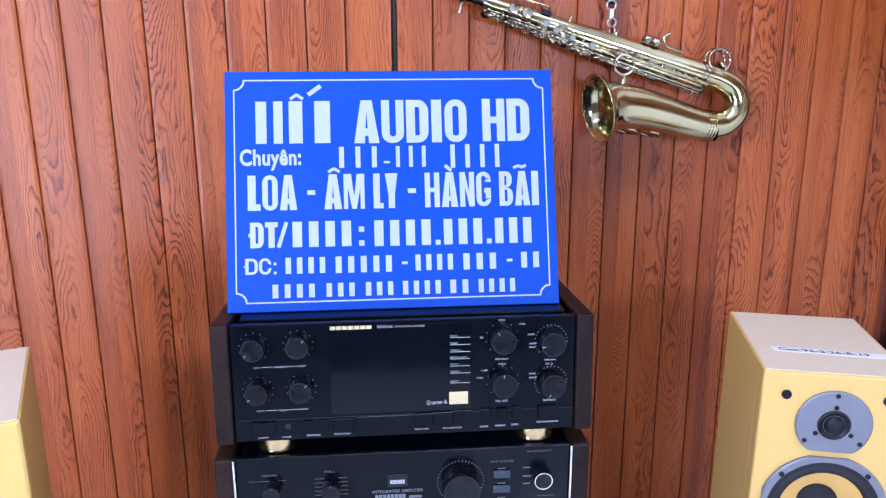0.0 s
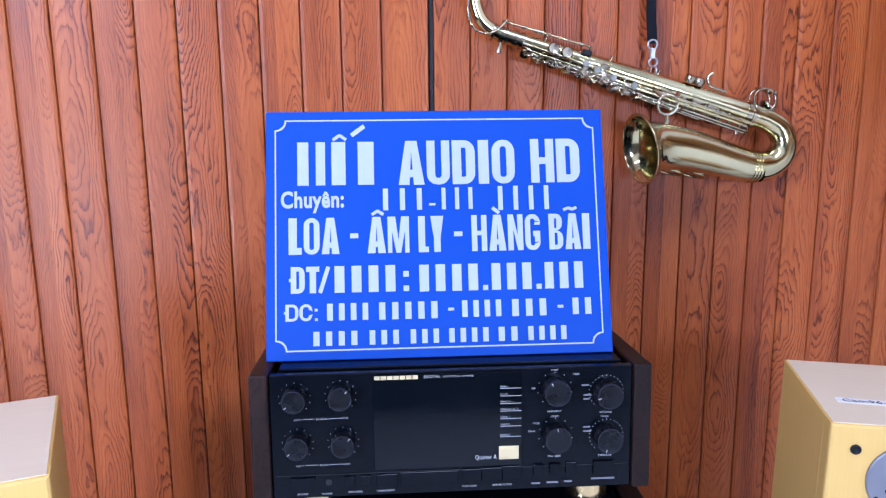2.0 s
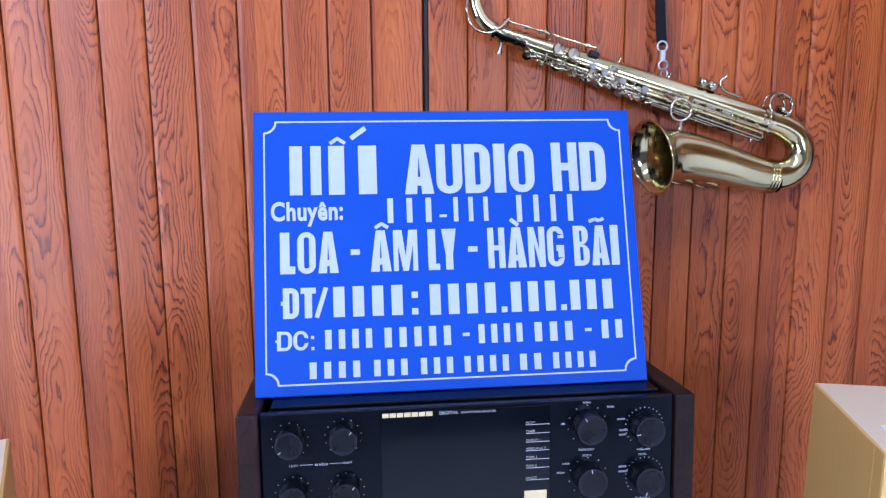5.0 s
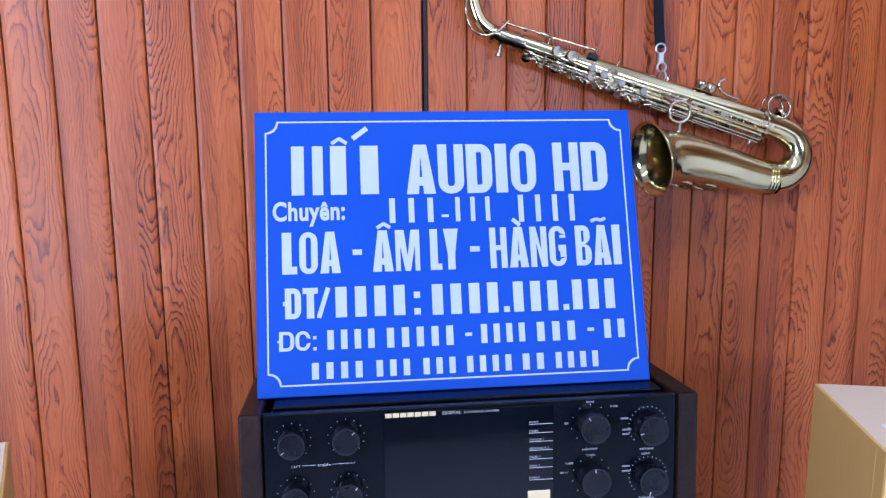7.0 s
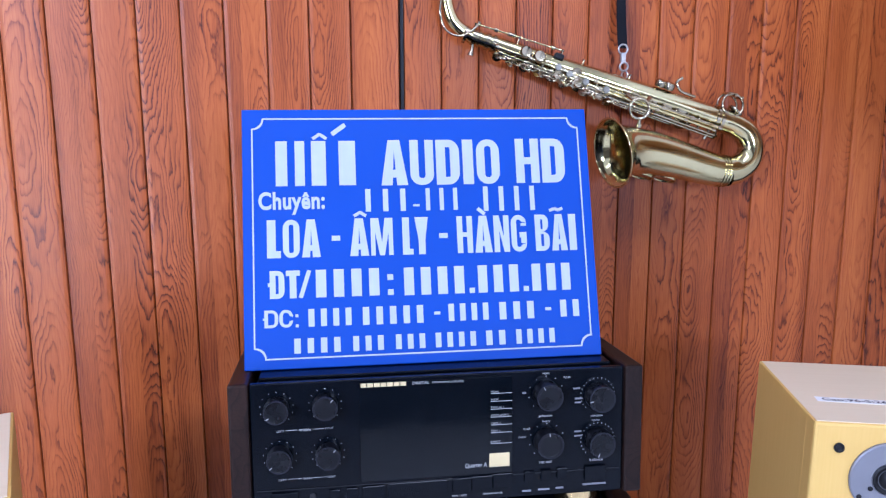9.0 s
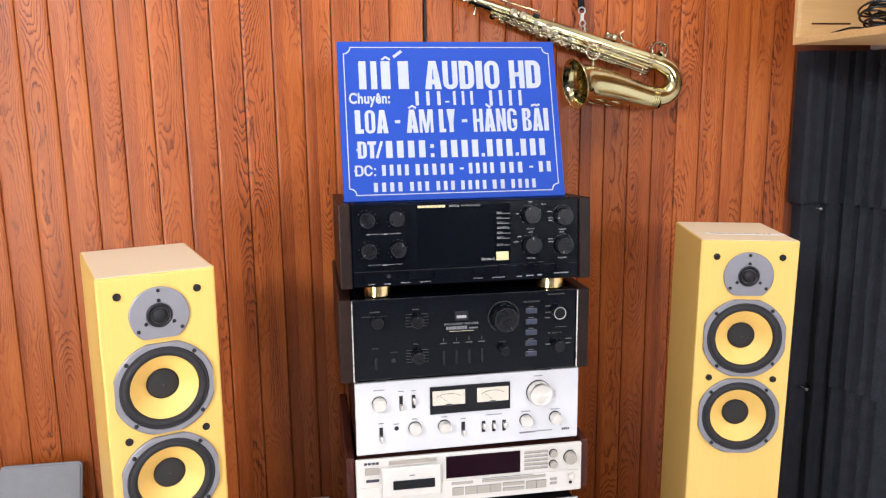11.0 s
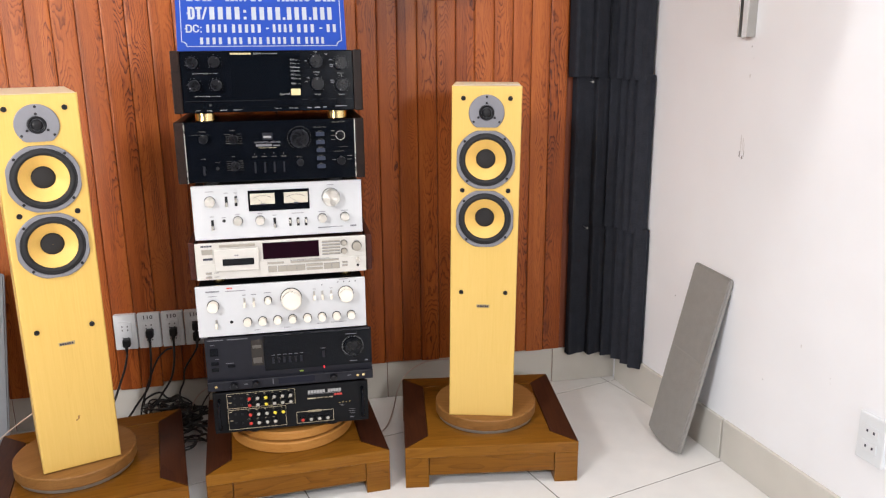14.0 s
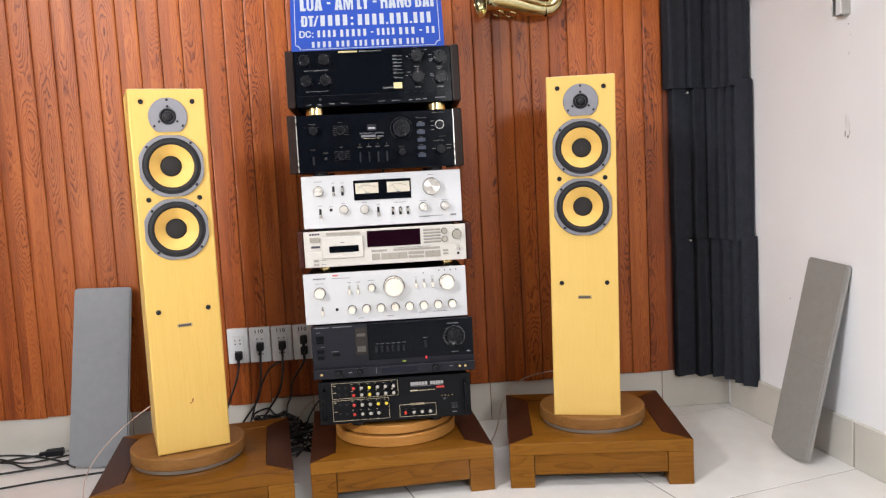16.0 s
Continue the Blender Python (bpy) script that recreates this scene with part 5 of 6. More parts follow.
def sign_word(text, x, z, w, h, stem=0.235):
    """Heavy narrow capitals, one mesh a letter, filling w by h metres."""
    total = sum(WIDE.get(ch, 1.0) for ch in text)
    gap = 0.055 * h
    unit = (w - gap * (len(text) - 1)) / total
    for ch in text:
        cw = unit * WIDE.get(ch, 1.0)
        bm = bmesh.new()
        for shape in letter_shapes(ch, cw, h, min(stem * h, {"I": 1.0, "L": 0.66, "T": 0.5, "Y": 0.5, "A": 0.42, "D": 0.40, "B": 0.40}.get(ch, 0.36) * cw)):
            bm.faces.new([bm.verts.new((x + a, -0.0006, z + b)) for a, b in shape])
        bmesh.ops.remove_doubles(bm, verts=bm.verts, dist=1e-6)
        bmesh.ops.recalc_face_normals(bm, faces=bm.faces)
        for f in bm.faces:
            if f.normal.y > 0:
                f.normal_flip()
        part("letter", bm, WHITE, sign)
        x += cw + gap


def sign_stroke(strokes):
    """Slanted flat strokes (accents, dashes): x, z, length, width, angle."""
    for x, z, length, width, a in strokes:
        part("accent", boxes(((x, -0.0004, z), (length, 0.0005, width), 0.0, (0, a, 0))), WHITE, sign)


# a name and numbers stand as bars, the rest as words
bars("letter_bar", [(0.0370, 0.2045, 0.0130, 0.0520), (0.0585, 0.2045, 0.0110, 0.0520), (0.0770, 0.2045, 0.0165, 0.0520), (0.1080, 0.2045, 0.0190, 0.0520)], WHITE, sign, split=True)
sign_stroke([(0.0830, 0.2620, 0.0100, 0.0036, -34), (0.0905, 0.2620, 0.0100, 0.0036, 34), (0.1085, 0.2700, 0.0190, 0.0052, -36)])
sign_word("AUDIO", 0.1560, 0.2035, 0.1395, 0.0535)
sign_word("HD", 0.3150, 0.2040, 0.0595, 0.0535)
writing("word_chuyen", "Chuyên:", 0.0175, 0.1715, 0.0735, 0.0265, WHITE, sign, -0.0006, 0.031)
bars("handwritten_number_bar", word_bars(0.1370, 0.1735, 0.0600, 0.0260, 3, 0.70) + [(0.1915, 0.1785, 0.0075, 0.0026)] + word_bars(0.2065, 0.1735, 0.0480, 0.0260, 3, 0.70) + word_bars(0.2740, 0.1715, 0.0740, 0.0290, 4, 0.70), WHITE, sign, split=True)
for word, x, w in (("LOA", 0.0262, 0.0590), ("AM", 0.1180, 0.0490), ("LY", 0.1778, 0.0300), ("HANG", 0.2410, 0.0820), ("BAI", 0.3335, 0.0495)):
    sign_word(word, x, 0.1228, w, 0.0430, 0.225)
sign_stroke([(0.1025, 0.1438, 0.0095, 0.0056, 0), (0.2250, 0.1438, 0.0100, 0.0056, 0),
             (0.1270, 0.1708, 0.0086, 0.0036, -32), (0.1335, 0.1708, 0.0086, 0.0036, 32), (0.2705, 0.1712, 0.0105, 0.0042, 40),
             (0.3550, 0.1715, 0.0066, 0.0036, -20), (0.3608, 0.1717, 0.0058, 0.0036, 22), (0.3658, 0.1722, 0.0050, 0.0036, -25)])
sign_word("DT", 0.0285, 0.0775, 0.0330, 0.0310, 0.24)
sign_stroke([(0.0290, 0.0930, 0.0050, 0.0040, 0), (0.0670, 0.0930, 0.0320, 0.0046, -72)])
bars("letter_bar", word_bars(0.0790, 0.0775, 0.0790, 0.0310, 4, 0.42) + [(0.1590, 0.0775, 0.0065, 0.0065), (0.1590, 0.0945, 0.0065, 0.0065)]
     + word_bars(0.1778, 0.0765, 0.0770, 0.0315, 4, 0.42) + [(0.2525, 0.0765, 0.0060, 0.0060)] + word_bars(0.2630, 0.0765, 0.0550, 0.0315, 3, 0.42) + [(0.3160, 0.0765, 0.0060, 0.0060)] + word_bars(0.3265, 0.0765, 0.0530, 0.0315, 3, 0.42), WHITE, sign, split=True)
sign_word("DC", 0.0222, 0.0455, 0.0310, 0.0195, 0.20)
sign_stroke([(0.0225, 0.0552, 0.0040, 0.0024, 0), (0.0575, 0.0470, 0.0032, 0.0032, 0), (0.0575, 0.0580, 0.0032, 0.0032, 0)])
bars("letter_bar", word_bars(0.0700, 0.0455, 0.0545, 0.0195, 4, 0.52) + word_bars(0.1300, 0.0450, 0.0760, 0.0200, 5, 0.52) + [(0.2105, 0.0535, 0.0070, 0.0034)] + word_bars(0.2270, 0.0455, 0.0530, 0.0195, 4, 0.52)
     + word_bars(0.2860, 0.0450, 0.0490, 0.0200, 3, 0.52) + [(0.3400, 0.0535, 0.0070, 0.0034)] + word_bars(0.3580, 0.0455, 0.0300, 0.0195, 2, 0.52), WHITE, sign, split=True)
bars("letter_bar", word_bars(0.0540, 0.0165, 0.0580, 0.0165, 4, 0.52) + word_bars(0.1185, 0.0165, 0.0410, 0.0165, 3, 0.52) + word_bars(0.1660, 0.0165, 0.0400, 0.0165, 3, 0.52)
     + word_bars(0.2110, 0.0165, 0.0530, 0.0165, 4, 0.52) + word_bars(0.2690, 0.0165, 0.0300, 0.0165, 2, 0.52) + word_bars(0.3040, 0.0165, 0.0520, 0.0165, 4, 0.52), WHITE, sign, split=True)


# ---- saxophone hanging on the wall by its strap ----
sax = thing("saxophone", Matrix(), "brass alto saxophone with silvery keys hanging on the slats", "saxophone")
A, B = Vector((0.140, 1.336, 1.5775)), Vector((0.574, 1.314, 1.4400))
AX = (B - A).normalized()
UP = Vector((-AX.z, 0, AX.x)).normalized()
FR = Vector((0, -1, 0))


def on_body(s, up=0.0, front=0.0):
    """A place along the straight body: s from 0 at the neck to 1 at the bow."""
    return A.lerp(B, s) + UP * up + FR * front


def body_r(s):
    return 0.0116 + 0.0086 * s


def torus(bm, c, axis, R, r, seg=32, a0=0.0, a1=360.0):
    axis = Vector(axis).normalized()
    u = axis.orthogonal().normalized()
    v = axis.cross(u)
    n = max(4, int(seg * (a1 - a0) / 360))
    pts = [Vector(c) + R * (math.cos(radians(a0 + (a1 - a0) * k / n)) * u + math.sin(radians(a0 + (a1 - a0) * k / n)) * v) for k in range(n + 1)]
    sweep(bm, pts, r, 8)
    return bm


def cup(c, axis, r, h, name, mat, label=""):
    m = Matrix.Translation(c) @ Vector(axis).to_track_quat("Z", "Y").to_matrix().to_4x4()
    return smooth(part(name, lathe(bmesh.new(), [(r * 0.9, 0), (r, h * 0.25), (r, h * 0.7), (r * 0.82, h), (r * 0.3, h * 0.9), (0.0004, h * 0.88)], 28, m), mat, sax, label), 40)


n = 24
smooth(part("body_tube", sweep(bmesh.new(), [on_body(k / n) for k in range(n + 1)], [body_r(k / n) for k in range(n + 1)], 36), BRASS, sax), 60)
bow = spline([(*B, 0.0200), (0.594, 1.312, 1.4325, 0.0203), (0.6135, 1.310, 1.4190, 0.0208), (0.6225, 1.308, 1.3980, 0.0215), (0.6175, 1.306, 1.3750, 0.0228), (0.600, 1.305, 1.3605, 0.0242), (0.578, 1.304, 1.3560, 0.0258)], 8)
smooth(part("bow", sweep(bmesh.new(), [p[:3] for p in bow], [p[3] for p in bow], 36, False), BRASS, sax), 60)
bell = spline([(0.578, 1.304, 1.3560, 0.0258), (0.555, 1.303, 1.3590, 0.0275), (0.520, 1.301, 1.3680, 0.0302), (0.485, 1.299, 1.3780, 0.0328), (0.450, 1.2965, 1.3865, 0.0352), (0.424, 1.2940, 1.3910, 0.0370), (0.402, 1.2915, 1.3925, 0.0400), (0.386, 1.2890, 1.3915, 0.0450), (0.376, 1.2872, 1.3905, 0.0510), (0.3695, 1.2860, 1.3895, 0.0570)], 8)
smooth(part("bell", sweep(bmesh.new(), [p[:3] for p in bell], [p[3] for p in bell], 56, False), BRASS, sax, "flared brass bell, open to the front"), 60)
rim_axis = (Vector(bell[-1][:3]) - Vector(bell[-6][:3])).normalized()
bm = torus(bmesh.new(), bell[-1][:3], rim_axis, 0.0573, 0.0016, 72)
smooth(part("bell_rim", bm, BRASS, sax), 60)
neck = spline([(0.150, 1.335, 1.5745, 0.0116), (0.131, 1.335, 1.5830, 0.0115), (0.115, 1.334, 1.5960, 0.0113), (0.106, 1.333, 1.6130, 0.0110), (0.1015, 1.332, 1.6330, 0.0106), (0.098, 1.331, 1.660, 0.0100), (0.090, 1.330, 1.690, 0.0092)], 8)
smooth(part("neck", sweep(bmesh.new(), [p[:3] for p in neck], [p[3] for p in neck], 28), BRASS, sax, "curved brass neck"), 60)
# octave key loop under the neck
bm = sweep(bmesh.new(), spline([(0.0925, 1.322, 1.634), (0.0905, 1.320, 1.608), (0.100, 1.319, 1.584), (0.120, 1.319, 1.5755), (0.140, 1.320, 1.583), (0.155, 1.321, 1.597)], 8), 0.0019, 10)
smooth(part("octave_key", bm, BRASS_PALE, sax), 60)
# collars and bands
for s in (0.01, 0.06, 0.085):
    smooth(part("collar", sweep(bmesh.new(), [on_body(s), on_body(s + 0.014)], [body_r(s) + 0.0018] * 2, 32), BRASS_PALE, sax))
for s in (0.955, 0.975):
    smooth(part("bow_band", sweep(bmesh.new(), [on_body(s), on_body(s + 0.012)], [body_r(s) + 0.0020] * 2, 36), BRASS_PALE, sax))
for k in (1, 3, 5):
    p, q = Vector(bell[k][:3]), Vector(bell[k + 1][:3])
    smooth(part("bow_band", sweep(bmesh.new(), [p, p.lerp(q, 0.40)], [bell[k][3] + 0.0014] * 2, 40), BRASS, sax))
# long rods with posts
rods = [(0.01, 0.335, 1.30, 0.25, 0.0015), (0.18, 0.52, -1.25, 0.55, 0.0018), (0.20, 0.56, -1.0, 0.95, 0.0016), (0.46, 0.97, -1.22, 0.80, 0.0022), (0.46, 0.97, -1.38, 0.55, 0.0022), (0.46, 0.80, -1.50, 0.35, 0.0020), (0.55, 0.93, -0.62, 1.15, 0.0016)]
for s0, s1, ku, kf, r in rods:
    pts = [on_body(s0 + (s1 - s0) * k / 6, ku * (body_r(s0 + (s1 - s0) * k / 6) + 0.004), kf * (body_r(s0 + (s1 - s0) * k / 6) + 0.002)) for k in range(7)]
    smooth(part("key_rod", sweep(bmesh.new(), pts, r, 10), BRASS if s0 < 0.1 else BRASS_PALE, sax), 60)
    for k in (0, 3, 6):
        q = on_body(s0 + (s1 - s0) * k / 6)
        smooth(part("rod_post", sweep(bmesh.new(), [q.lerp(pts[k], 0.55), pts[k].lerp(q, 0.12), pts[k] + (pts[k] - q).normalized() * 0.0018], [0.0016, 0.0018, 0.0030], 10), BRASS_PALE, sax), 60)
# key cups along the lower side and front
for i, (s, ku, kf, r) in enumerate(((0.14, -0.95, 0.75, 0.0075), (0.18, -1.3, 0.4, 0.0065), (0.235, -0.95, 0.8, 0.0068), (0.29, -1.35, 0.5, 0.0085), (0.34, -0.95, 0.9, 0.0085), (0.37, -1.55, 0.4, 0.0095), (0.42, -1.05, 0.85, 0.0085), (0.455, -1.6, 0.4, 0.010), (0.40, -0.30, 1.10, 0.0090), (0.505, -1.25, 0.75, 0.0100), (0.545, -1.7, 0.5, 0.0105), (0.60, -1.15, 0.45, 0.0120), (0.68, -1.15, 0.35, 0.0135), (0.76, -1.15, 0.3, 0.0145), (0.84, -1.15, 0.3, 0.0150))):
    rr = body_r(s)
    c = on_body(s, ku * rr, kf * rr)
    ax = (UP * (ku * 0.5) + FR * (0.5 + 0.6 * kf)).normalized()
    cup(c, ax, r, 0.0058, "key_cup", BRASS_PALE)
    arm = on_body(s + 0.03, -1.2 * rr, 0.75 * rr)
    smooth(part("key_arm", sweep(bmesh.new(), spline([c + ax * 0.006, c.lerp(arm, 0.5) + ax * 0.008, arm], 4), [0.0015] * 9, 8), BRASS_PALE, sax), 60)
for s, ku, kf in ((0.205, 0.05, 1.05), (0.255, 0.05, 1.05)):
    c = on_body(s, ku * body_r(s), kf * body_r(s))
    cup(c, FR + UP * 0.25, 0.0102, 0.0075, "key_cup", BRASS_PALE, "round silvery palm key")
for s, ku, kf in ((0.33, -0.35, 1.2), (0.375, -0.65, 1.2), (0.44, -0.85, 1.15), (0.52, -0.95, 1.2)):
    c = on_body(s, ku * body_r(s), kf * body_r(s) + 0.003)
    cup(c, FR, 0.0058, 0.0026, "pearl_touch", PEARL, "pearl finger touch")
part("thumb_rest", boxes((on_body(0.325, 0.6 * body_r(0.325) + 0.004, 0.8 * body_r(0.325)), (0.016, 0.008, 0.009), 0.0015, (0, 18, 0))), RUBBER, sax, "black thumb rest")
# the long row of tone-hole cups under the upper body, on their hinge tubes
for k in range(9):
    s = 0.115 + 0.052 * k
    rr = body_r(s)
    c = on_body(s, -1.30 * rr, 0.30 * rr + 0.002 * (k % 2))
    ax = (FR * 0.75 - UP * 0.65 + AX * 0.15 * (1 if k % 2 else -1)).normalized()
    cup(c, ax, 0.0088 + 0.0006 * k, 0.0062, "tone_hole_cup", BRASS_PALE if k % 3 else BRASS)
    q = on_body(s + 0.008, -0.35 * rr, 1.05 * rr)
    smooth(part("key_arm", sweep(bmesh.new(), spline([q, q.lerp(c, 0.5) + FR * 0.007, c + ax * 0.0066], 4), [0.0026, 0.0026, 0.0024, 0.0022, 0.0022, 0.0022, 0.0022, 0.0024, 0.0030], 8), BRASS_PALE, sax), 60)
for s0, s1, ku, kf, r in ((0.10, 0.60, -0.45, 1.10, 0.0030), (0.12, 0.50, -0.98, 0.92, 0.0024), (0.52, 0.97, -0.80, 1.00, 0.0030), (0.50, 0.95, -1.10, 0.95, 0.0026)):
    pts = [on_body(s0 + (s1 - s0) * k / 8, ku * body_r(s0 + (s1 - s0) * k / 8), kf * (body_r(s0 + (s1 - s0) * k / 8) + 0.003)) for k in range(9)]
    smooth(part("hinge_tube", sweep(bmesh.new(), pts, r, 12), BRASS, sax), 60)
    for k in (0, 2, 4, 6, 8):
        smooth(part("rod_post", sweep(bmesh.new(), [pts[k] - AX * 0.003, pts[k] + AX * 0.003], [r + 0.0016] * 2, 14), BRASS_PALE, sax), 60)
# neck tenon and its screw
for s, w in ((-0.020, 0.010), (0.030, 0.008)):
    smooth(part("neck_collar", sweep(bmesh.new(), [on_body(s), on_body(s + w)], [body_r(0) + 0.0026] * 2, 32), BRASS_PALE, sax))
smooth(part("neck_screw", sweep(bmesh.new(), [on_body(0.02, -0.013, 0.004), on_body(0.022, -0.022, 0.006), on_body(0.022, -0.030, 0.006)], [0.0030, 0.0030, 0.0058], 14), BRASS_PALE, sax), 60)
# small springs, posts and touches in rows below the upper body
rnd = random.Random(5)
for k in range(26):
    s = 0.11 + 0.019 * k + 0.006 * rnd.random()
    rr = body_r(s)
    p = on_body(s, -(0.9 + 0.9 * rnd.random()) * rr, (0.2 + 0.9 * rnd.random()) * rr)
    q = p + AX * rnd.uniform(-0.014, 0.014) + UP * rnd.uniform(-0.007, 0.003) + FR * rnd.uniform(-0.002, 0.004)
    smooth(part("key_lever", sweep(bmesh.new(), [p, p.lerp(q, 0.5) + FR * 0.003, q], [0.0013, 0.0020, 0.0028], 8), (BRASS_PALE, BRASS)[k % 2], sax), 60)
# collars on the upper rod
for s in (0.085, 0.135, 0.15, 0.30):
    p = on_body(s, 1.30 * (body_r(s) + 0.004), 0.25 * (body_r(s) + 0.002))
    smooth(part("rod_post", sweep(bmesh.new(), [p - AX * 0.003, p + AX * 0.003], [0.0036, 0.0036], 14), BRASS_PALE, sax), 60)
for s in (0.42, 0.60):
    p = on_body(s, body_r(s) * 0.8, body_r(s) * 0.3)
    smooth(part("rod_post", sweep(bmesh.new(), [p, p + UP * 0.006, p + UP * 0.009], [0.0022, 0.0016, 0.0028], 10), BRASS_PALE, sax), 60)
# ring brace between body and bell
rc = Vector((0.4085, 1.276, 1.4610))
smooth(part("brace_ring", torus(bmesh.new(), rc, (0.05, 1, 0), 0.0160, 0.0024, 40), BRASS_PALE, sax, "silvery ring brace"), 60)
for p, q, r0, r1 in (((0.001, 0, -0.016), (0.002, 0.006, -0.0290), 0.0022, 0.0048), ((-0.010, 0.0, 0.013), (-0.016, 0.014, 0.022), 0.0024, 0.004), ((0.012, 0.0, 0.011), (0.021, 0.012, 0.017), 0.0024, 0.004)):
    smooth(part("brace_foot", sweep(bmesh.new(), [rc + Vector(p), rc + Vector(q)], [r0, r1], 14), BRASS_PALE, sax), 60)
# side keys on the upper edge
for s, r in ((0.715, 0.0085), (0.75, 0.0095)):
    c = on_body(s, body_r(s) + 0.001, 0.006)
    cup(c, UP + FR * 0.35, r, 0.012, "side_key", BRASS_PALE)
bm = sweep(bmesh.new(), spline([on_body(0.86, body_r(0.86) + 0.003, 0.004), on_body(0.80, body_r(0.80) + 0.005, 0.006), on_body(0.775, body_r(0.79) + 0.016, 0.006), on_body(0.79, body_r(0.79) + 0.026, 0.006)], 6), 0.0026, 10)
smooth(part("side_key_lever", bm, BRASS_PALE, sax), 60)
# key guard over the bow
gc = on_body(1.0, body_r(1.0) + 0.002, 0.0)
bm = torus(bmesh.new(), gc + UP * 0.006 + FR * 0.012, FR + UP * 0.2, 0.0190, 0.0022, 36, 0, 360)
torus(bm, gc + UP * 0.006 - FR * 0.008, FR + UP * 0.2, 0.0180, 0.0020, 36, 0, 360)
for k in (-1, 0, 1):
    q = gc + UP * 0.022 + AX * 0.012 * k
    sweep(bm, [q + FR * 0.013, q - FR * 0.009], 0.0022, 8)
smooth(part("key_guard", bm, BRASS_PALE, sax, "open wire key guard"), 60)
cup(gc + AX * 0.012 - UP * 0.004, UP + AX * 0.5, 0.0145, 0.006, "key_cup", BRASS_PALE)
# ladder of keys between body and bell
for i in range(6):
    s = 0.655 + 0.046 * i
    p = on_body(s, -0.45 * body_r(s), 1.05 * body_r(s))
    q = on_body(s + 0.012, -1.30 * body_r(s), 0.82 * body_r(s))
    smooth(part("key_arm", sweep(bmesh.new(), [p, p.lerp(q, 0.5) + FR * 0.004, q], [0.0016, 0.0018, 0.0024], 8), BRASS_PALE, sax), 60)
smooth(part("key_lever", sweep(bmesh.new(), [on_body(0.945, -0.9 * body_r(0.94), 0.7 * body_r(0.94)), on_body(0.94, -2.0 * body_r(0.94), 0.5 * body_r(0.94))], [0.0028, 0.0028], 10), BRASS_PALE, sax), 60)
for s in (0.64, 0.70, 0.76, 0.82):
    c = on_body(s, -0.50 * body_r(s), 0.92 * body_r(s))
    part("key_plate", boxes((c, (0.019, 0.0035, 0.006), 0.0012, (12, 22, 0))), BRASS_PALE, sax)
# low key guards on the far side of the bell
for x, z in ((0.470, 1.3445), (0.430, 1.350)):
    smooth(part("key_guard", torus(bmesh.new(), (x, 1.312, z), (0.3, 0.2, 1), 0.020, 0.0025, 30), BRASS, sax), 60)

strap = thing("sax_strap", Matrix(), "black webbing strap with a steel snap hook on the wall", "strap")
bm = bmesh.new()
pts = spline([(0.393, 1.352, 1.90), (0.3955, 1.350, 1.75), (0.398, 1.345, 1.62), (0.4005, 1.338, 1.560)], 5)
for p, q in zip(pts, pts[1:]):
    wa, wb = (0.0048 + 0.0034 * min(1.0, (1.90 - v[2]) / 0.30) for v in (p, q))
    a = [Vector(p) + Vector((dx, dy, 0)) for dx, dy in ((-wa, 0), (wa, 0), (wa, 0.0016), (-wa, 0.0016))]
    b = [Vector(q) + Vector((dx, dy, 0)) for dx, dy in ((-wb, 0), (wb, 0), (wb, 0.0016), (-wb, 0.0016))]
    va, vb = [bm.verts.new(v) for v in a], [bm.verts.new(v) for v in b]
    for i in range(4):
        j = (i + 1) % 4
        bm.faces.new((va[i], va[j], vb[j], vb[i]))
bmesh.ops.remove_doubles(bm, verts=bm.verts, dist=1e-5)
part("webbing", bm, WEBBING, strap)
part("nail", boxes(((0.393, 1.355, 1.895), (0.006, 0.03, 0.006), 0.001)), STEEL, strap)
bm = torus(bmesh.new(), (0.4005, 1.337, 1.5585), (0, 1, 0), 0.0078, 0.0016, 24)
box(bm, (0.4005, 1.336, 1.545), (0.0090, 0.006, 0.016), 0.0012)
torus(bm, (0.4015, 1.334, 1.530), (0, 1, 0.1), 0.0070, 0.0017, 24)
torus(bm, (0.400, 1.325, 1.516), (1, 0.5, 0), 0.0065, 0.0014, 24)
smooth(part("snap_hook", bm, STEEL, strap, "steel snap hook"))


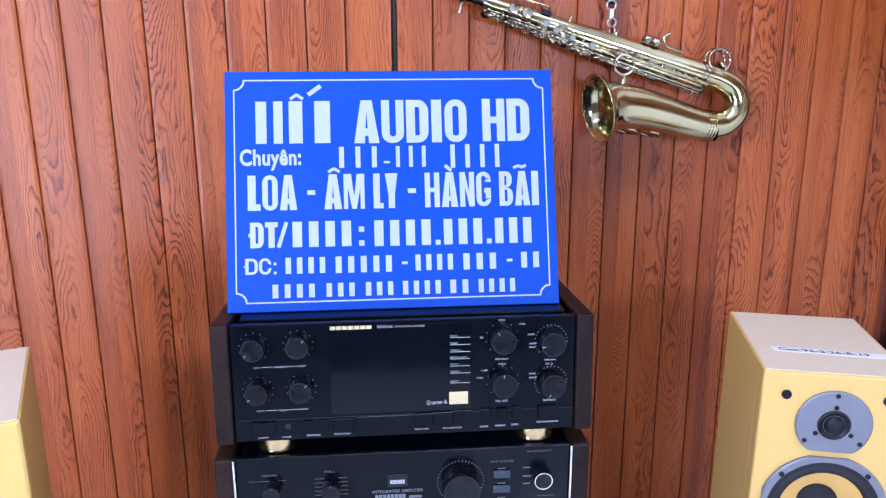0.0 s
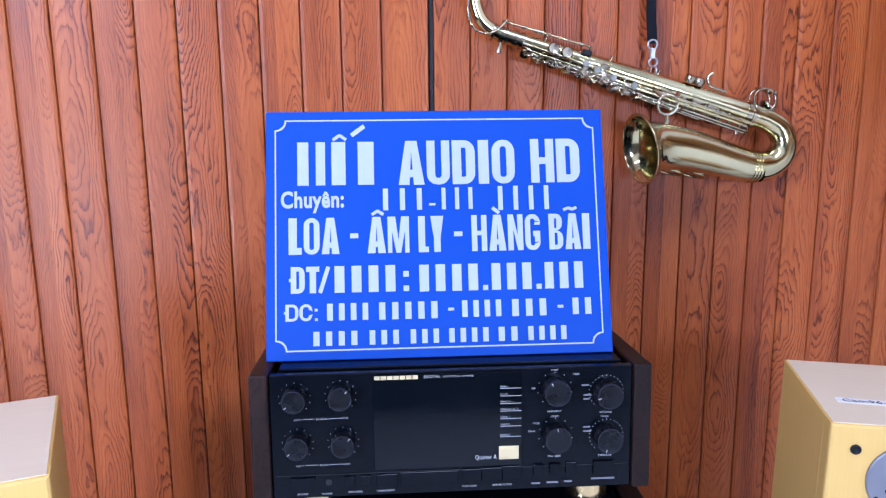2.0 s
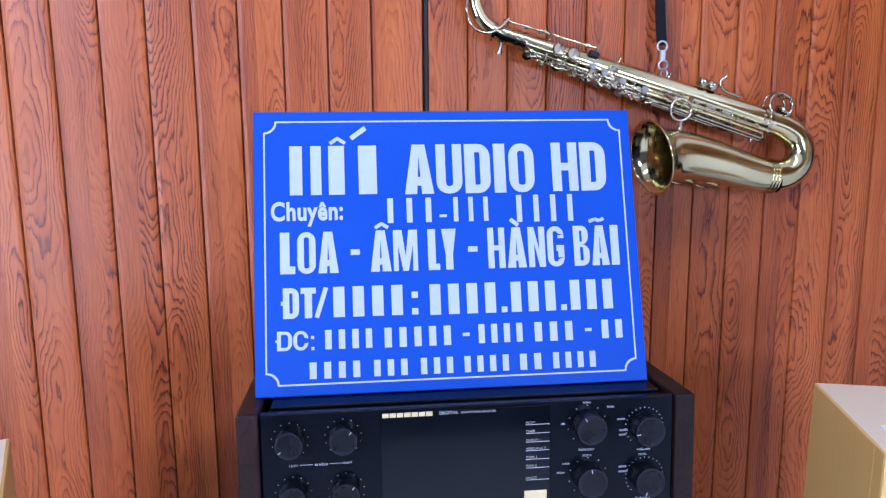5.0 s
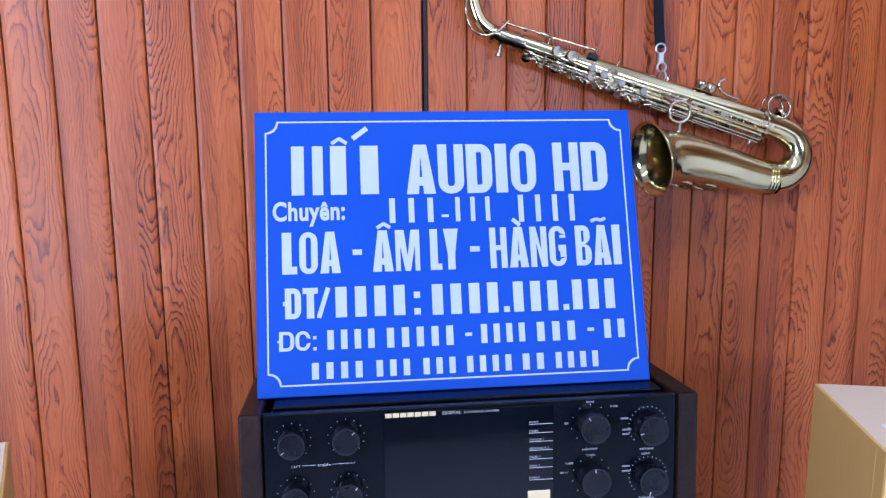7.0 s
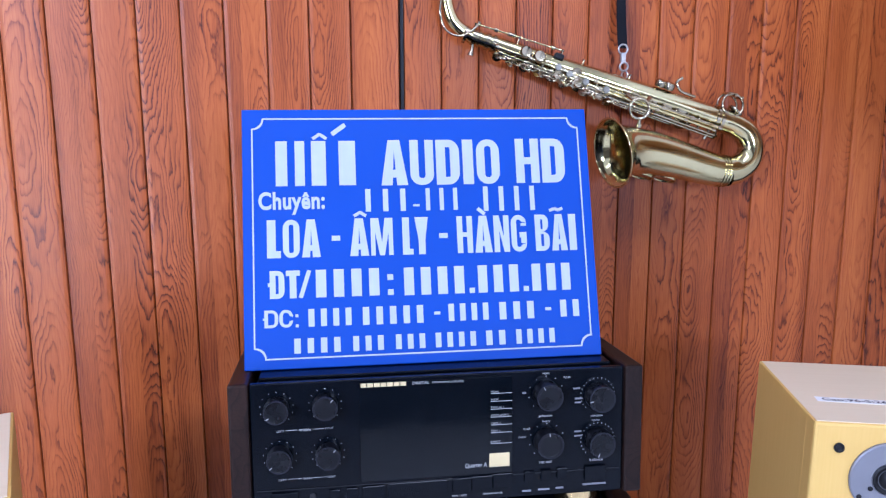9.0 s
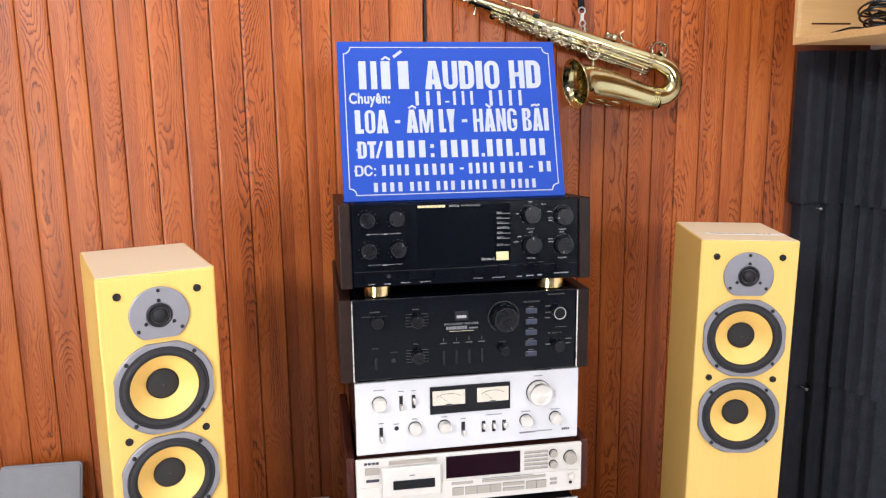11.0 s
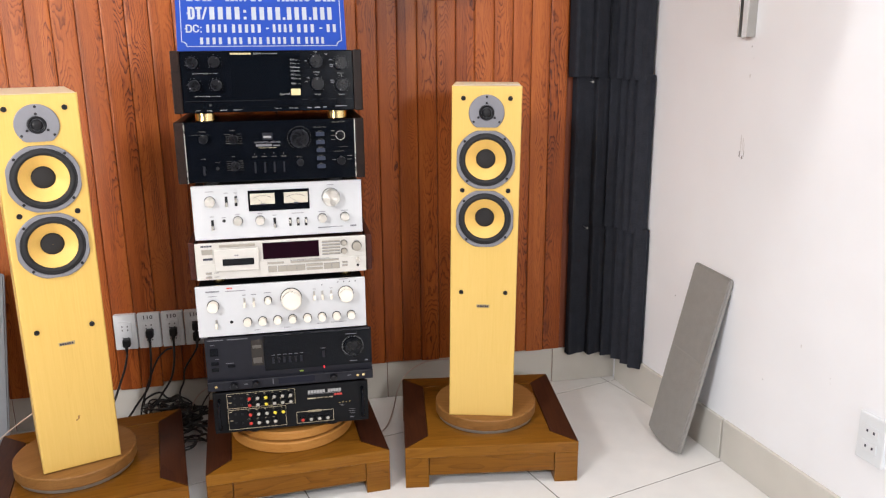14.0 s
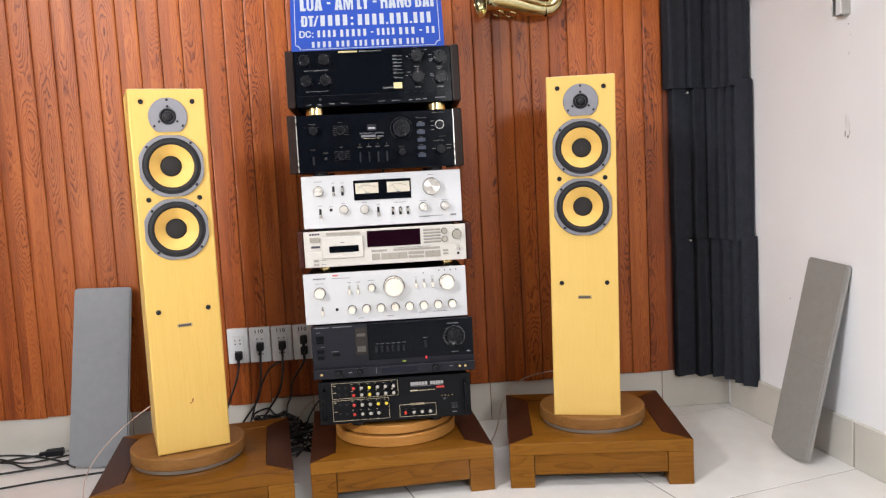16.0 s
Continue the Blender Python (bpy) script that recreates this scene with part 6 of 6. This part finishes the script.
# ---- acoustic foam bent round the room's corner ----
def foam_tile(z0, z1, dx, push, seed):
    rnd = random.Random(seed)
    path = spline([(0.985 + dx, 1.362), (1.062 + dx, 1.360), (1.126, 1.348), (1.172, 1.300), (1.214 - 0.0035 * seed, 1.170 + 0.012 * seed)], 10)
    length = [0.0]
    for p, q in zip(path, path[1:]):
        length.append(length[-1] + float(np.hypot(*(q - p))))

    def at(s):
        s = max(0, min(length[-1] - 1e-6, s))
        k = max(i for i in range(len(length)) if length[i] <= s)
        k = min(k, len(path) - 2)
        f = (s - length[k]) / (length[k + 1] - length[k])
        p = path[k] * (1 - f) + path[k + 1] * f
        d = (path[k + 1] - path[k]) / np.hypot(*(path[k + 1] - path[k]))
        return p, np.array((d[1], -d[0]))
    tile = thing("acoustic_foam_panel", Matrix(), "black ridged acoustic foam panel bent round the wall corner", "foam panel", "acoustic foam panels")
    levels = 7

    def strip(name, ring, droop):
        bm = bmesh.new()
        rows = []
        for k in range(levels):
            z = z0 + (z1 - z0) * k / (levels - 1)
            row = []
            for p, j in ring:
                dz = droop if k == 0 else 0.0
                row.append(bm.verts.new((p[0] + rnd.uniform(-j, j), p[1] + rnd.uniform(-j, j), z + dz + rnd.uniform(-j, j) * (k in (0, levels - 1)))))
            rows.append(row)
        m = len(ring)
        for a, b in zip(rows, rows[1:]):
            for i in range(m):
                j = (i + 1) % m
                bm.faces.new((a[i], a[j], b[j], b[i]))
        bm.faces.new(rows[0][::-1])
        bm.faces.new(rows[-1])
        bmesh.ops.recalc_face_normals(bm, faces=bm.faces)
        part(name, bm, FOAM, tile)

    cuts = np.cumsum([0.0, 1.35, 1.15, 1.10, 0.95, 0.75, 0.75]) / 6.05 * length[-1]
    for i, (s0, s1) in enumerate(zip(cuts, cuts[1:])):
        torn = 0.007 if i == 0 and seed < 3 else 0.0
        ring = []
        for f, h in ((0.01, 0.0072), (0.015, 0.012), (0.06, 0.030), (0.13, 0.0345), (0.22, 0.033), (0.60, 0.021), (0.97, 0.013), (0.99, 0.0072)):
            p, nrm = at(s0 + (s1 - s0 - torn) * f)
            ring.append((p + nrm * (h * (0.8 if torn else 1.0) + push), 0.0010 if h > 0.012 else 0.0))
        strip("ridge", ring, -0.010 * i / 6)
    front = [at(length[-1] * k / 12) for k in range(13)]
    strip("backing", [(p + nn * (0.0072 + push), 0.0) for p, nn in front] + [(p + nn * 0.001, 0.0) for p, nn in front[::-1]], 0.0)
    return tile


foam_tile(0.117, 0.600, 0.012, 0.000, 1)
foam_tile(0.592, 1.096, 0.009, 0.009, 2)
foam_tile(1.088, 1.467, -0.006, 0.019, 3)
for x, z in ((1.046, 1.072), (1.046, 0.584)):
    tack = thing("wall_tack", pose(x, 1.318, z), "small steel tack holding the foam", "tack", "foam tacks")
    part("head", lathe(bmesh.new(), [(0.004, 0), (0.004, 0.0015), (0.002, 0.003), (0.0003, 0.0032)], 12, FRONT), STEEL, tack)
    part("pin", boxes(((0, 0.018, 0), (0.0016, 0.036, 0.0016))), STEEL, tack)

# ---- open pine shelf box on the white wall, its open front towards the room ----
sb = thing("shelf_box", pose(0.838, 1.160, 1.468), "open pine shelf box on the white wall above the foam", "shelf")
part("bottom_board", boxes(((0.190, -0.375, 0.007), (0.380, 0.750, 0.014), 0.001)), PINE, sb)
part("side_board", boxes(((0.186, -0.006, 0.170), (0.372, 0.012, 0.310), 0.001)), PINE, sb)
part("side_board", boxes(((0.190, -0.744, 0.170), (0.380, 0.012, 0.310), 0.001)), PINE, sb)
part("back_board", boxes(((0.374, -0.370, 0.170), (0.010, 0.730, 0.310), 0.001)), PINE, sb)
part("top_board", boxes(((0.190, -0.375, 0.332), (0.380, 0.750, 0.014), 0.001)), PINE, sb)
part("front_edge", boxes(((-0.004, -0.375, 0.007), (0.008, 0.750, 0.015), 0.001), ((-0.004, -0.006, 0.170), (0.008, 0.013, 0.311), 0.001)), PINE, sb)
part("knot", boxes(((0.075, -0.0123, 0.045), (0.095, 0.001, 0.0035))), TEAK_DARK, sb, "dark knot streak in the pine")
coil = thing("cable_coil", pose(0.905, 0.985, 1.4825), "tangled black cable on the pine shelf", "cable")
bm = bmesh.new()
rnd = random.Random(4)
for k in range(9):
    c = Vector((rnd.uniform(-0.012, 0.012), rnd.uniform(-0.01, 0.01), 0.004 + 0.005 * k))
    axis = Vector((rnd.uniform(-0.6, 0.6), rnd.uniform(-0.6, 0.6), 1))
    torus(bm, c + Vector((0, 0, 0.006)), axis, 0.024 + rnd.uniform(-0.006, 0.010), 0.0024, 28)
sweep(bm, spline([(-0.02, 0.02, 0.008), (-0.03, 0.05, 0.010), (-0.045, 0.085, 0.003)], 6), 0.0022, 8)
smooth(part("loops", bm, CABLE, coil), 60)
adp = thing("power_adapter", pose(0.905, 0.898, 1.4822), "black boxy power adapter on the pine shelf", "adapter")
part("body", boxes(((0.0, 0, 0.028), (0.060, 0.070, 0.056), 0.004, None, 2)), BLACK_MAT, adp)
part("rating_label", boxes(((-0.0305, 0.0, 0.030), (0.001, 0.040, 0.020))), GREY_DARK, adp)
bag = thing("plastic_bag", pose(0.915, 0.770, 1.4822), "crumpled grey plastic bag on the pine shelf", "bag")
bm = bmesh.new()
bmesh.ops.create_icosphere(bm, subdivisions=4, radius=1.0)
for v in bm.verts:
    n1 = 1 + 0.22 * noise.noise(v.co * 2.3) + 0.10 * noise.noise(v.co * 6.0)
    v.co = Vector((v.co.x * 0.055 * n1, v.co.y * 0.085 * n1, max(0.0, (v.co.z + 0.8) * 0.032 * n1)))
part("film", bm, CLOTH, bag)

# ---- grey grilles leaning on the walls ----
def grille(bottom, across, rise, w, h, mat, label):
    xa, za = Vector(across).normalized(), Vector(rise).normalized()
    ya = za.cross(xa).normalized()
    xa = ya.cross(za)
    m = Matrix((xa, ya, za)).transposed().to_4x4()
    m.translation = Vector(bottom)
    g = thing("speaker_grille", m, label, "speaker grille", "grey speaker grilles")
    out = []
    r = 0.010
    for k in range(13):
        t = k / 12
        x = -w / 2 + w * t
        out.append((x, 0.016 * (abs(2 * t - 1)) ** 2.5))
    for cx, a0 in ((w / 2 - r, 0), (-w / 2 + r, 90)):
        for k in range(5):
            a = radians(a0 + 90 * k / 4)
            out.append((cx + r * math.cos(a), h - r + r * math.sin(a)))
    bm = prism(bmesh.new(), out, -0.006, 0.010)
    bmesh.ops.bevel(bm, geom=[e for e in bm.edges if abs(e.verts[0].co.y - e.verts[1].co.y) < 1e-6], offset=0.004, segments=2, affect="EDGES")
    smooth(part("cloth_cover", bm, mat, g), 50)
    part("rear_frame", boxes(((0, 0.0100, h * 0.52), (w * 0.93, 0.0030, h * 0.90), 0.0008)), RUBBER, g, "black board behind the cloth")
    if mat is CLOTH_WARM:
        part("cross_bar", boxes(((0, -0.0058, h * 0.52), (w * 0.90, 0.0024, 0.014), 0.0010)), mat, g, "frame bar showing through the cloth")
    return g


grille((1.137, 0.866, 0.002), (0.013, -0.169, 0), (0.113, -0.017, 0.545), 0.175, 0.562, CLOTH_WARM, "dusty grey cloth speaker grille leaning on the white wall")
grille((-0.892, 1.185, 0.002), (0.170, 0.012, 0), (0.010, 0.148, 0.540), 0.174, 0.559, CLOTH, "grey cloth speaker grille leaning on the slatted wall")


# ---- wall sockets and cables ----
def plug(m):
    p = thing("power_plug", m, "black power plug in a wall socket", "plug", "power plugs")
    part("body", boxes(((0, -0.014, 0), (0.022, 0.026, 0.026), 0.004, None, 2)), RUBBER, p)
    smooth(part("strain_relief", sweep(bmesh.new(), spline([(0, -0.022, -0.008), (0, -0.026, -0.020), (0, -0.024, -0.034)], 4), [0.0055] * 3 + [0.0045] * 3 + [0.0035] * 3, 10), RUBBER, p), 60)
    return p


for k, (x0, w) in enumerate(((-0.5085, 0.0665), (-0.4375, 0.0675), (-0.3660, 0.0665), (-0.2955, 0.0660))):
    so = thing("wall_socket", pose(x0, 1.3665, 0.262), "grey-white surface wall socket with pin holes" + (" and handwritten 110" if k else ""), "socket", "row of wall sockets")
    part("back_box", boxes(((w / 2, -0.010, 0.0575), (w, 0.020, 0.115), 0.002, None, 2)), PLASTIC_W, so)
    plate = part("insert", boxes(((w / 2, -0.0215, 0.052), (0.040, 0.003, 0.080), 0.001)), PLASTIC_W, so)
    bm = bmesh.new()
    for zz in (0.078, 0.066, 0.040, 0.028):
        for xx in (-0.008, 0.008):
            box(bm, (w / 2 + xx, -0.0232, zz), (0.0035, 0.0012, 0.0042))
    tagged(part("pin_holes", bm, INK, plate), kind="stuff")
    if k:
        writing("handwritten_110", "110", w / 2 - 0.014, 0.0965, 0.028, 0.0130, INK, so, -0.0206, 0.02)
    plug(pose(x0 + w / 2 + 0.004, 1.3425, 0.262 + (0.030, 0.055, 0.055, 0.070)[k]))
plug(pose(-0.2585, 1.3425, 0.296))


def cable(name, pts, r, mat, label, group=""):
    ob = smooth(part(name, sweep(bmesh.new(), spline(pts, 8), r, 8), mat), 60)
    return tagged(ob, label, "cable", group)


PL = "black power cord hanging from a socket to the floor"
cable("power_cable", [(-0.471, 1.318, 0.258), (-0.482, 1.305, 0.21), (-0.505, 1.29, 0.15), (-0.53, 1.27, 0.07), (-0.50, 1.25, 0.006), (-0.42, 1.27, 0.005)], 0.0034, CABLE, PL, "power cords")
cable("power_cable", [(-0.400, 1.318, 0.283), (-0.402, 1.305, 0.22), (-0.415, 1.30, 0.15), (-0.462, 1.28, 0.085), (-0.49, 1.26, 0.03), (-0.40, 1.22, 0.008)], 0.0034, CABLE, PL, "power cords")
cable("power_cable", [(-0.329, 1.318, 0.283), (-0.331, 1.305, 0.23), (-0.345, 1.30, 0.17), (-0.385, 1.29, 0.11), (-0.42, 1.27, 0.05), (-0.36, 1.22, 0.010), (-0.28, 1.20, 0.01)], 0.0034, CABLE, PL, "power cords")
cable("power_cable", [(-0.3385, 1.330, 0.262), (-0.36, 1.325, 0.255), (-0.39, 1.32, 0.22), (-0.43, 1.31, 0.12), (-0.44, 1.29, 0.04), (-0.34, 1.25, 0.008)], 0.0030, CABLE, PL, "power cords")
cable("power_cable", [(-0.2545, 1.318, 0.300), (-0.262, 1.305, 0.26), (-0.30, 1.30, 0.20), (-0.31, 1.31, 0.15), (-0.325, 1.31, 0.11), (-0.32, 1.28, 0.04), (-0.26, 1.22, 0.012)], 0.0030, CABLE, PL, "power cords")
rnd = random.Random(11)
for k in range(26):
    far = k % 2 or k % 3 == 0
    cx, cy = (-0.345 if far else -0.27) + rnd.uniform(-0.07, 0.055), (1.285 if far else 1.175) + rnd.uniform(-0.05, 0.05)
    z = 0.008 + 0.0034 * k
    R = rnd.uniform(0.035, 0.085)
    a0, e, w0 = rnd.uniform(0, 6.28), rnd.uniform(0.5, 1.0), rnd.uniform(-0.5, 0.5)
    pts = []
    for i in range(9 + k % 4):
        a = a0 + i * 0.72
        x = cx + R * math.cos(a) * 0.85 + rnd.uniform(-0.012, 0.012)
        y = cy + R * e * math.sin(a) * 1.2 + rnd.uniform(-0.012, 0.012)
        pts.append((max(-0.50 if far else -0.32, min(-0.205, x)), max(1.20 if far else 1.02, min(1.355, y)), max(0.005, z + rnd.uniform(-0.014, 0.016))))
    cable("tangled_cable", pts, rnd.choice((0.0026, 0.0032, 0.0036)), CABLE, "black cable in a tangled heap on the floor", "cable heap")
for k in range(4):
    x, y = -0.30 + 0.03 * k, 1.30 - 0.02 * k
    cable("signal_cable", [(x, y, 0.02), (x + 0.02, y - 0.01, 0.09), (x + 0.07, y - 0.05, 0.15 + 0.01 * k), (x + 0.12, y - 0.07, 0.16), (-0.10 + 0.02 * k, 1.17, 0.20 + 0.012 * k)], 0.0024, CABLE if k else CABLE_PINK, "thin cable rising behind the amplifier stack", "signal cables")
cable("speaker_wire", [(0.560, 1.075, 0.235), (0.540, 1.15, 0.218), (0.465, 1.22, 0.186), (0.405, 1.225, 0.152), (0.372, 1.225, 0.098), (0.352, 1.21, 0.030), (0.325, 1.16, 0.004), (0.30, 1.12, 0.004)], 0.0018, CABLE_PINK, "thin pale speaker wire behind the speaker", "speaker wires")
cable("speaker_wire", [(-0.590, 1.02, 0.265), (-0.64, 0.97, 0.250), (-0.728, 0.95, 0.190), (-0.800, 0.95, 0.118), (-0.835, 0.945, 0.060), (-0.842, 0.93, 0.006), (-0.80, 0.80, 0.004)], 0.0018, CABLE_PINK, "thin pale speaker wire sagging to the floor", "speaker wires")
FL = "black cable lying on the floor by the wall"
cable("floor_cable", [(-1.62, 1.20, 0.004), (-1.40, 1.27, 0.004), (-1.25, 1.30, 0.004), (-1.16, 1.33, 0.005), (-1.11, 1.335, 0.006)], 0.0036, CABLE, FL, "floor cables")
cable("floor_cable", [(-1.60, 1.02, 0.004), (-1.35, 1.18, 0.004), (-1.18, 1.19, 0.004), (-1.05, 1.24, 0.004), (-0.96, 1.31, 0.004)], 0.0034, CABLE, FL, "floor cables")
cable("floor_cable", [(-1.45, 1.10, 0.008), (-1.30, 1.26, 0.009), (-1.20, 1.27, 0.009), (-1.12, 1.22, 0.006), (-1.00, 1.24, 0.006), (-0.90, 1.29, 0.004)], 0.0032, CABLE, FL, "floor cables")
cable("floor_cable", [(-1.50, 0.92, 0.004), (-1.25, 1.02, 0.004), (-1.02, 1.10, 0.004), (-0.80, 1.15, 0.004)], 0.0030, CABLE, FL, "floor cables")
cable("floor_cable", [(-1.70, 1.10, 0.004), (-1.48, 1.22, 0.006), (-1.32, 1.33, 0.010), (-1.20, 1.345, 0.006), (-1.06, 1.28, 0.004), (-0.97, 1.20, 0.004)], 0.0034, CABLE, FL, "floor cables")
cable("floor_cable", [(-1.62, 1.28, 0.004), (-1.42, 1.335, 0.008), (-1.30, 1.22, 0.012), (-1.22, 1.10, 0.006), (-1.40, 1.02, 0.004), (-1.60, 1.06, 0.004)], 0.0034, CABLE, FL, "floor cables")
cable("floor_cable", [(-1.52, 1.34, 0.004), (-1.36, 1.30, 0.014), (-1.26, 1.31, 0.012), (-1.14, 1.26, 0.008), (-1.02, 1.33, 0.004), (-0.95, 1.345, 0.004)], 0.0030, CABLE, FL, "floor cables")
cn = thing("cable_connector", pose(-1.085, 1.335, 0.001, 0, 0, 8), "black cable connector on the floor", "connector")
part("body", boxes(((0, 0, 0.011), (0.055, 0.026, 0.022), 0.004, None, 2)), RUBBER, cn)
part("sleeve", boxes(((-0.036, 0, 0.010), (0.022, 0.013, 0.013), 0.003)), RUBBER, cn)

# ---- on the white wall ----
WD = math.degrees(math.atan(0.1185))
so = thing("wall_socket", pose(side_x(0.258), 0.258, 0.266, 0, 0, -90 + WD), "white wall socket on the white wall", "socket")
part("back_box", boxes(((0, -0.006, 0.0525), (0.074, 0.012, 0.115), 0.003, None, 2)), PLASTIC_W, so)
for zz in (0.072, 0.034):
    ins = part("insert", boxes(((0, -0.0132, zz), (0.040, 0.0026, 0.026), 0.001)), PLASTIC_W, so)
    for xx in (-0.009, 0.009):
        part("pin_hole", boxes(((xx, -0.0148, zz), (0.0048, 0.001, 0.0062), 0.0003)), INK, ins)
br = thing("wall_bracket", pose(side_x(0.788), 0.788, 1.204, 0, 0, -90 + WD), "grey steel channel fixed upright on the white wall", "bracket")
part("channel_web", boxes(((0, -0.002, 0.6), (0.036, 0.003, 1.2), 0.0006)), STEEL, br)
for x in (-0.017, 0.017):
    part("channel_flange", boxes(((x, -0.016, 0.6), (0.003, 0.026, 1.2), 0.0006)), STEEL, br)
part("channel_lip", boxes(((0.008, -0.0285, 0.6), (0.018, 0.002, 1.2))), PLASTIC_W, br)
for k in range(3):
    knob(br, 0.0, 0.06 + 0.4 * k, 0.004, 0.003, STEEL, name="screw", y=-0.004)


def smear(y, z, w, h, seed, mat, name="scuff_mark"):
    rnd = random.Random(seed)
    bm = bmesh.new()
    vs = []
    for k in range(12):
        a = 2 * math.pi * k / 12
        r = rnd.uniform(0.6, 1.1)
        vs.append(bm.verts.new((w / 2 * r * math.cos(a), -0.0004, h / 2 * r * math.sin(a))))
    bm.faces.new(vs)
    ob = part(name, bm, mat)
    ob.matrix_basis = pose(side_x(y), y, z, 0, 0, -90 + WD)
    return tagged(ob, "small grey scuff on the white wall", "scuff", kind="structure")


for i, (y, z, w, h, mat) in enumerate(((0.789, 0.926, 0.005, 0.066, DIRT), (0.781, 0.922, 0.004, 0.052, DIRT), (0.776, 0.915, 0.003, 0.040, DIRT), (0.792, 0.897, 0.006, 0.020, DIRT_DARK), (0.781, 0.890, 0.008, 0.013, DIRT_DARK), (0.775, 0.900, 0.003, 0.016, DIRT_DARK),
                                       (0.777, 1.105, 0.006, 0.014, DIRT), (0.770, 1.150, 0.003, 0.004, DIRT_DARK), (0.779, 1.180, 0.004, 0.005, DIRT_DARK), (0.50, 0.45, 0.005, 0.014, DIRT), (0.62, 0.31, 0.004, 0.004, DIRT_DARK), (1.03, 0.42, 0.006, 0.006, DIRT_DARK),
                                       (0.400, 0.405, 0.003, 0.006, DIRT), (0.398, 0.392, 0.003, 0.005, DIRT), (0.500, 0.118, 0.006, 0.005, DIRT_DARK))):
    smear(y, z, w, h, i, mat)
bm = bmesh.new()
rnd = random.Random(3)
for k in range(5):
    box(bm, (rnd.uniform(-0.014, 0.014), rnd.uniform(-0.005, 0.005), 0.0008), (0.009, 0.004, 0.0012), 0, (0, 0, rnd.uniform(0, 180)))
ob = part("floor_scrap", bm, DIRT_DARK)
ob.matrix_basis = pose(1.196, 0.402, 0.0001)
tagged(ob, "tiny dark scraps on the tiled floor", "scrap", kind="stuff")
